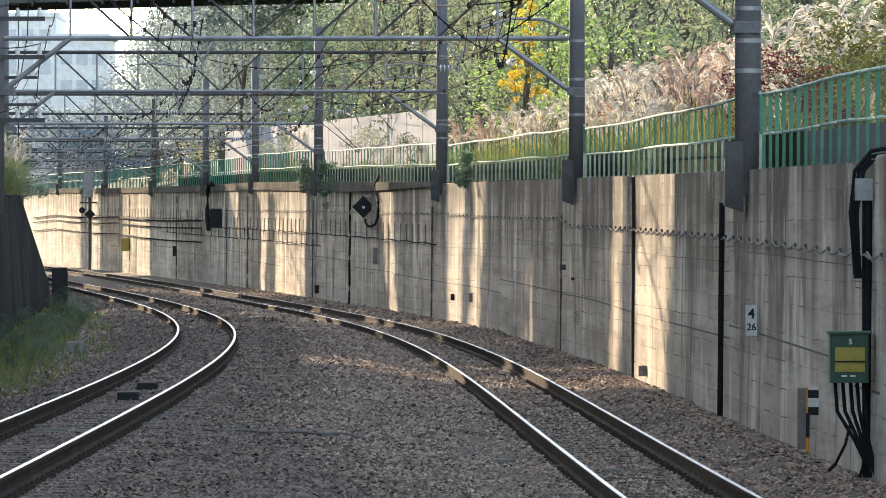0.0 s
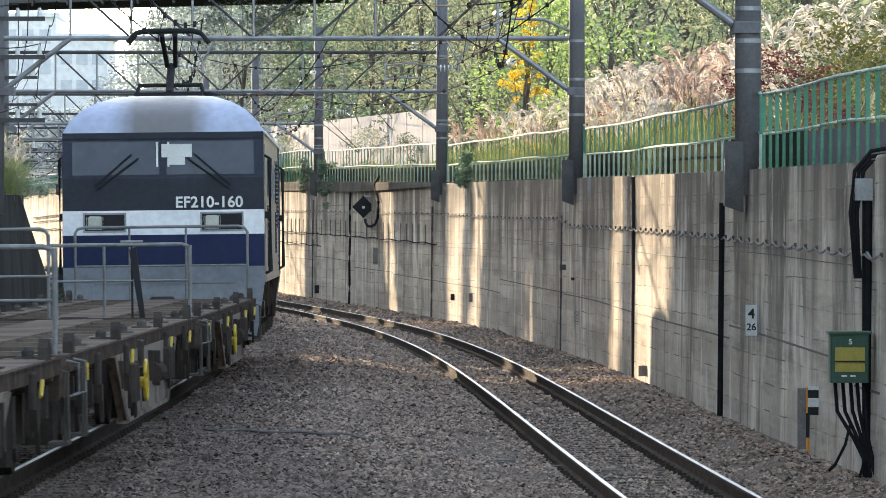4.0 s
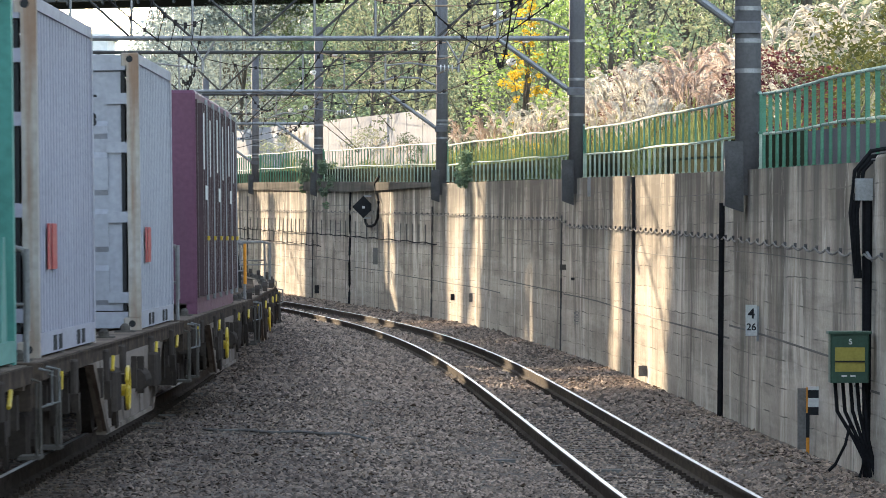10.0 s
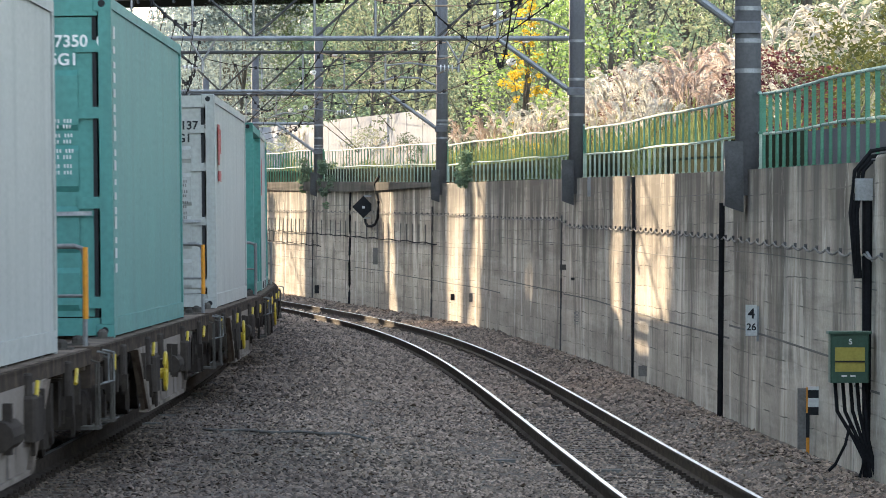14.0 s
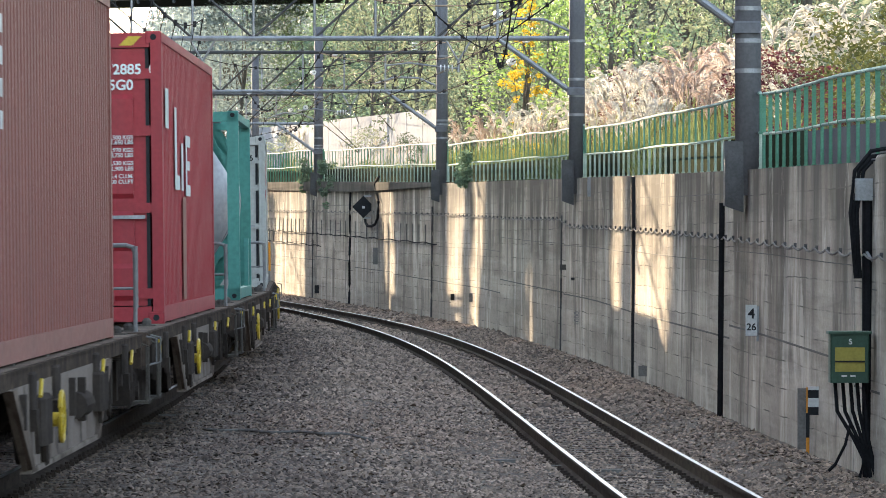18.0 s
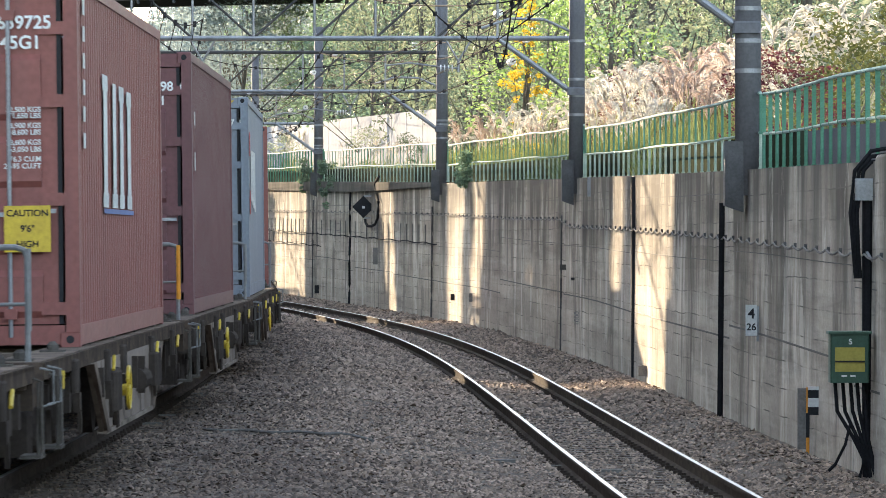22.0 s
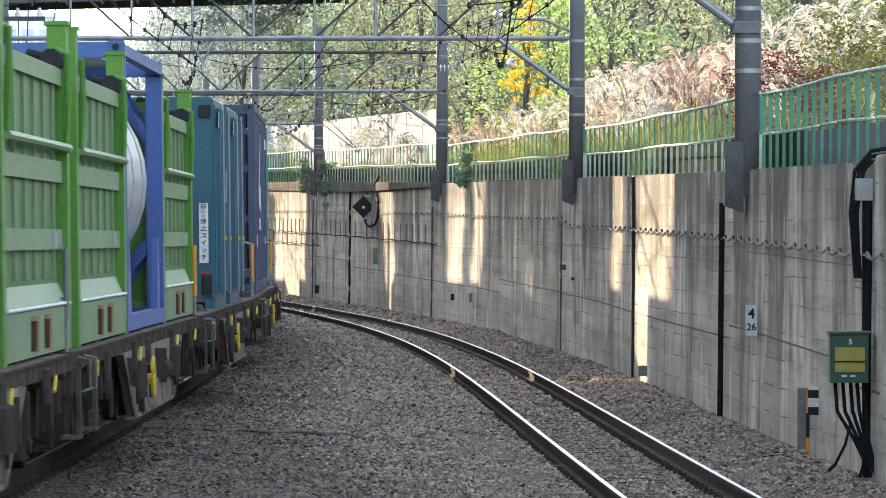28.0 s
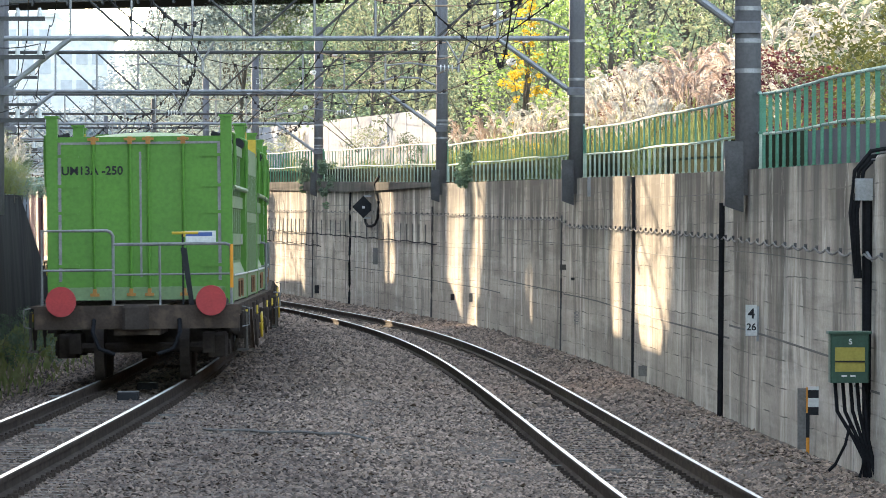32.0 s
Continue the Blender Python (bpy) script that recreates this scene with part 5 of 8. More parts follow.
# ---- far things: bridge, building, white barrier ----
def build_far():
    b = tagged(empty("road_bridge"), "dark steel girder road bridge high over the line", "bridge")
    m = Matrix.Translation((-15, 300, 0.3)) @ Matrix.Rotation(radians(-30), 4, "Z")
    part("girder", S().box(-70, 60, -0.3, 0.3, 14.0, 15.6, m), BRIDGE, b)
    part("girder", S().box(-70, 60, 7.7, 8.3, 14.0, 15.6, m), BRIDGE, b)
    part("deck", S().box(-70, 60, -0.8, 8.8, 15.6, 16.0, m), COPING, b)
    part("parapet", S().box(-70, 60, -0.8, -0.6, 16.0, 17.0, m), COPING, b)
    st = S()
    for x in np.arange(-69, 60, 2.2):
        st.box(x - 0.05, x + 0.05, -0.42, -0.3, 13.8, 15.58, m)
    s = part("stiffener", st, BRIDGE, b)
    s["kind"] = "stuff"
    for x in (-48, 46):
        part("pier", S().box(x - 1, x + 1, 1, 7, -1.0 if x < 0 else 9.0, 14.0, m), COPING, b)
    o = tagged(empty("office_building"), "pale office building far behind the line, whitened by painted haze", "building")
    y = 560.0
    for x0, x1_, top in ((-43.0, -37.6, 23.4), (-37.6, -32.6, 21.4)):
        part("wall", S().box(x0, x1_, y, y + 14, 0.5, top), FACADE, o)
        part("roof", S().box(x0 - 0.3, x1_ + 0.3, y - 0.4, y + 14.4, top, top + 0.4), FACADE, o)
        for r in range(7):
            for c in range(3):
                x = x0 + 0.45 + c * (x1_ - x0 - 0.4) / 3
                part("window", S().box(x, x + 1.1, y - 0.06, y, top - 2.6 - r * 2.9, top - 1.2 - r * 2.9), FAR_GLASS, o)
    part("plant_room", S().box(-41.5, -39, y + 3, y + 9, 23.8, 25.2), FACADE, o)
    w = tagged(empty("white_barrier"), "long white panel barrier on the bank behind the grass", "barrier")
    ys = np.linspace(172, 300, 22)
    f = lambda y: float(np.interp(y, [172, 300], [-0.1, -11.35]))
    g = lambda y: 5.75 + (y - 172) * 0.0132
    for k in range(21):
        a, b_ = ys[k], ys[k + 1] - 0.15
        sh = S().loft([[(f(y), y, g(y) - 3.2), (f(y), y, g(y)), (f(y) + 0.12, y, g(y)), (f(y) + 0.12, y, g(y) - 3.2)] for y in (a, b_)])
        part("panel", sh, BARRIER, w)


def wall_ys(a, b, step):
    return list(np.arange(a, b, step))


CABLE = [(38, 1.60), (52.5, 1.72), (69.7, 1.88), (89.5, 2.02), (106, 2.10), (109, 2.25), (125, 2.31), (144, 2.47), (177, 2.69), (229, 3.0), (251, 3.1), (300, 3.4), (420, 4.1)]


def cable_z(y):
    return float(np.interp(y, [c[0] for c in CABLE], [c[1] for c in CABLE]))


def build_wall_cables():
    th = tagged(empty("wall_cable"), "grey cable looped along hooks on the concrete wall", "cable")
    pts = []
    hook = S().box(-0.016, 0.014, -0.008, 0.008, -0.02, 0.028).mesh("hook", DARK_STEEL)
    y = 40.0
    while y < 262:
        st = 1.25 if y < 150 else 2.0
        for t in (0, 0.25, 0.5, 0.75):
            yy = y + st * t
            pts.append((xw(yy) - 0.045, yy, cable_z(yy) - 0.04 * math.sin(math.pi * t)))
        o = part("hook", hook, DARK_STEEL, th)
        o.location = (xw(y) - 0.02, y, cable_z(y))
        y += st
    part("cable", S().path(pts, 0.011, 6), CABLE_GREY, th)
    # two rows of upright hangers with thicker cables further along
    rk = tagged(empty("cable_rack"), "rows of small hangers with dark cables on the far wall", "cable rack")
    bar = S().box(-0.022, 0.0, -0.02, 0.02, -0.26, 0.26).mesh("hanger", DARK_STEEL)
    for row, (a, b, dz, st) in enumerate(((150, 262, -0.55, 2.2), (256, 372, -0.25, 3.0), (196, 300, -0.95, 2.6))):
        for y in wall_ys(a, b, st):
            o = part("hanger", bar, DARK_STEEL, rk)
            o.location = (xw(y) - 0.06, y, cable_z(y) + dz)
        for d, r in ((-0.22, 0.016),):
            part("cable", S().path([(xw(y) - 0.10, y, cable_z(y) + dz + d + 0.02 * math.sin(y)) for y in wall_ys(a - 2, b + 3, st / 2)], r, 6), BLACK_RUBBER, rk)
    far = tagged(empty("cable_run"), "thick dark cables sagging along the far wall", "cable")
    for d, r in ((-0.5, 0.05), (-0.85, 0.04), (-1.5, 0.04)):
        part("cable", S().path([(xw(y) - 0.15, y, cable_z(y) + d - 0.10 * abs(math.sin((y - 270) / 24))) for y in wall_ys(268, 455, 4)], r, 6), BLACK_RUBBER, far)


def conduit(y, z0, z1, r, label, wob=0.0, off=0.06):
    pts = [(xw(y) - off + 0.03 * (z / 3.0), y + wob * math.sin(z * 4), z) for z in np.linspace(z0, z1, 16)]
    return tagged(part("conduit_pipe", S().path(pts, r, 10), BLACK_RUBBER if r > 0.035 else DARK_STEEL, None, "", True), label, "pipe", "conduits on the wall")


def build_wall_things():
    conduit(70.4, GROUND_Z - 0.05, 2.3, 0.036, "black conduit pipe running down the concrete wall", 0.0)
    conduit(108.4, GROUND_Z, 2.3, 0.016, "thin black conduit pipe on the concrete wall", 0.02)
    conduit(150.3, GROUND_Z, 2.7, 0.024, "thin black conduit pipe on the concrete wall", 0.03)
    conduit(181.5, GROUND_Z, 3.3, 0.036, "wavy black cable hanging down the concrete wall", 0.35)
    conduit(198.6, GROUND_Z, 3.2, 0.026, "thin black conduit pipe on the concrete wall", 0.03)
    conduit(236.2, GROUND_Z, 3.6, 0.026, "thin black conduit pipe on the concrete wall", 0.03)
    conduit(250.5, GROUND_Z, 3.2, 0.024, "thin black conduit pipe on the concrete wall", 0.03)
    conduit(290.0, GROUND_Z, 4.0, 0.028, "thin black conduit pipe on the concrete wall", 0.03)
    conduit(335.0, GROUND_Z, 4.4, 0.028, "thin black conduit pipe on the concrete wall", 0.03)
    # split at the joint with a dark drain
    tagged(part("joint_cover", S().prism([(89.52, GROUND_Z), (89.70, GROUND_Z), (89.72, 2.0), (89.95, wall_top(89.6) - 0.15), (89.62, wall_top(89.6) - 0.02), (89.45, 2.2)], xw(89.6) - 0.03, xw(89.6) + 0.05, "x"), BLACK_PAINT), "black widening joint between two wall panels", "joint")
    # hose loops near the diamond sign and further off
    y = 169.5
    lp = []
    for side, up in ((-0.0111, 0.0108), (-0.0118, 0.0097), (-0.0116, 0.0076), (-0.0112, 0.0064), (-0.01125, 0.0050), (-0.0113, 0.0036), (-0.0117, 0.0026), (-0.0123, 0.0022), (-0.0130, 0.0022), (-0.0134, 0.0027), (-0.0135, 0.0034)):
        y = next(v for v in np.arange(140.0, 230.0, 0.1) if (xw(v) - 0.07) / v < side)
        lp.append((xw(y) - 0.07, y, 1.86 + up * y))
    tagged(part("hose_loop", S().path(lp, 0.04, 8), BLACK_RUBBER), "black hose bent in a loop on the wall", "hose")
    y = 258.0
    lp = [(xw(y) - 0.1, y - 2.5, 4.25), (xw(y) - 0.3, y - 1, 4.35), (xw(y) - 0.45, y + 1, 4.0), (xw(y) - 0.5, y + 1.5, 3.2), (xw(y) - 0.45, y + 0.5, 2.6), (xw(y) - 0.35, y - 1.0, 2.3)]
    h = tagged(part("hose_loop", S().path(lp, 0.10, 8), BLACK_RUBBER), "thick black hose bent over the wall", "hose")
    tagged(part("junction_box", S().cham(xw(255) - 0.5, xw(255) + 0.02, 254.8, 255.2, 2.35, 3.2, 0.03), BLACK_PAINT), "black junction box on the wall", "box")
    # diamond sign
    y = 173.6
    d = tagged(part("diamond_sign", S().prism([(xw(y) - 0.55, 2.82), (xw(y) - 0.21, 3.16), (xw(y) + 0.13, 2.82), (xw(y) - 0.21, 2.48)], y - 0.02, y + 0.02), BLACK_PAINT), "black diamond sign on a steel frame beside the wall", "sign")
    part("centre_mark", S().box(xw(y) - 0.255, xw(y) - 0.165, y - 0.026, y - 0.02, 2.775, 2.845), SIGN_WHITE, d, "small white centre")
    part("frame", S().box(xw(y) - 0.2, xw(y) + 0.25, y + 0.02, y + 0.05, 3.12, 3.18).box(xw(y) - 0.2, xw(y) + 0.25, y + 0.02, y + 0.05, 2.46, 2.52), STEEL, d)
    # numbered sign
    y = 65.2
    x = xw(y) - 0.004
    s = tagged(part("numbered_sign", S().box(x - 0.135, x - 0.005, y - 0.012, y, 0.765, 1.115), SIGN_WHITE), "white plate with black numbers on the wall", "sign")
    for t, z, sz in (("4", 1.01, 0.16), ("26", 0.86, 0.11)):
        o = part("numerals", lettering(t, sz, BLACK_PAINT), BLACK_PAINT, s)
        o.location = (x - 0.07, y - 0.014, z)
    part("bracket", S().box(x - 0.01, x + 0.05, y - 0.006, y + 0.03, 0.7, 1.1), STEEL, s)
    # small plates
    for px, y, z, w, h, m, lb in ((802, 143.5, 0.33, 0.08, 0.16, BLACK_PAINT, "small black plate low on the wall"), (834, 137.5, 0.36, 0.07, 0.2, CABLE_GREY, "small grey plate low on the wall"), (997, 108.0, 1.28, 0.10, 0.10, DARK_STEEL, "small dark box on the wall"), (667, 171.0, 1.10, 0.12, 0.5, COPING, "grey plate on the wall"), (1010, 105.5, 1.1, 0.05, 0.05, BLACK_PAINT, "small black plate low on the wall"), (563, 196.3, 0.0, 0.14, 0.28, BLACK_PAINT, "small black plate low on the wall"), (1145, 86.4, -0.2, 0.12, 0.16, CABLE_GREY, "small grey box at the foot of the wall"), (235, 336.0, 1.15, 0.45, 0.75, BOX_YELLOW, "yellow notice board on the far wall"), (317, 290.6, 1.0, 0.2, 0.5, BLACK_PAINT, "small black plate on the far wall"),
                                 (1045, 101.0, 2.6, 0.04, 0.34, STEEL, "small steel bracket high on the wall")):
        tagged(part("wall_plate", S().box(xw(y) - w, xw(y) + 0.02, y - 0.03, y, z, z + h), m), lb, "plate", "small plates on the wall")
    o = tagged(part("stencil_number", lettering("0001", 0.13, COPING), COPING), "faint stencilled number on the wall", "marking")
    o.matrix_world = Matrix.Translation((xw(104.2) - 0.03, 104.2, 0.42)) @ Matrix.Rotation(radians(90), 4, "Y") @ Matrix.Rotation(0, 4, "Z")
    # trackside cabinet and its cables
    y = 52.2
    x = 3.79
    c = tagged(empty("signal_cabinet"), "dark green trackside cabinet with a yellow door panel", "cabinet")
    part("body", S().cham(x - 0.29, x + 0.06, y - 0.15, y + 0.15, 0.56, 1.02, 0.012), BOX_GREEN, c)
    part("lid", S().box(x - 0.31, x + 0.08, y - 0.18, y + 0.17, 1.0, 1.025), BOX_GREEN, c)
    part("door_panel", S().box(x - 0.25, x + 0.02, y - 0.158, y - 0.15, 0.66, 0.88), BOX_YELLOW, c, "yellow door panel")
    part("strap", S().box(x - 0.25, x + 0.02, y - 0.166, y - 0.158, 0.745, 0.76), BLACK_PAINT, c)
    o = part("letter", lettering("S", 0.07, SIGN_WHITE), SIGN_WHITE, c)
    o.location = (x - 0.11, y - 0.152, 0.93)
    bb = S()
    bars(bb, x - 0.19, y - 0.152, 0.63, 0.16, 0.03, 1)
    part("small_print", bb, SIGN_WHITE, c)
    for k, dx in enumerate((-0.24, -0.17, -0.10, -0.04, 0.02)):
        pts = [(x + dx, y, 0.56), (x + dx + 0.02, y, 0.3), (x + dx * 0.5 + 0.05, y - 0.02, 0.05), (x + 0.02 + 0.02 * k, y - 0.04, -0.14), (x - 0.02 + 0.05 * k, y - 0.04, -0.30)]
        part("cable", S().path(pts, 0.017, 8), BLACK_RUBBER, c)
    part("cable", S().path([(x - 0.1, y - 0.03, 0.2), (x - 0.15, y - 0.05, 0.0), (x - 0.24, y - 0.05, -0.18), (x - 0.3, y - 0.05, -0.24)], 0.014, 8), BLACK_RUBBER, c)
    # conduit trunk beside it
    y = 52.6
    x = xw(y)
    t = tagged(empty("cable_bundle"), "bundle of black cables and pipes running down the wall end", "cable bundle")
    part("channel", S().box(x - 0.05, x + 0.05, y - 0.05, y + 0.12, -0.35, 2.40), BLACK_RUBBER, t)
    part("pipe", S().tube((x + 0.075, y - 0.04, -0.3), (x + 0.075, y - 0.04, 2.35), 0.028, 10), PURPLE_GREY, t, "grey plastic pipe")
    part("pipe", S().tube((x - 0.0, y - 0.07, -0.3), (x - 0.0, y - 0.07, 2.2), 0.03, 10), BLACK_RUBBER, t)
    part("plate", S().cham(x - 0.13, x + 0.08, y - 0.13, y - 0.10, 2.21, 2.41, 0.01), STEEL, t, "grey bolted plate")
    for k in range(3):
        pts = [(x - 0.12 + 0.02 * k, y - 0.08, 1.5), (x - 0.17 + 0.03 * k, y - 0.10, 2.1), (x - 0.13 + 0.04 * k, y - 0.1, 2.48), (x + 0.02, y - 0.1, 2.66 - 0.05 * k), (x + 0.25, y - 0.1, 2.70 - 0.06 * k), (x + 0.6, y, 2.66 - 0.05 * k)]
        part("cable", S().path(pts, 0.019, 8), BLACK_RUBBER, t)
    part("loop", S().path([(x - 0.02, y - 0.1, 1.74), (x + 0.03, y - 0.14, 1.66), (x + 0.12, y - 0.14, 1.64), (x + 0.2, y - 0.12, 1.7), (x + 0.34, y - 0.1, 1.8)], 0.014, 8), STEEL, t)
    # pier nearest the camera
    structure(part("wall_pier", S().cham(xw(51.4) - 0.0, xw(51.4) + 1.6, 50.6, 52.2, GROUND_Z - 0.4, 2.62, 0.03), CONCRETE), "concrete pier at the wall's near end")
    # marker posts
    y = 58.6
    x = (1424 - 784) * y / 10200
    m = tagged(empty("marker_post"), "black and yellow striped marker post with a mesh panel", "post")
    part("mesh_panel", S().box(x - 0.07, x + 0.02, y + 0.02, y + 0.05, -0.28, 0.34), CABLE_GREY, m)
    for z0, z1, mm in ((-0.32, -0.16, ORANGE), (-0.16, 0.09, BLACK_PAINT), (0.09, 0.35, ORANGE)):
        part("stripe", S().box(x + 0.015, x + 0.07, y - 0.03, y + 0.03, z0, z1), mm, m)
    y = 57.6
    x = xw(y)
    p = tagged(empty("striped_plate"), "small black and white striped plate on the wall", "plate")
    for z0, z1, mm in ((0.10, 0.18, BLACK_PAINT), (0.18, 0.27, SIGN_WHITE), (0.27, 0.35, BLACK_PAINT), (0.35, 0.385, SIGN_WHITE)):
        part("stripe", S().box(x - 0.10, x + 0.01, y - 0.02, y, z0, z1), mm, p)


def build_track_things():
    for px, py in ((227, 701), (261, 684)):
        y = 10200 * 1.985 / (py - 423)
        x = (px - 784) * y / 10200
        b = tagged(part("track_box", S().cham(x - 0.13, x + 0.13, y - 0.2, y + 0.2, -0.22, -0.075, 0.015), BLACK_PAINT), "black box with a pale lid between the rails", "box", "boxes between the rails")
        part("lid", S().box(x - 0.125, x + 0.125, y - 0.19, y + 0.19, -0.074, -0.066), CABLE_GREY, b, "pale lid")
    for px, py, w in ((890, 773, 0.26), (985, 778, 0.14), (1082, 782, 0.2), (1195, 777, 0.2), (372, 681, 0.18), (345, 699, 0.2), (265, 752, 0.25), (295, 737, 0.2), (95, 763, 0.3), (60, 755, 0.25), (100, 703, 0.2)):
        y = 10200 * 2.04 / (py - 423)
        x = (px - 784) * y / 10200
        z = bed_z(y, x)
        tagged(part("flat_plate", S().box(x - w / 2, x + w / 2, y - 0.06, y + 0.06, z, z + 0.035), CABLE_GREY), "pale flat plate lying on the ballast", "plate", "plates on the ballast")
    pts = []
    for k in range(26):
        px = 360 + k * 12
        py = 763 + 0.035 * (px - 360) + 1.2 * math.sin(k * 0.8)
        y = 10200 * 2.045 / (py - 423)
        x = (px - 784) * y / 10200
        pts.append((x, y, bed_z(y, x) + 0.03))
    tagged(part("ground_cable", S().path(pts, 0.016, 6), CABLE_GREY), "grey cable lying across the ballast", "cable")
    y = 109.0
    x = (135 - 784) * y / 10200
    b = tagged(part("concrete_block", S().cham(x - 0.18, x + 0.14, y - 0.3, y + 0.3, -0.45, -0.08, 0.02), COPING), "small weathered concrete block beside the track", "block")
    # far signal mast
    y = 372.0
    x = xw(y) - 0.45
    s = tagged(empty("signal_mast"), "railway signal mast with a grey head beside the far wall", "signal")
    part("post", S().tube((x, y, GROUND_Z), (x, y, 6.0), 0.09, 10), DARK_STEEL, s)
    part("post", S().tube((x + 0.55, y, GROUND_Z), (x + 0.55, y, 4.9), 0.09, 10), DARK_STEEL, s)
    part("head", S().cham(x - 0.35, x + 0.25, y - 0.5, y - 0.1, 4.55, 6.1, 0.05), STEEL, s, "pale grey signal head")
    part("ladder", S().box(x + 0.12, x + 0.16, y - 0.1, y, 0.5, 4.6).box(x - 0.2, x - 0.16, y - 0.1, y, 0.5, 4.6), STEEL, s)
    part("platform", S().box(x - 0.6, x + 0.75, y - 0.4, y + 0.1, 4.15, 4.25), DARK_STEEL, s)
    part("diamond", S().prism([(x - 0.3, 3.45), (x + 0.05, 3.8), (x + 0.4, 3.45), (x + 0.05, 3.1)], y - 0.55, y - 0.5), BLACK_PAINT, s, "black diamond")
    part("round_lamp", S().tube((x - 0.45, y - 0.5, 3.7), (x - 0.45, y - 0.45, 3.7), 0.2, 14), BLACK_PAINT, s)


build_far()
build_wall_cables()
build_wall_things()
build_track_things()


# ---- the train: every vehicle and every load is a thing of its own ----
RIDERS = []


def ride(ob, back, lift=0.0):
    """Notes a thing that travels with the train; back: metres of its middle behind the fifth wagon's tail."""
    RIDERS.append((ob, back, lift))
    return ob


WAGON = 20.4


def build_wagon(tail=False, bright=True):
    w = tagged(empty("container_flat_wagon"), "grimy brown steel container flat wagon on two bogies", "freight wagon", "container wagons")
    h = 9.75
    # frame
    for sx in (-1, 1):
        sill = part("side_sill", S().box(sx * 1.30 - 0.03, sx * 1.30 + 0.03, -h, h, 0.885, 0.99).box(sx * 1.30 - 0.09, sx * 1.30 + 0.03 if sx > 0 else sx * 1.30 + 0.09, -h, h, 0.97, 1.0), DECK, w)
        belly = S().prism([(-5.0, 0.89), (5.0, 0.89), (3.4, 0.30), (-3.4, 0.30)], sx * 1.315 - 0.02, sx * 1.315 + 0.02, "x")
        bl = part("belly_plate", belly, DECK_BELLY, w, "pale grey trapezoid side plate")
        part("flange", S().box(sx * 1.33 - 0.05, sx * 1.33 + 0.03, -3.45, 3.45, 0.30, 0.335), DECK_BELLY, bl)
        part("slot", S().box(sx * 1.338 - 0.004, sx * 1.338 + 0.004, -0.62, -0.38, 0.44, 0.62), BLACK_PAINT, bl)
        part("slot", S().box(sx * 1.338 - 0.004, sx * 1.338 + 0.004, -0.12, 0.12, 0.44, 0.62), BLACK_PAINT, bl)
        for e in (-1, 1):
            part("end_stiffener", S().prism([(e * 5.0, 0.885), (e * 4.7, 0.885), (e * 3.1, 0.31), (e * 3.4, 0.31)], sx * 1.345 - 0.02, sx * 1.345 + 0.02, "x"), DECK_TOP, bl)
        part("valve_box", S().cham(sx * 1.35 - 0.05, sx * 1.35 + 0.05, -2.75, -2.05, 0.46, 0.80, 0.03).tube((sx * 1.36, -2.4, 0.46), (sx * 1.36, -2.3, 0.33), 0.03, 6), BOGIE, bl)
        part("brake_cylinder", S().tube((sx * 1.33, 1.0, 0.62), (sx * 1.33, 1.9, 0.62), 0.10, 12).tube((sx * 1.36, 1.9, 0.62), (sx * 1.36, 2.5, 0.58), 0.025, 6).box(sx * 1.34 - 0.03, sx * 1.34 + 0.05, 1.3, 1.45, 0.5, 0.82), BOGIE, bl)
        part("equipment_box", S().cham(sx * 1.35 - 0.05, sx * 1.35 + 0.06, 3.0, 3.7, 0.52, 0.82, 0.02), BOGIE, bl)
        for yy in (-4.1, 0.45, 4.2):
            dz = 0.12 + 0.2 * hash01(yy, 72)
            part("bracket", S().box(sx * 1.35 - 0.02, sx * 1.35 + 0.03, yy - 0.06, yy + 0.04, 0.84 - dz, 0.84), BOGIE, bl)
        bw = part("brake_wheel", S().path([(sx * 1.42, -1.5 + 0.17 * math.cos(q), 0.62 + 0.17 * math.sin(q)) for q in np.linspace(0, 6.283, 17)], 0.017, 6), YELLOW, bl, "yellow hand brake wheel")
        part("hub", S().tube((sx * 1.34, -1.5, 0.60), (sx * 1.43, -1.5, 0.60), 0.05, 8).box(sx * 1.42 - 0.010, sx * 1.42 + 0.010, -1.67, -1.33, 0.61, 0.63).box(sx * 1.42 - 0.010, sx * 1.42 + 0.010, -1.51, -1.49, 0.45, 0.79), YELLOW, bw)
        for yy in (-9.0, -6.9, -3.2, -1.1, 3.2, 6.9):
            q = hash01(yy, 44)
            lock = S().cham(sx * 1.345 - 0.03, sx * 1.345 + 0.02 + 0.02 * q, yy - 0.10 - 0.10 * q, yy + 0.12 + 0.08 * hash01(yy, 45), 0.70 + 0.08 * q, 0.965, 0.015)
            lock.prism([(yy - 0.13, 0.72), (yy + 0.10, 0.72), (yy + 0.03, 0.58 + 0.1 * q), (yy - 0.07, 0.55 + 0.1 * q)], sx * 1.36 - 0.025, sx * 1.36 + 0.025, "x")
            lock.prism([(yy + 0.02, 0.62), (yy + 0.09, 0.66), (yy + 0.15, 0.45), (yy + 0.11, 0.42)], sx * 1.37 - 0.015, sx * 1.37 + 0.015, "x")
            part("lock_box", lock, BOGIE, w)
        for yy in (-8.85, -3.05, 3.35, 7.05):
            a = 0.35 * (hash01(yy, sx) - 0.5)
            part("lock_lever", S().tube((sx * 1.39, yy, 0.80), (sx * 1.39, yy + a, 0.93 - abs(a) * 0.2), 0.015, 6), YELLOW, w, "yellow lock lever")
    part("centre_sill", S().box(-0.30, 0.30, -h, h, 0.62, 0.96), DECK, w)
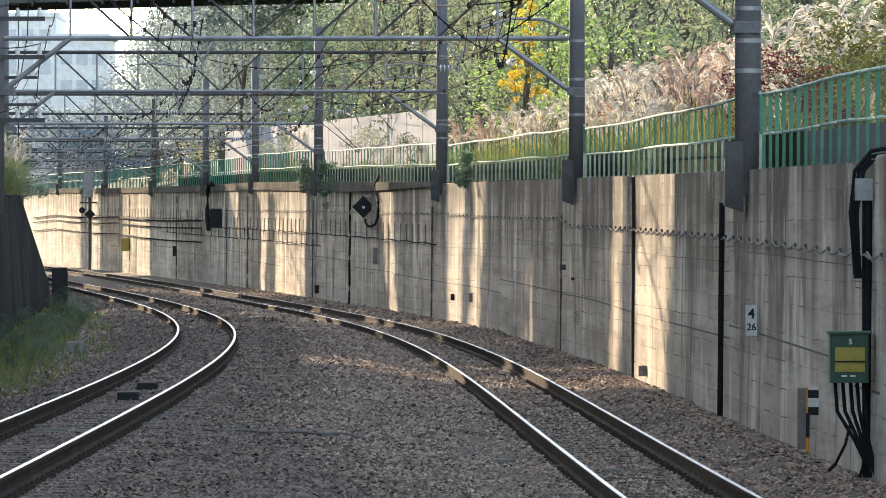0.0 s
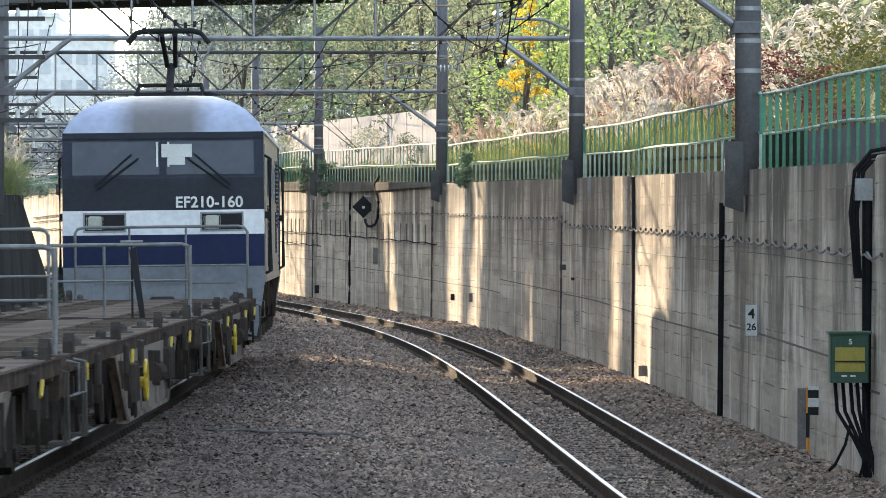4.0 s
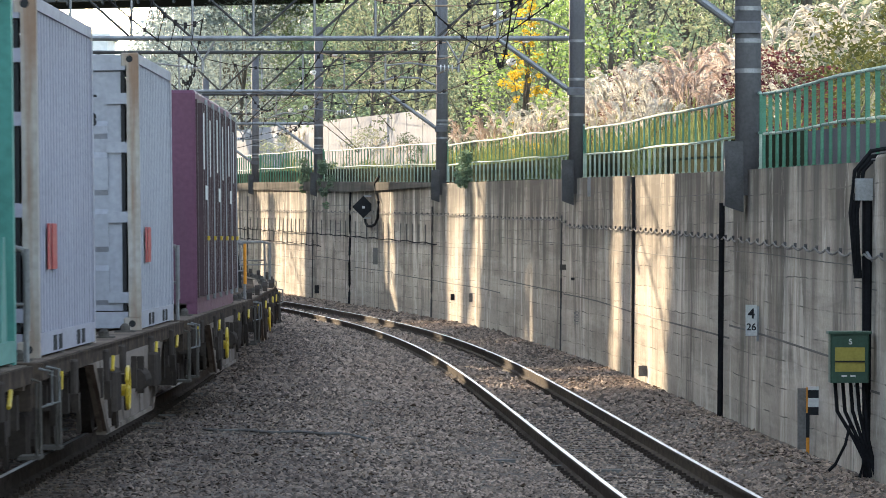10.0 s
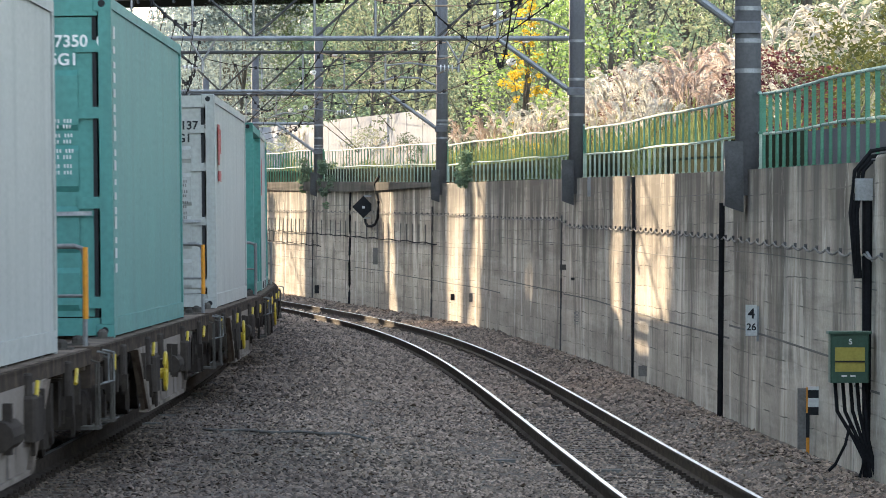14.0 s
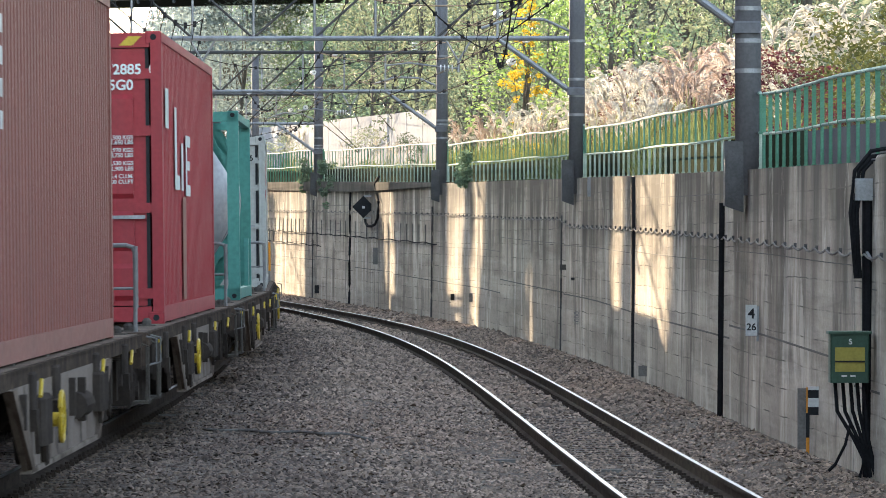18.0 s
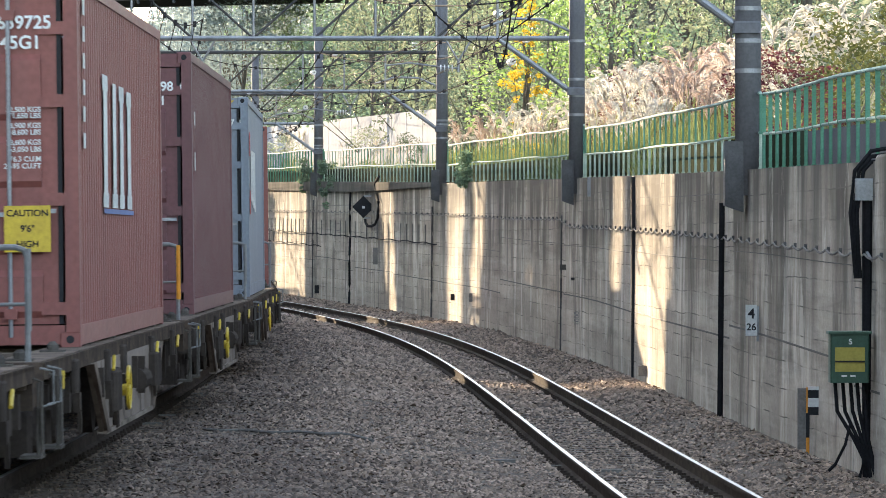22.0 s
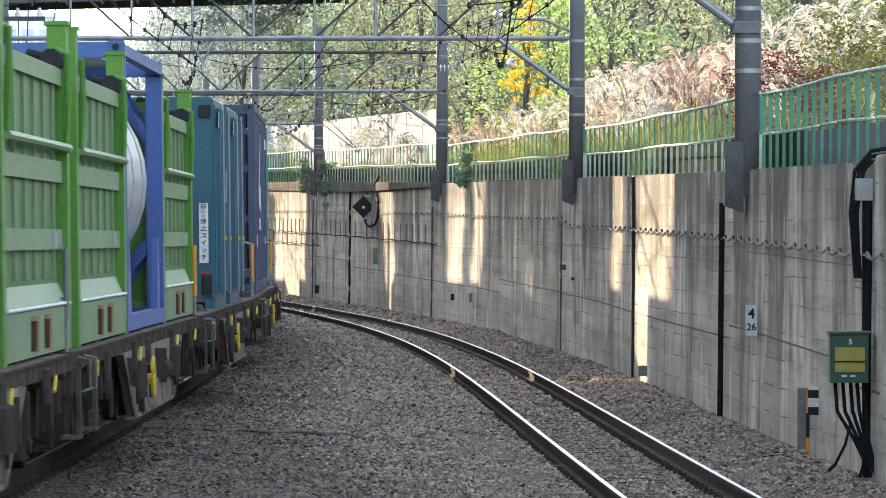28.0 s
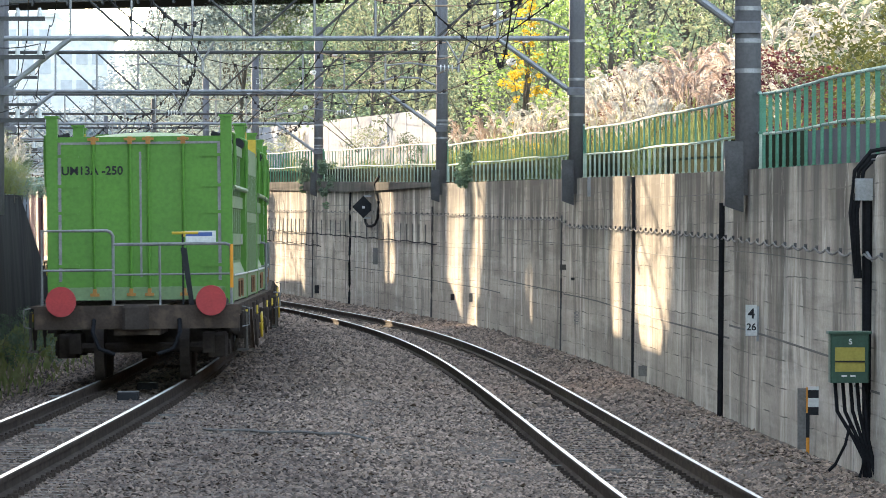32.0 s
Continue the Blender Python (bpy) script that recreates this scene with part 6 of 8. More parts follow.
    for yy in np.linspace(-h + 0.1, h - 0.1, 11):
        part("cross_member", S().box(-1.28, 1.28, yy - 0.11, yy + 0.11, 0.84, 0.995), DECK_TOP, w)
    dk = S()
    for sx in (-1, 1):
        dk.box(sx * 1.12 - 0.17, sx * 1.12 + 0.17, -h, h, 0.992, 1.006)
    dk.box(-0.35, 0.35, -h, h, 0.965, 1.002)
    part("deck_plate", dk, DECK_TOP, w)
    for sx in (-1, 1):
        for yy in (-9.3, -6.15, -3.05, 0.0, 3.05, 6.15, 9.3):
            part("lock_pin", S().tube((sx * 1.13, yy, 1.0), (sx * 1.13, yy, 1.06), 0.045, 8).tube((sx * 1.13, yy, 1.06), (sx * 1.13, yy, 1.085), 0.045, 8, 0.02).box(sx * 1.13 - 0.09, sx * 1.13 + 0.09, yy - 0.12, yy + 0.12, 1.0, 1.02), STEP_GREY, w)
    # ends
    for e in (-1, 1):
        part("headstock", S().box(-1.32, 1.32, e * 9.75 - 0.05, e * 9.75 + 0.05, 0.70, 1.0), DECK, w)
        cp = S().box(-0.10, 0.10, min(e * 9.8, e * 10.08), max(e * 9.8, e * 10.08), 0.74, 0.98).cham(-0.17, 0.17, min(e * 10.05, e * 10.2), max(e * 10.05, e * 10.2), 0.70, 1.02, 0.04)
        part("coupler", cp, BOGIE, w, "dark knuckle coupler")
        hose = S()
        for x in (-0.55, 0.55):
            hose.path([(x, e * 9.8, 0.82), (x * 1.02, e * 9.98, 0.66), (x * 0.86, e * 10.03, 0.45), (x * 0.5, e * 10.02, 0.38)], 0.028, 6)
        part("brake_hose", hose, BLACK_RUBBER, w)
        for sx in (-1, 1):
            st = S().path([(sx * 1.34, e * 9.45, 0.92), (sx * 1.40, e * 9.45, 0.9), (sx * 1.40, e * 9.45, 0.42), (sx * 1.40, e * 9.12, 0.42), (sx * 1.40, e * 9.12, 0.9)], 0.012, 6)
            st.box(sx * 1.36 - 0.08, sx * 1.36 + 0.06, min(e * 9.1, e * 9.47), max(e * 9.1, e * 9.47), 0.40, 0.425)
            part("step", st, STEP_GREY, w, "dull grey foot step")
            hd = S().path([(sx * 1.36, e * 9.86, 0.72), (sx * 1.45, e * 9.86, 0.74), (sx * 1.45, e * 9.86, 0.96), (sx * 1.36, e * 9.86, 0.98)], 0.010, 6)
            part("hand_grip", hd, RAILING, w, "pale grey hand grip")
    # railing and hand brake on the tail platform
    y = -9.72
    rl = part("railing", S().path([(1.22, y, 0.95), (1.22, y, 1.72), (1.20, y, 1.77), (1.14, y, 1.79), (-0.30, y, 1.79)], 0.021, 8), RAILING, w, "grey pipe railing")
    part("railing", S().path([(-0.30, y, 0.95), (-0.30, y, 1.90), (-0.33, y, 1.95), (-0.38, y, 1.97), (-1.22, y, 1.97), (-1.22, y, 0.95)], 0.021, 8), RAILING, w, "grey pipe railing")
    part("rail_bar", S().tube((-1.22, y, 1.46), (-0.30, y, 1.46), 0.016, 8), RAILING, rl)
    part("rail_bar", S().tube((-0.30, y, 1.40), (1.22, y, 1.40), 0.013, 8), RAILING, rl)
    part("rail_bar", S().tube((0.30, y, 0.95), (0.30, y, 1.79), 0.016, 8), RAILING, rl)
    part("railing_post", S().tube((1.225, y - 0.004, 1.22), (1.225, y - 0.004, 1.78), 0.023, 8), ORANGE if bright else RAILING, rl, "yellow-orange grip" if bright else "")
    hb = part("hand_brake", S().prism([(0.57, 1.74), (0.65, 1.74), (0.74, 1.0), (0.68, 1.0)], y - 0.03, y + 0.02).tube((0.60, y, 1.0), (0.60, y, 1.92 if tail else 1.8), 0.013, 8), BLACK_PAINT, w)
    part("brake_wheel", S().tube((0.46, y, 1.93) if tail else (0.48, y, 1.82), (0.80, y, 1.93) if tail else (0.72, y, 1.82), 0.018, 8).tube((0.62, y, 1.88 if tail else 1.76), (0.62, y, 1.95 if tail else 1.84), 0.016, 8), YELLOW if tail else RAILING, hb, "hand brake handle")
    # bogies
    for by in (-7.1, 7.1):
        bg = part("bogie", S().box(-0.95, -0.80, by - 1.35, by + 1.35, 0.36, 0.62).box(0.80, 0.95, by - 1.35, by + 1.35, 0.36, 0.62).box(-0.85, 0.85, by - 0.22, by + 0.22, 0.42, 0.74), BOGIE, w)
        for dy in (-0.95, 0.95):
            for sx in (-1, 1):
                x = sx * 0.56
                part("wheel", S().tube((x - 0.065, by + dy, 0.43), (x + 0.065, by + dy, 0.43), 0.43, 24), BOGIE, bg)
                part("axle_box", S().cham(sx * 0.98 - 0.14, sx * 0.98 + 0.14, by + dy - 0.17, by + dy + 0.17, 0.30, 0.62, 0.03).tube((sx * 0.99, by + dy, 0.43), (sx * 1.15, by + dy, 0.43), 0.10, 12), BOGIE, bg)
            part("axle", S().tube((-0.9, by + dy, 0.43), (0.9, by + dy, 0.43), 0.07, 10), BOGIE, bg)
        sp = S()
        for sx in (-1, 1):
            for dy in (-0.25, 0.0, 0.25):
                sp.tube((sx * 1.0, by + dy, 0.36), (sx * 1.0, by + dy, 0.62), 0.075, 10)
        part("spring", sp, BOGIE, bg)
    # brake gear and reservoirs hung below
    part("air_tank", S().tube((-0.55, -2.4, 0.55), (-0.55, -0.6, 0.55), 0.20, 14), BOGIE, w)
    part("air_tank", S().tube((0.6, 0.8, 0.56), (0.6, 2.2, 0.56), 0.18, 14), BOGIE, w)
    gear = S()
    for yy in np.linspace(-9.2, 9.2, 27):
        if abs(yy) < 5.1:
            continue
        d = 0.12 + 0.28 * hash01(yy, 5)
        gear.box(1.16, 1.27, yy - 0.05 - 0.08 * hash01(yy), yy + 0.05 + 0.08 * hash01(yy, 2), 0.82 - d, 0.82)
        gear.box(-1.27, -1.16, yy - 0.05, yy + 0.08, 0.82 - d, 0.82)
    part("brake_rigging", gear, BOGIE, w)["kind"] = "stuff"
    return w


def corrugated(y0, y1, x, z0, z1, depth=0.045, pitch=0.28, flip=1):
    """A sheet with upright trapezoid ribs along y."""
    n = max(4, int(round((y1 - y0) / pitch)))
    st = (y1 - y0) / n
    line = []
    for i in range(n):
        a = y0 + i * st
        line += [(x, a), (x, a + st * 0.30), (x - flip * depth, a + st * 0.42), (x - flip * depth, a + st * 0.80), (x, a + st * 0.92)]
    line.append((x, y1))
    m = len(line)
    return S().add([(px, py, z0) for px, py in line] + [(px, py, z1) for px, py in line], [(i, i + 1, m + i + 1, m + i) for i in range(m - 1)])


def castings(th, L, H, material, W=1.219):
    for sx in (-1, 1):
        for e in (-1, 1):
            for z in (0.0, H - 0.118):
                x0 = sx * W
                c = S().cham(min(x0, x0 - sx * 0.16), max(x0, x0 - sx * 0.16), min(e * L / 2, e * (L / 2 - 0.178)), max(e * L / 2, e * (L / 2 - 0.178)), z, z + 0.118, 0.012)
                o = part("corner_casting", c, material, th)
                part("casting_hole", S().tube((x0 - sx * 0.08, e * (L / 2 + 0.003), z + 0.06), (x0 - sx * 0.08, e * (L / 2 - 0.05), z + 0.06), 0.032, 10), BLACK_PAINT, o)


def iso_box(L, H, side, door, label, ribs=True, post=None, numbers=None, table=None, hatch=False, pockets=False, bar_count=2):
    """A closed freight container; doors on the tail end."""
    th = tagged(empty("freight_container"), label, "container", "freight containers on the train")
    W = 1.219
    post = post or side
    z0, z1 = 0.16, H - 0.09
    for sx in (-1, 1):
        if ribs:
            sh = corrugated(-L / 2 + 0.16, L / 2 - 0.16, sx * (W - 0.012), z0, z1, flip=sx)
        else:
            sh = S().box(sx * (W - 0.03) - 0.012, sx * (W - 0.03) + 0.012, -L / 2 + 0.1, L / 2 - 0.1, z0, z1)
        part("side_panel", sh, side, th)
        bot = S().box(min(sx * W, sx * (W - 0.06)), max(sx * W, sx * (W - 0.06)), -L / 2 + 0.12, L / 2 - 0.12, 0.015, 0.17)
        br = part("bottom_rail", bot, side, th)
        if pockets:
            pk = S()
            for yy in (-0.25 * L, -0.16 * L, 0.16 * L, 0.25 * L):
                pk.box(sx * W - 0.004, sx * W + 0.004, yy - 0.16, yy + 0.16, 0.03, 0.14)
            part("fork_pocket", pk, BLACK_PAINT, br)
        part("top_rail", S().box(min(sx * W, sx * (W - 0.06)), max(sx * W, sx * (W - 0.06)), -L / 2 + 0.12, L / 2 - 0.12, H - 0.10, H - 0.01), side, th)
        for e in (-1, 1):
            ps = S().box(min(sx * W, sx * (W - 0.11)), max(sx * W, sx * (W - 0.11)), min(e * L / 2, e * (L / 2 - 0.15)), max(e * L / 2, e * (L / 2 - 0.15)), 0.118, H - 0.118)
            part("corner_post", ps, post if e < 0 else side, th)
    part("roof", S().box(-W + 0.03, W - 0.03, -L / 2 + 0.05, L / 2 - 0.05, H - 0.05, H - 0.025), side, th)
    part("front_panel", S().box(-W + 0.05, W - 0.05, L / 2 - 0.06, L / 2 - 0.02, 0.12, H - 0.06), side, th)
    part("floor_frame", S().box(-W + 0.06, W - 0.06, -L / 2 + 0.1, L / 2 - 0.1, 0.05, 0.16), BOGIE, th)
    yr = -L / 2 + 0.04
    part("header", S().box(-W + 0.12, W - 0.12, yr - 0.03, yr + 0.1, H - 0.16, H - 0.015), door, th)
    part("door_sill", S().box(-W + 0.12, W - 0.12, yr - 0.03, yr + 0.1, 0.02, 0.17), door, th)
    if hatch:
        hz = S()
        for i in range(7):
            x = -1.0 + i * 0.3
            hz.prism([(x, H - 0.14), (x + 0.13, H - 0.14), (x + 0.22, H - 0.05), (x + 0.09, H - 0.05)], yr - 0.036, yr - 0.031)
        part("hazard_stripe", hz, YELLOW, th, "yellow hazard stripes on the header")
    for sx in (-1, 1):
        xa, xb = (0.01, W - 0.13) if sx > 0 else (-W + 0.13, -0.01)
        d = part("door", S().box(xa, xb, yr, yr + 0.05, 0.18, H - 0.17), door, th)
        for k, (a, b) in enumerate(((0.23, 0.60), (0.72, 1.12), (1.24, 1.64), (1.76, H - 0.62))):
            if b - a > 0.1:
                part("door_swage", S().prism([(yr + 0.001, a), (yr - 0.032, a + 0.05), (yr - 0.032, b - 0.05), (yr + 0.001, b)], xa + 0.14, xb - 0.16, "x"), door, d)
        part("door_gasket", S().box(xb - 0.035 if sx > 0 else xa, xb if sx > 0 else xa + 0.035, yr - 0.012, yr, 0.18, H - 0.17), BLACK_PAINT, d, "black door seal")
        xo = sx * (W - 0.10)
        for z in (0.30, 0.62 * H * 0.5 + 0.25, 0.66 * H, H - 0.42):
            part("hinge", S().box(min(xo, xo - sx * 0.20), max(xo, xo - sx * 0.20), yr - 0.035, yr - 0.008, z - 0.05, z + 0.05), door, d)
        for bx in (0.30, 0.78)[:bar_count]:
            x = sx * (0.12 + bx * 0.72)
            rod = part("locking_bar", S().tube((x, yr - 0.05, 0.08), (x, yr - 0.05, H - 0.07), 0.017, 8), STEEL if door is not P_RED else door, d)
            for za, zb in ((0.22, 0.30), (1.0, 1.06), (H - 0.36, H - 0.28)):
                part("bar_bracket", S().box(x - 0.05, x + 0.05, yr - 0.07, yr, za, zb), door, rod)
            part("handle", S().box(min(x, x + sx * 0.36), max(x, x + sx * 0.36), yr - 0.075, yr - 0.055, 1.0 + 0.05 * bx, 1.035 + 0.05 * bx), STEEL, rod)
    ink = BLACK_PAINT if numbers and numbers[1] == "dark" else WHITE_PAINT
    if numbers:
        y = yr - 0.036
        body, _, code = numbers
        digits, check = body.rsplit(" ", 1) if " " in body else (body, "")
        o = part("serial_number", lettering(digits, 0.142, ink, "RIGHT"), ink, th)
        o.location = (1.02, y, H - 0.38)
        if check:
            o = part("check_digit", lettering(check, 0.142, ink), ink, th)
            o.location = (1.13, y, H - 0.38)
            part("digit_frame", S().box(1.083, 1.089, y - 0.003, y, H - 0.45, H - 0.31).box(1.171, 1.177, y - 0.003, y, H - 0.45, H - 0.31).box(1.083, 1.177, y - 0.003, y, H - 0.456, H - 0.45).box(1.083, 1.177, y - 0.003, y, H - 0.31, H - 0.304), ink, o)
        o = part("size_code", lettering(code, 0.142, ink, "LEFT"), ink, th)
        o.location = (0.62, y, H - 0.535)
        t = S()
        rows = (1.052, 1.10, 1.176, 1.228, 1.306, 1.36, 1.436, 1.49)
        if table:
            for dz, line in zip(rows, table):
                o = part("data_line", lettering(line, 0.056, SIGN_WHITE, "RIGHT"), SIGN_WHITE, th)
                o.location = (0.93, y, H - dz)
        elif code:
            for i, dz in enumerate(rows):
                a = 0.60 + 0.05 * hash01(i, L, 8)
                while a < 0.875:
                    if not 0.775 < a < 0.80:
                        t.box(a, a + 0.013, y - 0.003, y, H - dz - 0.016, H - dz + 0.016)
                    a += 0.026
            part("data_table", t, CABLE_GREY if ink is BLACK_PAINT else SIGN_WHITE, th, "rows of small print on the door")["kind"] = "stuff"
    castings(th, L, H, post)
    return th


def plate(x, y0, y1, z0, z1):
    return S().box(x, x + 0.005, y0, y1, z0, z1)


def tank_container(frame_paint, label, shade=None, L=6.058, H=2.591):
    th = tagged(empty("tank_container"), label, "tank container", "freight containers on the train")
    W = 1.219
    r = 1.10
    zc = H - 0.10 - r
    for e in (-1, 1):
        y0, y1 = sorted((e * L / 2, e * (L / 2 - 0.15)))
        for sx in (-1, 1):
            x0, x1_ = sorted((sx * W, sx * (W - 0.16)))
            part("corner_post", S().box(x0, x1_, y0, y1, 0.118, H - 0.118), frame_paint, th)
            part("end_brace", S().prism([(sx * (W - 0.1), 1.0), (sx * (W - 0.1), 0.75), (sx * 0.55, 0.15), (sx * 0.75, 0.15)], y0 + 0.03, y1 - 0.03), frame_paint, th)
            part("end_brace", S().prism([(sx * (W - 0.1), 1.65), (sx * (W - 0.1), 1.90), (sx * 0.6, H - 0.12), (sx * 0.78, H - 0.12)], y0 + 0.03, y1 - 0.03), frame_paint, th)
        part("end_beam", S().box(-W, W, y0, y1, H - 0.15, H - 0.01), frame_paint, th)
        part("end_beam", S().box(-W, W, y0, y1, 0.01, 0.16), frame_paint, th)
    for sx in (-1, 1):
        x0, x1_ = sorted((sx * W, sx * (W - 0.10)))
        part("top_rail", S().box(x0, x1_, -L / 2 + 0.1, L / 2 - 0.1, H - 0.13, H - 0.03), frame_paint, th)
        part("bottom_rail", S().box(x0, x1_, -L / 2 + 0.1, L / 2 - 0.1, 0.02, 0.16), frame_paint, th)
        for e in (-1, 1):
            part("saddle_leg", S().prism([(e * (L / 2 - 0.5), 0.15), (e * (L / 2 - 1.0), 0.15), (e * (L / 2 - 0.75), 0.85), (e * (L / 2 - 0.6), 0.85)], x0 + 0.02, x1_ - 0.02, "x"), frame_paint, th)
    rings = []
    n = 32
    for t, rr in ((-0.985, 0.25), (-0.96, 0.55), (-0.91, 0.80), (-0.85, 0.95), (-0.80, 1.0), (0.80, 1.0), (0.85, 0.95), (0.91, 0.80), (0.96, 0.55), (0.985, 0.25)):
        rings.append([(r * rr * math.cos(2 * math.pi * i / n), t * (L / 2 - 0.2), zc + r * rr * math.sin(2 * math.pi * i / n)) for i in range(n)])
    vessel = part("vessel", S().loft(rings), TANK, th, "dull silver tank barrel", True)
    for yy in (-1.6, 0.0, 1.6):
        ring = [[((r + d) * math.cos(2 * math.pi * i / n), yy + o, zc + (r + d) * math.sin(2 * math.pi * i / n)) for i in range(n)] for o, d in ((-0.04, 0.0), (-0.035, 0.012), (0.035, 0.012), (0.04, 0.0))]
        part("hoop", S().loft(ring), STEEL, vessel)
    part("manhole", S().tube((0, 0.2, zc + r - 0.05), (0, 0.2, H - 0.03), 0.25, 18), TANK, th)
    part("walkway", S().box(0.4, 0.8, -L / 2 + 0.2, L / 2 - 0.2, H - 0.05, H - 0.02), STEEL, th)
    part("valve_pipe", S().tube((0.0, -L / 2 + 0.35, 0.30), (0.0, -L / 2 + 0.10, 0.30), 0.10, 12).tube((0.3, -L / 2 + 0.18, 0.2), (0.3, -L / 2 + 0.18, 0.9), 0.05, 10), DARK_STEEL, th)
    lad = S()
    for x in (-0.75, -0.40):
        lad.tube((x, -L / 2 + 0.02, 0.15), (x, -L / 2 + 0.02, H - 0.1), 0.018, 6)
    for z in np.linspace(0.4, H - 0.4, 7):
        lad.tube((-0.75, -L / 2 + 0.02, z), (-0.40, -L / 2 + 0.02, z), 0.014, 6)
    part("ladder", lad, STEEL, th)
    castings(th, L, H, frame_paint)
    return th


def rail_box_12(label, side, end, H=2.5, L=3.7):
    """A twelve-foot domestic container with ribbed double doors on its long side."""
    th = tagged(empty("freight_container"), label, "container", "freight containers on the train")
    W = 1.225
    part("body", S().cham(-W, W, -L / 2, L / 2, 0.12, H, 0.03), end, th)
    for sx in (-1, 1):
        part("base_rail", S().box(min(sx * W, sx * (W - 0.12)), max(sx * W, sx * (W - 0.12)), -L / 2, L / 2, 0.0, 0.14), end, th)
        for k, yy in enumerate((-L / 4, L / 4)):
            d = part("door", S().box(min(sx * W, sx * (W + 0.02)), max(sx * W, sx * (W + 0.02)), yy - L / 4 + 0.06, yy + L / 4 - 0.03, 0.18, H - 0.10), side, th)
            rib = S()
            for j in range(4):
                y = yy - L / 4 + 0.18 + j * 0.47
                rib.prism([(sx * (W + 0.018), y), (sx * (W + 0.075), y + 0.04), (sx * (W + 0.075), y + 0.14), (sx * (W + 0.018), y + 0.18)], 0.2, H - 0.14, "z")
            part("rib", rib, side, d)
            rod = part("locking_bar", S().tube((sx * (W + 0.07), yy + 0.3, 0.14), (sx * (W + 0.07), yy + 0.3, H - 0.08), 0.018, 6), STEEL, d)
            part("latch", S().box(sx * (W + 0.08) - 0.02, sx * (W + 0.08) + 0.02, yy + 0.24, yy + 0.38, 0.82, 0.87), YELLOW, rod, "yellow latch")
    e = S()
    for x in np.linspace(-0.9, 0.72, 7):
        e.prism([(x - 0.10, -L / 2 - 0.0), (x - 0.06, -L / 2 - 0.02), (x + 0.06, -L / 2 - 0.02), (x + 0.10, -L / 2)], 0.25, H - 0.15, "z")
    part("end_ribs", e, end, th)
    return th


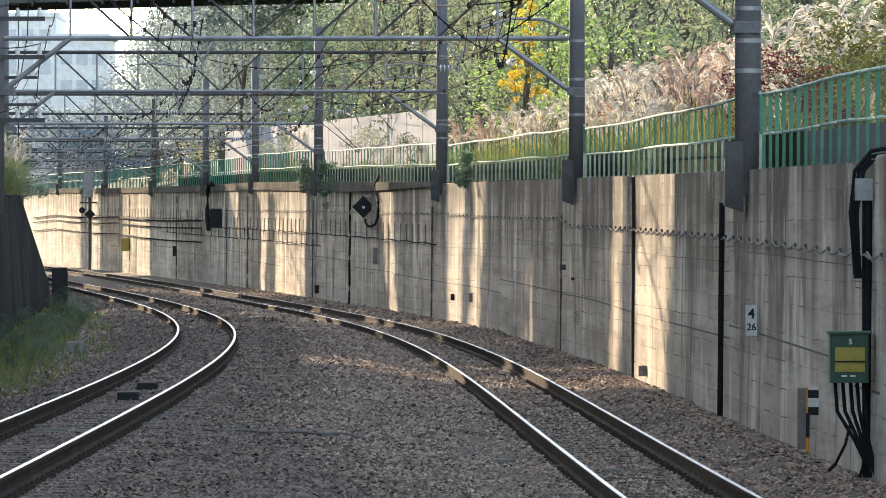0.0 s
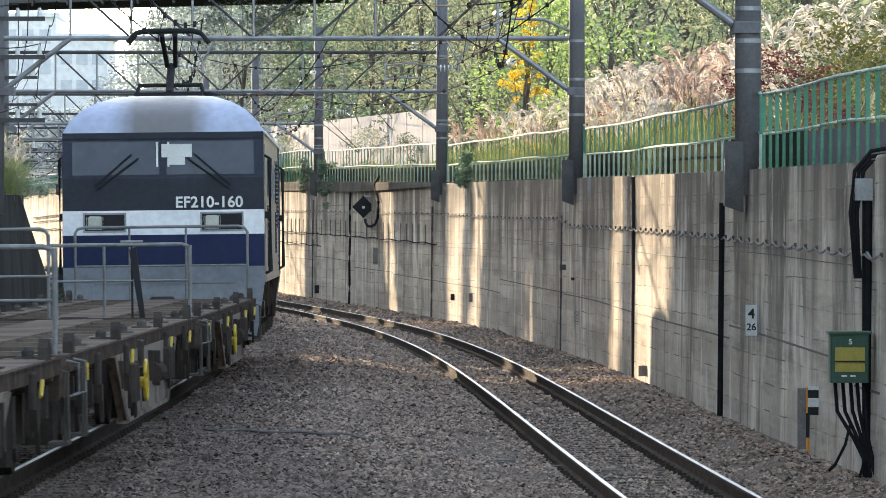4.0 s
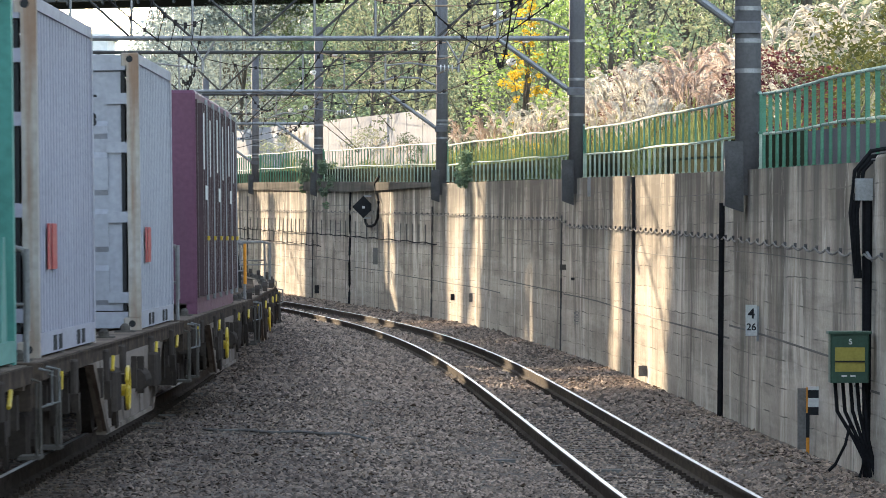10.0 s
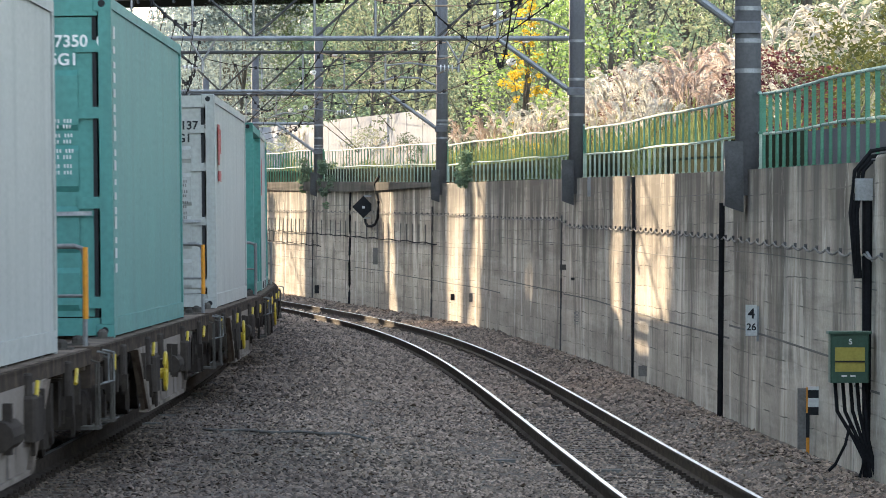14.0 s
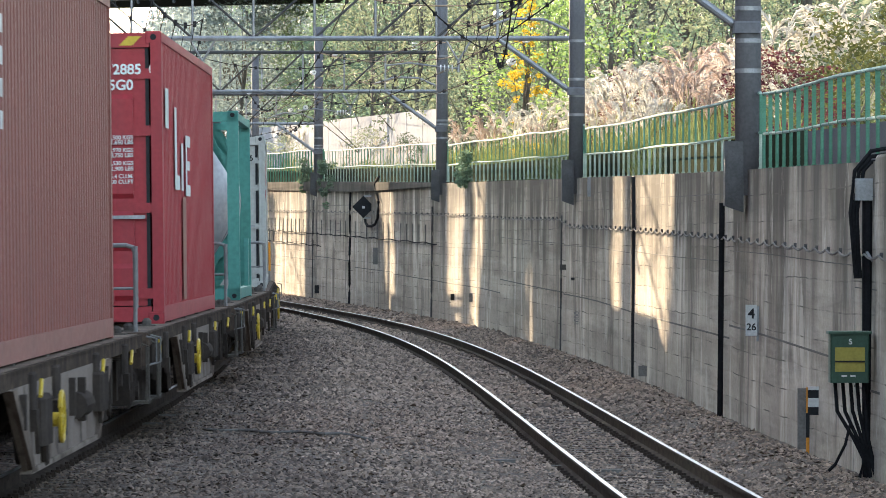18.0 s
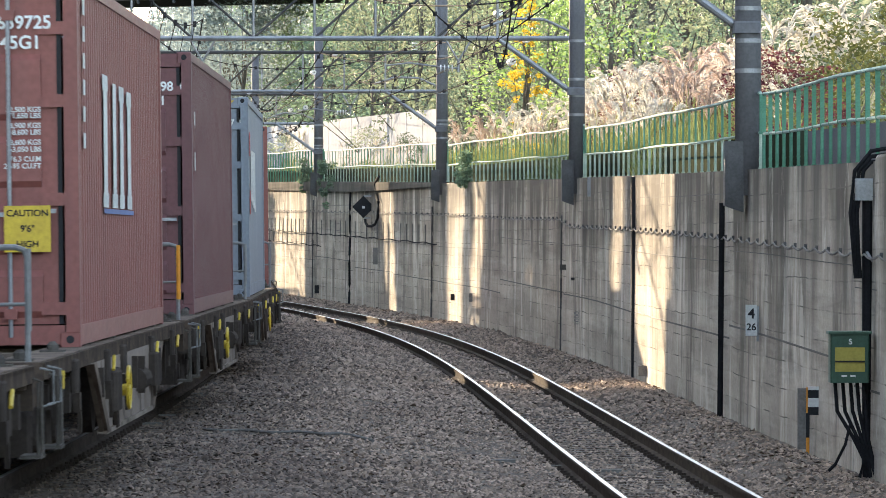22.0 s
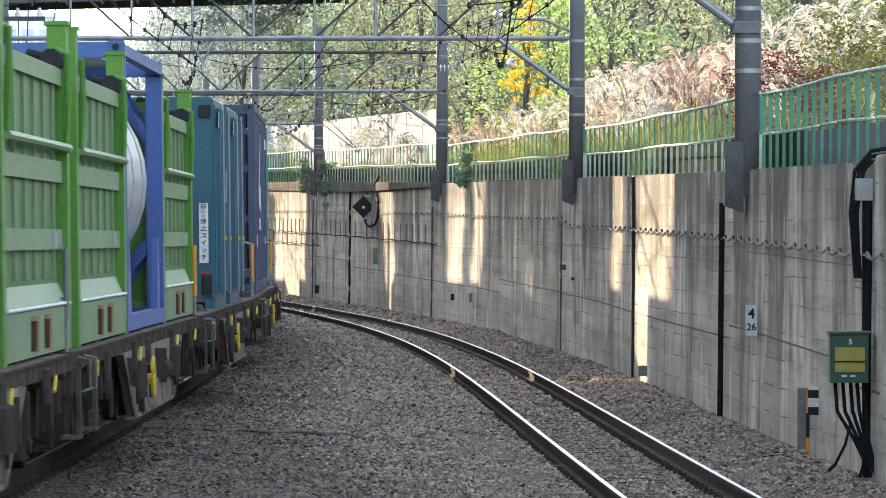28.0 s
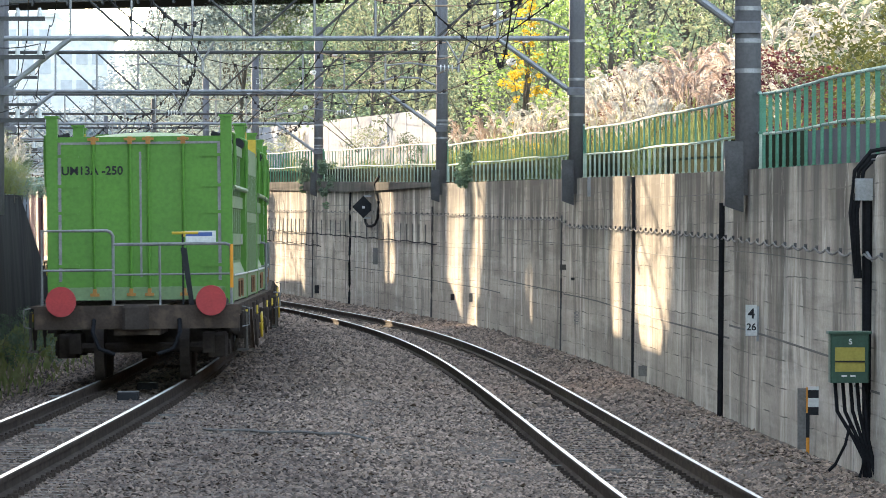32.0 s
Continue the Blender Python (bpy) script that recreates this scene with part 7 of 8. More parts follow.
def open_box(L, kind, label):
    """A lime-green open-topped twenty-foot container: kind X has tall corner posts and a covered bin, kind Y upright bars."""
    th = tagged(empty("open_top_container"), label, "container", "lime-green containers on the train")
    W, H = 1.219, 2.20
    PH = 2.45 if kind == "X" else 2.42
    for sx in (-1, 1):
        for e in (-1, 1):
            y0, y1 = sorted((e * L / 2, e * (L / 2 - 0.26)))
            x0, x1_ = sorted((sx * W, sx * (W - 0.145)))
            p = part("corner_post", S().box(x0, x1_, y0, y1, 0.0, PH), P_LIME, th)
            part("post_cap", S().box(x0 - 0.02, x1_ + 0.02, y0 - 0.02, y1 + 0.02, PH, PH + 0.03), P_LIME, p)
            if kind == "Y":
                part("warning_plate", S().box(sx * (W + 0.004) - 0.003, sx * (W + 0.004) + 0.003, y0 + 0.02, y1 - 0.02, PH - 0.32, PH - 0.06).box(x0, x1_, y0 - 0.006, y0, PH - 0.32, PH - 0.06), YELLOW, p, "yellow warning plate")
        xs = sx * (W - 0.10)
        part("side_wall", S().box(xs - 0.02, xs + 0.02, -L / 2 + 0.2, L / 2 - 0.2, 0.3, H - 0.1), P_LIME_SHADED, th)
        rail = S().box(min(sx * W, xs), max(sx * W, xs), -L / 2 + 0.2, L / 2 - 0.2, 0.02, 0.34)
        part("base_rail", rail, P_LIME_SIDE, th)
        pk = S()
        for yy in (-0.62, 0.62):
            pk = part("fork_pocket", S().box(sx * (W + 0.002) - 0.006, sx * (W + 0.002) + 0.006, yy - 0.21, yy + 0.17, 0.06, 0.27), POCKET, th, "rusty fork pocket")
            part("pocket_rim", S().box(sx * (W + 0.012) - 0.012, sx * (W + 0.012) + 0.012, yy - 0.20, yy + 0.20, 0.27, 0.30).box(sx * (W + 0.012) - 0.012, sx * (W + 0.012) + 0.012, yy + 0.17, yy + 0.20, 0.05, 0.27), P_ORANGE_RUST, pk, "rust-streaked rim")
        part("edge_strip", S().tube((sx * (W + 0.005), -L / 2 + 0.25, 0.36), (sx * (W + 0.005), L / 2 - 0.25, 0.36), 0.014, 6), SIGN_WHITE, th, "pale edge strip")
        if kind == "X":
            bands = ((0.40, 0.62), (0.76, 0.91), (1.26, 1.42), (1.99, 2.12))
            for a, b in bands[1:]:
                part("side_band", S().box(min(sx * (W - 0.04), xs), max(sx * (W - 0.04), xs), -L / 2 + 0.24, L / 2 - 0.24, a, b if a < 2 else 2.14), P_LIME_SIDE, th, "pale green pressed band")
            part("label_plate", S().box(sx * (W - 0.038) - 0.003, sx * (W - 0.038) + 0.003, 1.9, 2.3, 0.775, 0.89), LOCO_GREY, th, "small grey label")
            part("lower_chute", S().prism([(sx * (W - 0.01), 0.34), (xs, 0.34), (xs, 0.56)], -L / 2 + 0.24, L / 2 - 0.24), P_LIME_SIDE, th)
            for yy in np.linspace(-L / 2 + 0.9, L / 2 - 0.9, 6):
                part("upright", S().box(min(sx * (W - 0.055), xs), max(sx * (W - 0.055), xs), yy - 0.045, yy + 0.045, 0.55, 2.1), P_LIME_SIDE, th)
            g = S().tube((sx * (W + 0.01), -L / 2 + 0.25, 1.52), (sx * (W + 0.01), L / 2 - 0.25, 1.52), 0.035, 8)
            part("tie_bar", g, P_LIME_SIDE, th)
        else:
            part("side_band", S().box(min(sx * W, xs), max(sx * W, xs), -L / 2 + 0.24, L / 2 - 0.24, 1.78, 2.14), P_LIME_SIDE, th, "pale green top band")
            part("side_band", S().box(min(sx * W, xs), max(sx * W, xs), -L / 2 + 0.24, L / 2 - 0.24, 1.08, 1.22), P_LIME_SIDE, th, "pale green middle band")
            for yy in np.linspace(-L / 2 + 0.5, L / 2 - 0.5, 15):
                part("upright", S().box(min(sx * W, xs), max(sx * W, xs), yy - 0.03, yy + 0.03, 0.34, 1.8), P_LIME_SIDE, th)
    for e in (-1, 1):
        y = e * (L / 2 - 0.08)
        part("end_wall", S().box(-W + 0.12, W - 0.12, y - 0.05, y + 0.05, 0.12, H), P_LIME, th)
    y = -L / 2 + 0.03
    part("end_frame", S().box(-W + 0.15, W - 0.15, y - 0.012, y, 2.10, 2.13).box(-W + 0.15, -W + 0.19, y - 0.012, y, 0.3, 2.13).box(W - 0.19, W - 0.15, y - 0.012, y, 0.3, 2.13).box(0.0, 0.028, y - 0.012, y, 0.35, 2.0), RAILING, th, "grey edge strip")
    part("end_sill", S().box(-W + 0.1, W - 0.1, y - 0.03, y, 0.05, 0.22), P_LIME_SIDE, th)
    for x in (-0.60, -0.12, 0.12, 0.58):
        rod = part("locking_bar", S().tube((x, y - 0.03, 0.15), (x, y - 0.03, 2.18), 0.02, 8), P_LIME, th)
        part("keeper", S().box(x - 0.075, x + 0.075, y - 0.06, y, 2.15, 2.185).box(x - 0.03, x + 0.03, y - 0.065, y, 2.10, 2.20), KEEPER, rod, "orange bar keeper")
        part("keeper", S().box(x - 0.06, x + 0.06, y - 0.06, y, 0.10, 0.14).box(x - 0.025, x + 0.025, y - 0.065, y, 0.12, 0.20), KEEPER, rod, "orange bar keeper")
    hg = S()
    for sx in (-1, 1):
        for z in (0.5, 1.2, 1.55, 1.95):
            hg.box(min(sx * W, sx * (W - 0.42)), max(sx * W, sx * (W - 0.42)), y - 0.025, y - 0.008, z - 0.02, z + 0.02)
    part("hinge_strap", hg, P_LIME, th)
    if kind == "X":
        cv = [[(0.95 * math.cos(a), t, H - 0.08 + (0.17 if abs(t) < 2.2 else 0.02) * math.sin(a)) for a in np.linspace(0, math.pi, 9)] for t in (-2.8, -2.3, -1.2, 0.0, 1.2, 2.3, 2.8)]
        part("cover", S().loft(cv, False), P_LIME, th, "green bulging cover")
        for sx in (-1, 1):
            for e in (-1, 1):
                yc = e * (L / 2 - 0.42)
                rl = part("cover_roller", S().tube((sx * 1.13, yc - 0.22, H - 0.02), (sx * 1.13, yc + 0.22, H - 0.02), 0.085, 10).tube((sx * 1.13, yc, H - 0.02), (sx * 0.95, yc - e * 0.1, H + 0.03), 0.04, 8), BLACK_PAINT, th, "black cover roller")
                part("strap", S().path([(sx * 1.15, yc - 0.05, H + 0.06), (sx * 1.245, yc - 0.08, H + 0.02), (sx * 1.25, yc - 0.12, H - 0.25), (sx * 1.235, yc - 0.16, 1.55)], 0.028, 6), P_LIME, rl, "green strap")
    return th


def build_loco():
    th = tagged(empty("electric_locomotive"), "blue, white and beige electric locomotive with one raised pantograph", "locomotive")
    W, L = 1.443, 15.9
    y0, y1 = -L / 2, L / 2
    # body sides
    body = part("body", S().box(-W, W, y0 + 0.5, y1 - 0.5, 1.22, 3.38), LOCO_BEIGE, th, "beige body side")
    roof = [(-W, 3.38), (-W + 0.06, 3.50), (-W + 0.30, 3.66), (-W + 0.62, 3.80), (W - 0.62, 3.80), (W - 0.30, 3.66), (W - 0.06, 3.50), (W, 3.38)]
    part("roof", S().prism(roof, y0 + 1.4, y1 - 1.4), LOCO_GREY, th, "grey roof")
    for e in (-1, 1):
        ye = e * L / 2
        # stacked front bands, slightly raked above the waist
        def band(name, z0, z1, d0, d1, material, label=""):
            sh = S().add([(x, ye - e * d, z) for z, d in ((z0, d0), (z1, d1)) for x in (-W, W)] + [(x, ye - e * 0.6, z) for z in (z0, z1) for x in (-W, W)], [(0, 1, 3, 2), (4, 6, 7, 5), (0, 4, 5, 1), (2, 3, 7, 6), (0, 2, 6, 4), (1, 5, 7, 3)])
            return part(name, sh, material, th, label)
        band("lower_panel", 1.22, 1.46, 0.02, 0.0, LOCO_GREY, "grey lower panel")
        band("blue_band", 1.46, 1.92, 0.0, 0.0, LOCO_BLUE, "dark blue band")
        band("white_band", 1.92, 2.27, 0.0, 0.015, LOCO_WHITE, "white band")
        band("dark_band", 2.27, 2.73, 0.015, 0.05, LOCO_BLACK, "black band")
        band("window_band", 2.73, 3.30, 0.05, 0.16, LOCO_SURROUND, "dark blue-grey window surround")
        band("brow", 3.30, 3.39, 0.14, 0.16, LOCO_BLACK)
        for sx in (-1, 1):
            a, b = (0.05, W - 0.14) if sx > 0 else (-W + 0.14, -0.05)
            d = lambda z: 0.05 + (z - 2.73) / 0.57 * 0.11
            g = S().add([(x, ye - e * (d(z) - 0.012), z) for z in (2.78, 3.26) for x in (a, b)] + [(x, ye - e * (d(z) + 0.01), z) for z in (2.78, 3.26) for x in (a, b)], [(0, 1, 3, 2), (4, 6, 7, 5), (0, 4, 5, 1), (2, 3, 7, 6), (0, 2, 6, 4), (1, 5, 7, 3)])
            win = part("windscreen", g, GLASS_DARK, th, "dark cab window")
            part("window_strip", S().box(sx * 0.08 - 0.014, sx * 0.08 + 0.014, ye - e * 0.10 - 0.03, ye - e * 0.10 + 0.03, 2.79, 3.25), WHITE_PAINT, win)
            wp = S().tube((sx * 0.95, ye + e * 0.03, 2.58), (sx * 0.35, ye - e * 0.06, 3.02), 0.014, 6).tube((sx * 0.98, ye + e * 0.03, 2.62), (sx * 0.45, ye - e * 0.06, 3.08), 0.012, 6)
            part("wiper", wp, BLACK_PAINT, th, "black wiper")
            hx = sx * 0.84
            hl = part("headlight_panel", S().cham(hx - 0.29, hx + 0.29, *sorted((ye - e * 0.03, ye + e * 0.012)), 1.98, 2.22, 0.005), BLACK_PAINT, th, "dark headlight panel")
            part("headlight_rim", S().box(hx - 0.31, hx + 0.31, *sorted((ye - e * 0.02, ye + e * 0.016)), 2.215, 2.24).box(hx - 0.31, hx + 0.31, *sorted((ye - e * 0.02, ye + e * 0.016)), 1.96, 1.985).box(hx - 0.31, hx - 0.285, *sorted((ye - e * 0.02, ye + e * 0.016)), 1.97, 2.23).box(hx + 0.285, hx + 0.31, *sorted((ye - e * 0.02, ye + e * 0.016)), 1.97, 2.23), STEEL, hl)
            part("headlight", S().cham(hx - 0.26, hx - 0.02, *sorted((ye - e * 0.01, ye + e * 0.02)), 2.0, 2.2, 0.03), LAMP_GLASS, hl, "clear rectangular headlight")
            # skirts
            part("corner_skirt", S().prism([(sx * W, 1.22), (sx * (W - 0.42), 1.22), (sx * (W - 0.50), 0.55), (sx * (W - 0.12), 0.45)], *sorted((ye, ye - e * 0.10))), LOCO_GREY, th, "grey corner skirt")
            # dark block added behind the skirt, whose back lies in darkness
            part("skirt_backing", S().prism([(sx * (W - 0.02), 1.21), (sx * (W - 0.42), 1.21), (sx * (W - 0.50), 0.57), (sx * (W - 0.14), 0.47)], *sorted((ye - e * 0.105, ye - e * 0.5))), BOGIE, th)
            part("step", S().box(sx * 1.05 - 0.2, sx * 1.05 + 0.2, *sorted((ye + e * 0.12, ye - e * 0.1)), 0.40, 0.44), STEEL, th)
        part("apron", S().box(-W + 0.3, W - 0.3, *sorted((ye - e * 0.04, ye - e * 0.3)), 0.85, 1.22), LOCO_GREY, th, "grey apron")
        dome = []
        for t in np.linspace(0, 1, 6):
            z = 3.39 + 0.56 * math.sin(t * math.pi / 2)
            inset = 0.16 + 1.5 * (1 - math.cos(t * math.pi / 2))
            wd = [W, W - 0.10, W - 0.26, W - 0.48, W - 0.72, W - 0.95][int(round(t * 5))]
            n = 7
            dome.append([(-wd + 2 * wd * i / (n - 1), ye - e * (inset + 0.10 * (abs(i - 3) / 3) ** 2), z) for i in range(n)])
        sh = S()
        n = 7
        sh.add([p for r in dome for p in r], [(k * n + i, k * n + i + 1, (k + 1) * n + i + 1, (k + 1) * n + i) for k in range(5) for i in range(n - 1)])
        # sides of the dome back to the roof
        sd = []
        for r in dome:
            sd.append((r[0], r[-1]))
        yb = ye - e * 1.75
        for k in range(5):
            for c in (0, 1):
                p, q = sd[k][c], sd[k + 1][c]
                sh.add([p, q, (q[0], yb, q[2]), (p[0], yb, p[2])], [(0, 1, 2, 3)])
        part("cab_roof", sh, LOCO_ROOF, th, "domed cab roof, bright highlights painted into its pale blue", True)
        part("coupler", S().box(-0.11, 0.11, *sorted((ye, ye + e * 0.7)), 0.76, 0.98).cham(-0.18, 0.18, *sorted((ye + e * 0.62, ye + e * 0.88)), 0.70, 1.04, 0.04), BOGIE, th, "dark knuckle coupler")
    num = part("running_number", lettering("EF210-160", 0.22, WHITE_PAINT, spacing=1.03), WHITE_PAINT, th, "white running number")
    num.location = (0.66, y0 - 0.008, 2.375)
    card = part("train_card", S().box(-0.02, 0.42, y0 + 0.08, y0 + 0.085, 3.03, 3.22).box(0.08, 0.32, y0 + 0.075, y0 + 0.08, 2.90, 3.10), WHITE_PAINT, th, "white card behind the window")
    # side fittings on both sides
    for sx in (-1, 1):
        xs = sx * W
        # dark blue door recess with grab rails near each end
        for e in (-1, 1):
            yd = e * (L / 2 - 1.15)
            if e > 0:
                part("end_band", S().box(*sorted((xs, xs + sx * 0.006)), yd - 0.72, yd + 0.64, 1.44, 3.36), LOCO_BLUE, body, "dark blue end band")
            part("cab_door", S().box(*sorted((xs, xs + sx * 0.014)), yd - 0.42, yd + 0.42, 1.26, 3.22), LOCO_BLUE if e > 0 else LOCO_BEIGE, body, "cab door")
            for dy in (-0.55, 0.5):
                rail = part("grab_rail", S().path([(xs, yd + e * dy, 1.35), (xs + sx * 0.07, yd + e * dy, 1.38), (xs + sx * 0.07, yd + e * dy, 3.02), (xs, yd + e * dy, 3.05)], 0.024, 8), BLACK_PAINT, body, "black grab rail")
                part("rail_foot", S().box(*sorted((xs, xs + sx * 0.08)), yd + e * dy - 0.04, yd + e * dy + 0.04, 2.14, 2.24), BLACK_PAINT, rail)
        for yy in (-4.6, -3.0, -1.2, 0.9):
            win = part("side_window", S().cham(*sorted((xs, xs + sx * 0.022)), yy - 0.36, yy + 0.36, 2.48, 3.00, 0.008), LOCO_GREY, body, "small rounded side window")
            part("pane", S().box(*sorted((xs + sx * 0.02, xs + sx * 0.027)), yy - 0.27, yy + 0.27, 2.54, 2.94), PALE_PANE, win, "pale window pane")
        for yy, za, zb, nsl, wide in ((-4.3, 1.42, 2.34, 9, 0.62), (3.2, 2.42, 3.10, 10, 0.55), (3.2, 1.62, 2.28, 9, 0.55), (4.75, 2.02, 3.12, 16, 0.5)):
            lv = part("louvre", S().box(*sorted((xs, xs + sx * 0.010)), yy - wide, yy + wide, za, zb), BLACK_PAINT, body, "dark louvre")
            gap = (zb - za) / nsl
            for i in range(nsl):
                z = za + gap * (i + 0.5)
                part("slat", S().prism([(xs + sx * 0.008, z + 0.30 * gap), (xs + sx * 0.026, z - 0.05 * gap), (xs + sx * 0.022, z - 0.12 * gap), (xs + sx * 0.008, z + 0.1 * gap)], yy - wide + 0.03, yy + wide - 0.03), LOCO_GREY, lv)
        part("access_panel", S().box(*sorted((xs, xs + sx * 0.006)), -2.1, 1.5, 1.5, 2.3), LOCO_BEIGE, body)
        for yy in (-6.0, 5.6):
            for z in (1.30, 1.42, 1.54):
                part("step_slot", S().box(*sorted((xs, xs + sx * 0.006)), yy - 0.1, yy + 0.1, z, z + 0.04), BLACK_PAINT, body)
        part("side_sill", S().box(*sorted((xs, xs + sx * 0.008)), y0 + 0.5, y1 - 0.5, 1.22, 1.32), LOCO_BEIGE, body)
        part("gutter", S().box(*sorted((xs, xs + sx * 0.03)), y0 + 0.5, y1 - 0.5, 3.36, 3.40), LOCO_WHITE, body)
    # bogies
    for by in (-5.2, 0.0, 5.2):
        bg = part("bogie", S().box(-1.22, -1.05, by - 1.75, by + 1.75, 0.45, 0.80).box(1.05, 1.22, by - 1.75, by + 1.75, 0.45, 0.80).box(-1.0, 1.0, by - 0.4, by + 0.4, 0.5, 0.9), BOGIE, th)
        for dy in (-1.2, 1.2):
            for sx in (-1, 1):
                part("wheel", S().tube((sx * 0.5, by + dy, 0.56), (sx * 0.63, by + dy, 0.56), 0.56, 28), BOGIE, bg)
                part("axle_box", S().cham(sx * 1.2 - 0.12, sx * 1.2 + 0.12, by + dy - 0.24, by + dy + 0.24, 0.36, 0.78, 0.03), BOGIE, bg)
    part("underframe", S().box(-1.25, 1.25, y0 + 0.6, y1 - 0.6, 0.86, 1.22), BOGIE, th)
    for yy in (-5.3, 0.0, 5.3):
        for sx in (-1, 1):
            part("bogie_frame", S().prism([(yy - 2.2, 1.0), (yy - 1.9, 0.42), (yy - 1.2, 0.30), (yy + 1.2, 0.30), (yy + 1.9, 0.42), (yy + 2.2, 1.0)], sx * 1.08 - 0.10, sx * 1.08 + 0.10, "x"), BOGIE, th)
    at = -7.3
    k = 0
    while at < 7.0:
        long = 0.35 + 0.9 * hash01(k, 41)
        for sx in (-1, 1):
            lo = 0.34 + 0.4 * hash01(k, 43)
            part("under_equipment", S().cham(sx * 1.2 - 0.1, sx * 1.2 + 0.06 + 0.1 * hash01(k, 44), at, at + long, lo, 1.2, 0.03), BOGIE, th)
            if k % 2:
                part("air_pipe", S().path([(sx * 1.33, at, 1.1), (sx * 1.35, at + 0.1, 0.8), (sx * 1.34, at + 0.5, 0.6), (sx * 1.3, at + 0.9, 0.75)], 0.025, 6), BOGIE, th)
        at += long + 0.12 + 0.35 * hash01(k, 42)
        k += 1
    # pantographs: a raised single-arm one and its base
    for py, up in ((y0 + 3.4, True), (y1 - 3.2, False)):
        pb = part("pantograph", S().box(-0.5, 0.5, py - 0.7, py + 0.7, 3.98, 4.03).tube((-0.45, py - 0.6, 3.8), (-0.45, py - 0.6, 4.0), 0.05, 8).tube((0.45, py - 0.6, 3.8), (0.45, py - 0.6, 4.0), 0.05, 8).tube((-0.45, py + 0.6, 3.8), (-0.45, py + 0.6, 4.0), 0.05, 8).tube((0.45, py + 0.6, 3.8), (0.45, py + 0.6, 4.0), 0.05, 8), BLACK_PAINT, th, "black single-arm pantograph")
        zt = 4.90 if up else 4.2
        part("hinge_bar", S().tube((-0.48, py + 0.3, 4.16), (0.48, py + 0.3, 4.16), 0.03, 8).tube((-0.46, py + 0.3, 4.16), (-0.5, py + 0.1, 4.02), 0.03, 8).tube((0.46, py + 0.3, 4.16), (0.5, py + 0.1, 4.02), 0.03, 8), BLACK_PAINT, pb)
        part("lower_arm", S().tube((0, py - 0.1, 4.02), (0.0, py + 0.9, (4.02 + zt) / 2), 0.06, 8), BLACK_PAINT, pb)
        part("upper_arm", S().tube((-0.06, py + 0.9, (4.02 + zt) / 2), (-0.1, py - 0.3, zt), 0.036, 8).tube((0.06, py + 0.9, (4.02 + zt) / 2), (0.1, py - 0.3, zt), 0.036, 8), BLACK_PAINT, pb)
        for dy in (-0.2, 0.2):
            part("collector_strip", S().path([(-0.60, py - 0.3 + dy, zt - 0.13), (-0.48, py - 0.3 + dy, zt + 0.02), (-0.36, py - 0.3 + dy, zt + 0.05), (0.36, py - 0.3 + dy, zt + 0.05), (0.48, py - 0.3 + dy, zt + 0.02), (0.60, py - 0.3 + dy, zt - 0.13)], 0.034, 8), BLACK_PAINT, pb)
    rb = S()
    for yy in np.linspace(y0 + 5.2, y1 - 5.2, 5):
        rb.box(-0.7, 0.7, yy - 0.5, yy + 0.5, 3.8, 4.02)
    part("roof_equipment", rb, LOCO_GREY, th)
    return th


STEP_GREY = mat("step_grey", (0.13, 0.115, 0.10), (0.07, 0.062, 0.055), 0.9, scale=5, fine=40, spec=0.05)
DECK_BELLY = mat("wagon_belly_plate", (0.29, 0.24, 0.205), (0.20, 0.162, 0.135), 0.92, 0.0, scale=1.2, fine=30, bump=0.15, grime=(0.045, 0.038, 0.032), grime_at=(0.54, 0.66), spec=0.05)


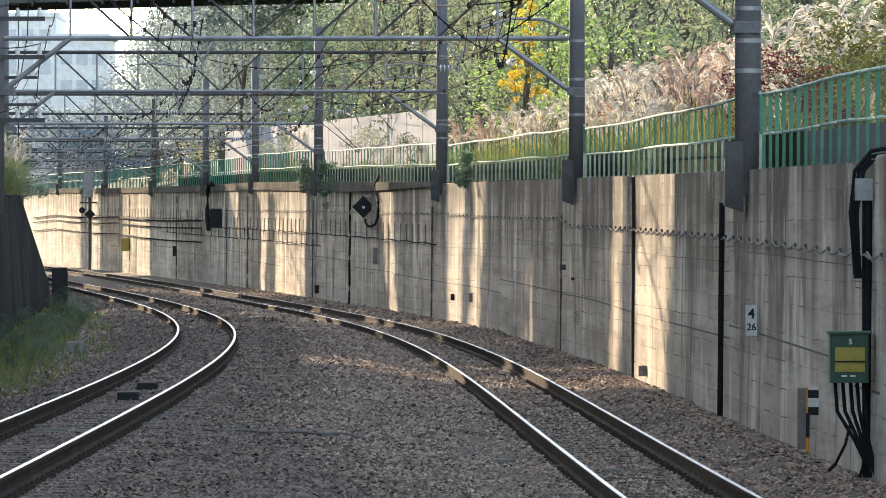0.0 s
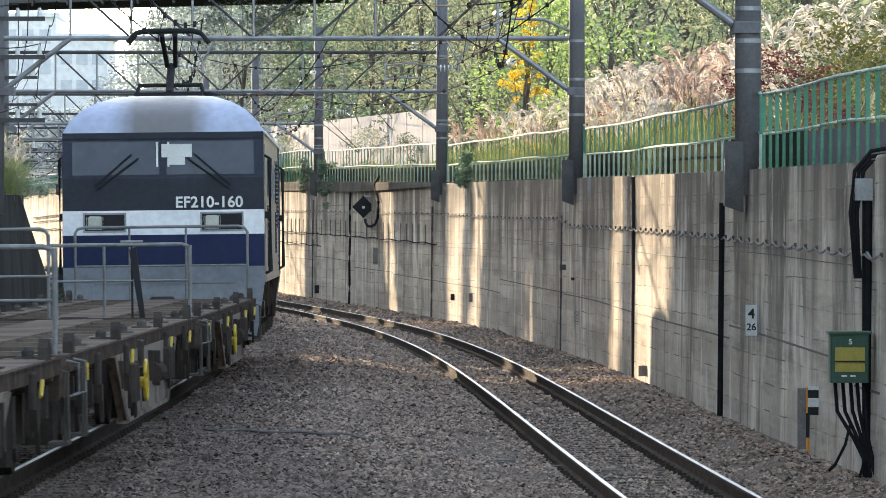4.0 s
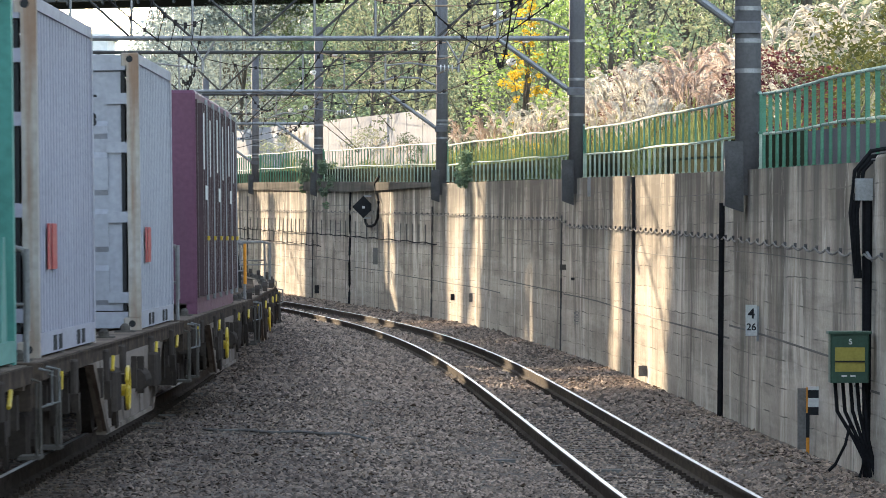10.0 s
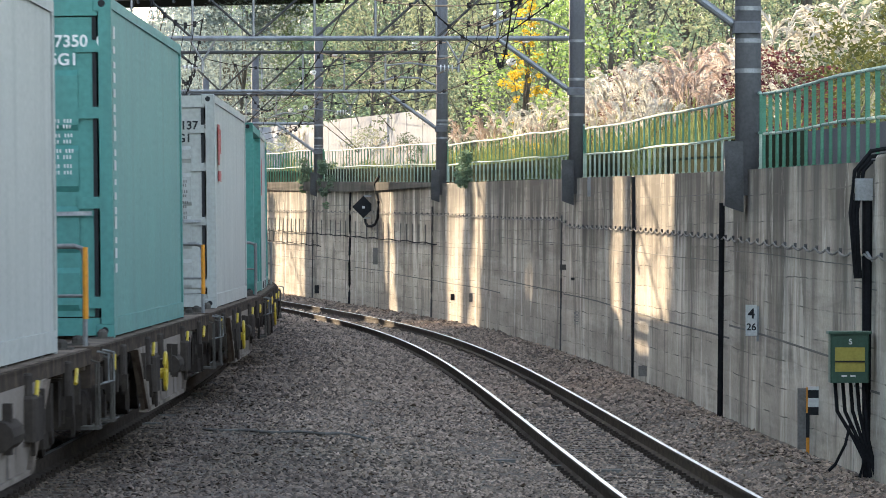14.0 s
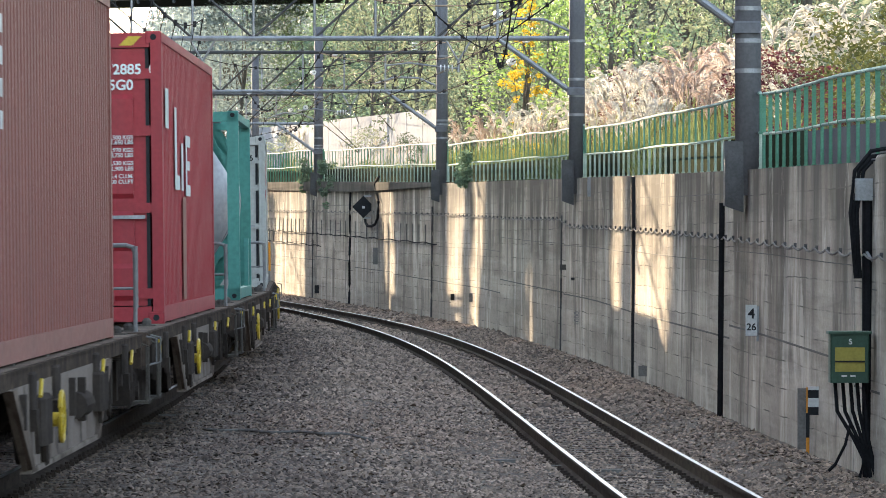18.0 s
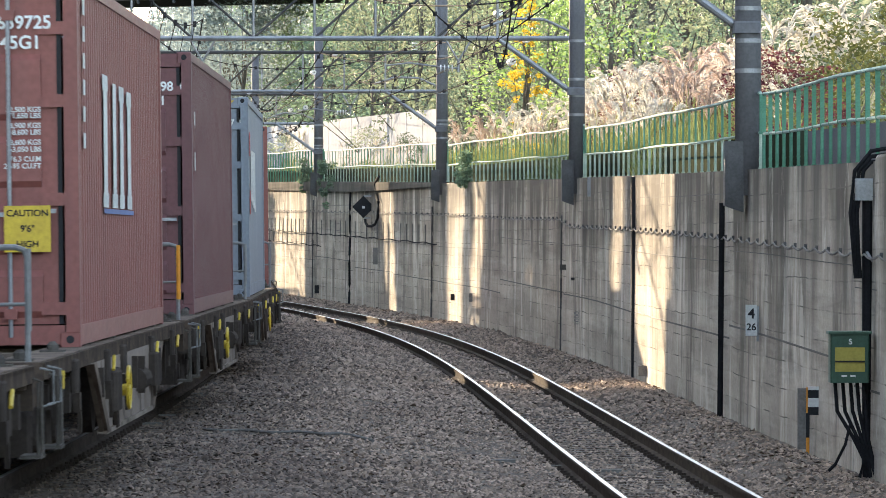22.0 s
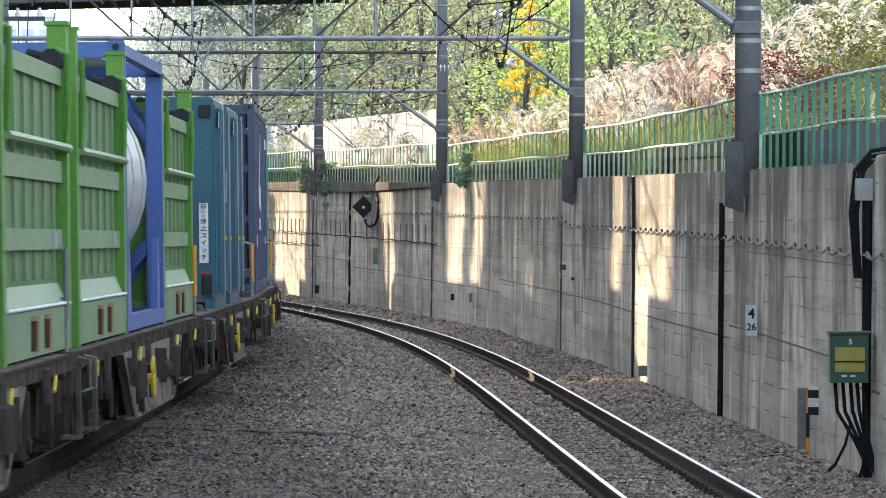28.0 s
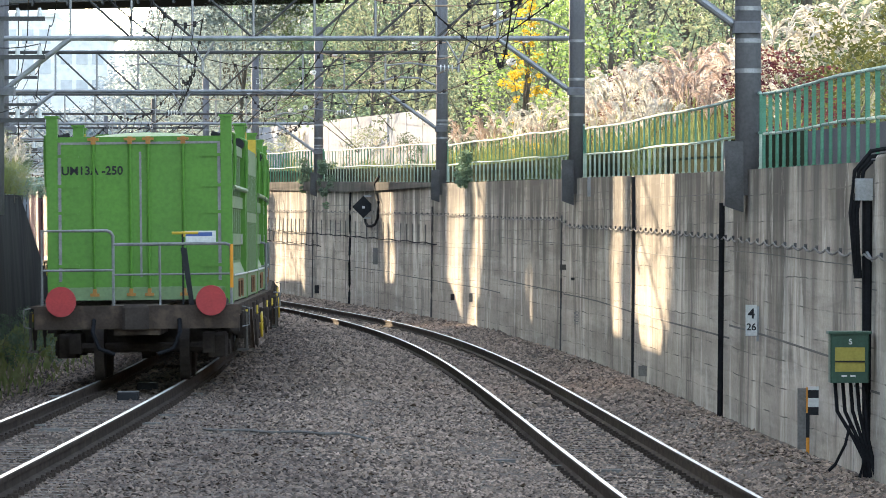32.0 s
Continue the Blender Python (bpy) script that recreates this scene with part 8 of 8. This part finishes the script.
def build_train():
    loco = build_loco()
    ride(loco, -(5 * WAGON + 0.45) - 7.95)
    first = build_wagon(False, False)
    last = build_wagon(True)
    bright = build_wagon()
    empty_wagons = []
    for n in range(1, 25):
        w = {1: first, 5: bright, 24: last}.get(n) or copy_thing(bright if n in (9, 10, 16, 18, 19, 20, 21) else first, Matrix())
        if n < 6:
            empty_wagons.append(w)
        ride(w, (n - 5) * (WAGON if n < 6 else 20.35) - 10.2)
    for w in empty_wagons:
        for sx in (-1, 1):
            for yy in (-9.0, -3.3, 3.3, 9.0):
                part("load_guide", S().prism([(yy - 0.17, 0.97), (yy + 0.17, 0.97), (yy + 0.15, 1.09), (yy + 0.06, 1.15), (yy - 0.06, 1.15), (yy - 0.15, 1.09)], sx * 1.27 - 0.035, sx * 1.27 + 0.035, "x"), BOGIE, w)
    yf = 9.72
    fr = part("railing", S().path([(1.22, yf, 0.95), (1.22, yf, 1.95), (1.18, yf, 2.01), (1.1, yf, 2.03), (-1.1, yf, 2.03), (-1.18, yf, 2.01), (-1.22, yf, 1.95), (-1.22, yf, 0.95)], 0.021, 8), RAILING, first, "grey pipe railing")
    for x in (-0.45, 0.35):
        part("rail_bar", S().tube((x, yf, 0.95), (x, yf, 2.03), 0.016, 8), RAILING, fr)
    part("rail_bar", S().tube((-1.22, yf, 1.48), (1.22, yf, 1.48), 0.014, 8), RAILING, fr)
    last["label"] = "grimy brown container flat wagon with two red tail discs"
    for x in (-0.965, 0.965):
        part("tail_disc", S().tube((x, -9.99, 1.06), (x, -9.96, 1.06), 0.195, 32), RED, last, "round red tail disc")
    DK = 1.008

    def put(ob, front, length):
        ride(ob, front + length / 2, DK)
        return ob

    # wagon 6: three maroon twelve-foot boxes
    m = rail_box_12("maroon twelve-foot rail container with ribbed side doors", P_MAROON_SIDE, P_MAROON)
    part("side_marking", S().box(1.302, 1.306, -1.62, -1.34, 1.62, 2.25), SIGN_WHITE, m, "white marking")
    part("side_marking", S().prism([(1.302, -1.2), (1.306, -1.2), (1.306, -0.45), (1.302, -0.45)], 1.28, 1.44, "z"), SIGN_WHITE, m, "white marking")
    part("side_marking", S().box(1.302, 1.306, 0.1, 0.35, 1.55, 2.2), SIGN_WHITE, m, "white marking")
    for k in range(3):
        put(m if k == 0 else copy_thing(m, Matrix()), 3.8 + k * 3.8, 3.7)
    # wagon 7: two lilac-grey twenty-foot boxes
    for k, (fr, p, num) in enumerate(((20.4, P_LILAC, "0123"), (32.9, P_LILAC2, "2093"))):
        g = iso_box(6.058, 2.55, p, p, "lilac-grey twenty-foot container with rusted corner posts", True, P_RUSTPOST, None, pockets=True, bar_count=1)
        part("side_marking", plate(1.222, -2.2, -1.95, 0.62, 0.95), RED, g, "red bar mark")
        part("side_marking", plate(1.222, -1.8, -1.3, 0.62, 0.95), RED, g, "red square mark")
        for word, z in (("U -", 2.17), (num, 1.93)):
            part("serial_number", lettering(word, 0.17, BLACK_PAINT, "RIGHT"), BLACK_PAINT, g).location = (0.84, -3.029, z)
        put(g, fr, 6.058)
    # wagon 8: tank, cream box, tank
    tk = tank_container(P_TEAL, "dull silver tank container in a teal frame")
    put(tk, 41.0, 6.058)
    cb = iso_box(6.058, 2.591, P_CREAM, P_CREAM, "cream-grey twenty-foot container with a red mark", False, None, ("4488", "dark", "22G1"), pockets=True)
    part("side_marking", S().box(1.214, 1.219, -2.0, -1.55, 1.55, 2.15), RED, cb, "red letter-like mark")
    put(cb, 47.25, 6.058)
    put(copy_thing(tk, Matrix()), 53.5, 6.058)
    # wagons 9 to 11: cream, sea-green, cream forty-foot boxes
    c1 = iso_box(12.192, 2.591, P_CREAM, P_CREAM, "cream-grey forty-foot container with a red mark", False, None, ("799137 8", "dark", "42G1"))
    rm = S().box(1.214, 1.219, -4.9, -4.3, 1.75, 2.25).box(1.214, 1.219, -4.8, -3.9, 1.55, 1.68).box(1.214, 1.219, -4.2, -3.85, 1.9, 2.2)
    part("side_marking", rm, RED, c1, "red letter-like mark")
    put(c1, 64.5, 12.192)
    c2 = iso_box(12.192, 2.896, P_SEA, P_SEA, "sea-green forty-foot high container", False, None, ("27350 0", "light", "45G1"))
    def dash(th):
        d = S()
        for z in np.linspace(0.55, 2.55, 17):
            d.box(1.214, 1.219, -5.75, -5.55, z, z + 0.05 + 0.06 * hash01(z))
        part("side_marking", d, SIGN_WHITE, th, "upright row of white lettering")
    dash(c2)
    put(c2, 85.3, 12.192)
    c3 = iso_box(12.192, 2.591, P_CREAM, P_CREAM, "cream-grey forty-foot container with a red mark", False, None, ("30246 0", "dark", "42G1"))
    part("side_marking", rm, RED, c3, "red letter-like mark")
    put(c3, 104.2, 12.192)
    # wagon 12: a tank in the middle
    tk2 = copy_thing(tk, Matrix())
    put(tk2, 129.4, 6.058)
    # wagon 13 to 17: red, brown, blue-grey, oxblood, russet
    r1 = iso_box(12.192, 2.896, P_RED, P_RED, "bright red forty-foot high container with white lettering blocks", True, None, ("772885 0", "light", "45G0"), hatch=True, table=("32,500 KGS", "71,650 LBS", "3,970 KGS", "8,750 LBS", "28,530 KGS", "62,900 LBS", "76.4 CU.M.", "2,700 CU.FT"))
    lg = S().box(1.222, 1.226, -5.5, -4.9, 1.95, 2.35).box(1.222, 1.226, -3.6, -3.2, 1.35, 2.2).box(1.222, 1.226, -3.2, -2.6, 1.35, 1.5).box(1.222, 1.226, -2.2, -1.8, 1.35, 1.85).box(1.222, 1.226, -1.2, -0.9, 1.3, 1.95).box(1.222, 1.226, -0.9, -0.2, 1.3, 1.42).box(1.222, 1.226, -0.9, -0.3, 1.58, 1.68).box(1.222, 1.226, -0.9, -0.2, 1.83, 1.95)
    part("side_marking", lg, SIGN_WHITE, r1, "white lettering blocks")
    part("side_marking", S().box(1.222, 1.226, -2.0, -1.3, 0.2, 1.28), P_BROWN, r1, "faded patch")
    part("notice", S().box(-0.1, 0.32, -6.12, -6.115, 0.95, 1.15), SIGN_WHITE, r1)
    put(r1, 145.0, 12.192)
    b1 = iso_box(12.192, 2.896, P_BROWN, P_BROWN, "rust-brown forty-foot high container with a yellow notice", True, None, ("789479 8", "light", "45G1"), hatch=True)
    vl = S()
    for z in np.linspace(1.55, 2.6, 6):
        vl.box(1.222, 1.226, -5.5, -5.3, z, z + 0.12)
    part("side_marking", vl, SIGN_WHITE, b1, "upright row of white lettering")

    def caution(th, y, words, z=0.74):
        part("notice", S().box(0.64, 1.0, y - 0.036, y - 0.03, z, z + 0.36), YELLOW, th, "yellow height notice")
        k = len(words)
        for i, wd in enumerate(words):
            o = part("notice_text", lettering(wd, 0.072, BLACK_PAINT), BLACK_PAINT, th)
            o.location = (0.82, y - 0.039, z + 0.36 - 0.36 * (i + 0.5) / k)

    caution(b1, -6.10, ("CAUTION", "9'6\"", "HIGH", "CONTAINER"))
    put(b1, 165.4, 12.192)
    g1 = iso_box(12.192, 2.896, P_BLUEGREY, P_BLUEGREY, "blue-grey forty-foot high container with white lettering blocks", False, None, ("567 9", "light", ""), hatch=True)
    lg = S()
    for k, yy in enumerate((-4.0, -3.2, -2.4, -1.6)):
        lg.box(1.214, 1.219, yy, yy + 0.45, 1.45 - 0.05 * k, 2.15).box(1.214, 1.219, yy - 0.15, yy + 0.65, 1.40 - 0.05 * k, 1.5 - 0.05 * k)
    part("side_marking", lg, SIGN_WHITE, g1, "white lettering blocks")
    part("side_marking", S().box(1.214, 1.219, -5.1, -4.7, 2.05, 2.4).box(1.214, 1.219, -5.1, -4.7, 1.2, 1.55), RED, g1, "small red mark")
    put(g1, 187.4, 12.192)
    b2 = iso_box(12.192, 2.896, P_OXBLOOD, P_OXBLOOD, "dark oxblood forty-foot high container", True, None, ("976898 0", "light", "45G1"))
    part("side_marking", S().box(1.222, 1.226, -5.5, -5.35, 1.6, 1.8).box(1.222, 1.226, -5.5, -5.35, 2.1, 2.25), SIGN_WHITE, b2)
    part("notice", S().box(0.02, 0.3, -6.106, -6.10, 1.16, 1.27), YELLOW, b2, "small yellow notice")
    put(b2, 207.4, 12.192)
    b3 = iso_box(12.192, 2.896, P_RUSSET, P_RUSSET, "russet forty-foot high container with large white lettering blocks", True, None, ("639725 1", "light", "45G1"), hatch=True, table=("32,500 KGS", "71,650 LBS", "3,900 KGS", "8,600 LBS", "28,600 KGS", "63,050 LBS", "76.3 CU.M", "2,695 CU.FT"))
    lg = S()
    for k, yy in enumerate((-3.0, -1.75, -0.75, 0.35)):
        z0 = 1.12
        lg.box(1.222, 1.226, yy, yy + 0.42, z0, 2.18 - 0.02 * k)
        lg.box(1.222, 1.226, yy - 0.12, yy + 0.54, z0 - 0.02, z0 + 0.10)
        if k != 1:
            lg.box(1.222, 1.226, yy - 0.12, yy + 0.54, 2.07 - 0.02 * k, 2.2 - 0.02 * k)
    part("side_marking", lg, SIGN_WHITE, b3, "large white lettering blocks")
    part("side_marking", S().box(1.2215, 1.2222, -3.0, 1.2, 1.05, 1.09), P_BLUE, b3)
    part("side_marking", vl, SIGN_WHITE, b3, "upright row of white lettering")
    caution(b3, -6.10, ("CAUTION", "9'6\"", "HIGH"))
    put(b3, 226.2, 12.192)
    # wagon 18: cream twenty-foot box in the middle
    c4 = iso_box(6.058, 2.591, P_CREAM, P_CREAM, "cream-grey twenty-foot container with a red mark", False, None, ("297788 6", "dark", "22G1"), pockets=True)
    part("side_marking", S().box(1.214, 1.219, -2.0, -1.3, 1.72, 1.82).box(1.214, 1.219, -1.5, -1.2, 1.72, 2.2).box(1.214, 1.219, -2.0, -1.3, 2.12, 2.22), RED, c4, "red letter-like mark")
    put(c4, 251.0, 6.058)
    # wagons 19, 20: sea-green and navy forty-foot boxes
    s2 = iso_box(12.192, 2.896, P_SEA, P_SEA, "sea-green forty-foot high container with a white stripe of lettering", False, None, ("7151 2", "light", "45G1"), hatch=True)
    part("side_marking", S().box(1.214, 1.219, -5.75, -5.45, 0.5, 2.6), SIGN_WHITE, s2, "white upright stripe")
    put(s2, 269.3, 12.192)
    n1 = iso_box(12.192, 2.896, P_NAVY, P_NAVY, "navy-blue forty-foot high container with white lettering blocks", True, None, ("09 4", "light", ""))
    lg = S()
    for k in range(9):
        lg.box(1.222, 1.226, -1.0 - 0.24 * k, -0.8 - 0.2 * k, 2.42 - 0.1 * k, 2.52 - 0.1 * k)
    lg.box(1.222, 1.226, -2.9, -2.3, 1.35, 1.68).box(1.222, 1.226, -2.0, -1.6, 1.28, 1.7).box(1.222, 1.226, -1.4, -0.9, 1.3, 1.66).box(1.222, 1.226, -2.6, -1.9, 0.98, 1.16).box(1.222, 1.226, -1.6, -1.2, 0.98, 1.16).box(1.222, 1.226, -5.2, -4.6, 0.72, 0.9).box(1.222, 1.226, 3.4, 4.4, 0.75, 0.88).box(1.222, 1.226, 3.8, 5.2, 2.35, 2.52)
    part("side_marking", lg, SIGN_WHITE, n1, "white lettering blocks")
    part("notice", S().box(-0.4, 0.62, -6.106, -6.10, 2.30, 2.52).box(-0.4, 0.70, -6.106, -6.10, 1.62, 1.95).box(-0.4, 0.70, -6.106, -6.10, 1.2, 1.38), SIGN_WHITE, n1, "white data panels")
    put(n1, 288.7, 12.192)
    # wagon 21: two petrol-blue reefers
    rf = rail_box_12("petrol-blue refrigerated container with a white upright notice", P_PETROL, P_PETROL, 2.55)
    part("notice", S().box(1.045, 1.155, -1.884, -1.876, 0.55, 1.27), SIGN_WHITE, rf, "white upright notice")
    for i, ch in enumerate("非常停止スイッチ"):
        o = part("notice_text", lettering(ch, 0.080, DARK_RED), DARK_RED, rf)
        o.location = (1.10, -1.888, 1.222 - i * 0.087)
    part("end_panel", S().box(-1.1, 0.94, -1.89, -1.872, 0.22, 2.42), P_PETROL, rf)
    part("socket_box", S().cham(1.07, 1.19, -1.90, -1.872, 0.17, 0.40, 0.02), BLACK_PAINT, rf)
    part("notice", S().box(1.07, 1.19, -1.884, -1.876, 0.42, 0.45), RED, rf, "small red plate")
    part("corner_block", S().cham(1.06, 1.20, -1.90, -1.872, 2.30, 2.45, 0.02), BLACK_PAINT, rf)
    part("side_marking", S().box(1.285, 1.29, -1.7, -1.25, 2.18, 2.36), SIGN_WHITE, rf)
    part("side_marking", S().box(1.285, 1.29, 0.6, 1.0, 1.35, 1.7), SIGN_WHITE, rf)
    gr = S()
    for z in np.linspace(1.2, 2.2, 12):
        gr.box(-0.5, 0.45, -1.90, -1.888, z, z + 0.05)
    part("grille", gr, BLACK_PAINT, rf, "black ventilation slats")
    part("side_marking", S().box(1.285, 1.29, 0.2, 0.9, 1.3, 1.7), SIGN_WHITE, rf)
    put(rf, 310.4, 3.7)
    put(copy_thing(rf, Matrix()), 315.5, 3.7)
    # wagon 22 to 24: lime-green open boxes, a blue-framed tank
    gx = open_box(6.3, "X", "lime-green open-topped refuse container with tall corner posts")
    gy = open_box(6.3, "Y", "lime-green open-topped container with upright side bars and yellow plates")
    put(gx, 325.0, 6.3)
    tb = tank_container(P_BLUE, "white tank container in a blue frame", L=6.3)
    put(tb, 331.3, 6.3)
    put(copy_thing(gx, Matrix()), 337.7, 6.3)
    for n, base in ((23, 344.8), (24, 365.0)):
        for k, o in enumerate((gx, gy, gx)):
            o = gy if (k == 1 and n == 23) else copy_thing(o, Matrix())
            put(o, base + k * 6.68, 6.3)
            if n == 24 and k == 2:
                t = part("type_code", lettering("UM13A -250", 0.155, BLACK_PAINT), BLACK_PAINT, o, "black type lettering")
                t.location = (-0.62, -3.135, 1.75)
                pl = part("maker_plate", S().box(0.55, 1.0, -3.14, -3.13, 0.78, 0.95), SIGN_WHITE, o, "white plate")
                part("plate_print", S().box(0.6, 0.95, -3.144, -3.14, 0.88, 0.93), P_BLUE, pl)


build_train()
for ob in bpy.data.objects:
    if ob.name.startswith(("side_marking", "hazard_stripe", "locking_gear", "notice.", "brake_hose", "end_ribs")) and len(ob.data.polygons) > 6:
        ob["kind"] = "stuff"


# ---- the train's run ----
def run(t):
    """Distance of the fifth wagon's tail along the left track."""
    return 0.00040745 * t ** 3 + 0.0090877 * t ** 2 + 16.35112 * t - 85.414


def motions():
    times = [i * 0.5 for i in range(int(SECONDS * 2) + 1)]
    for ob, back, lift in RIDERS:
        rows = []
        for t in times:
            s = run(t) - back
            a, b = on_track(s - 6.0), on_track(s + 6.0)
            mid = (a + b) / 2
            d = b - a
            m = Matrix.Translation(mid) @ Matrix.Rotation(math.atan2(-d.x, d.y), 4, "Z") @ Matrix.Rotation(-0.0114, 4, "Y") @ Matrix.Translation((0, 0, lift))
            rows.append((t, m))
        walk(ob, rows)


motions()
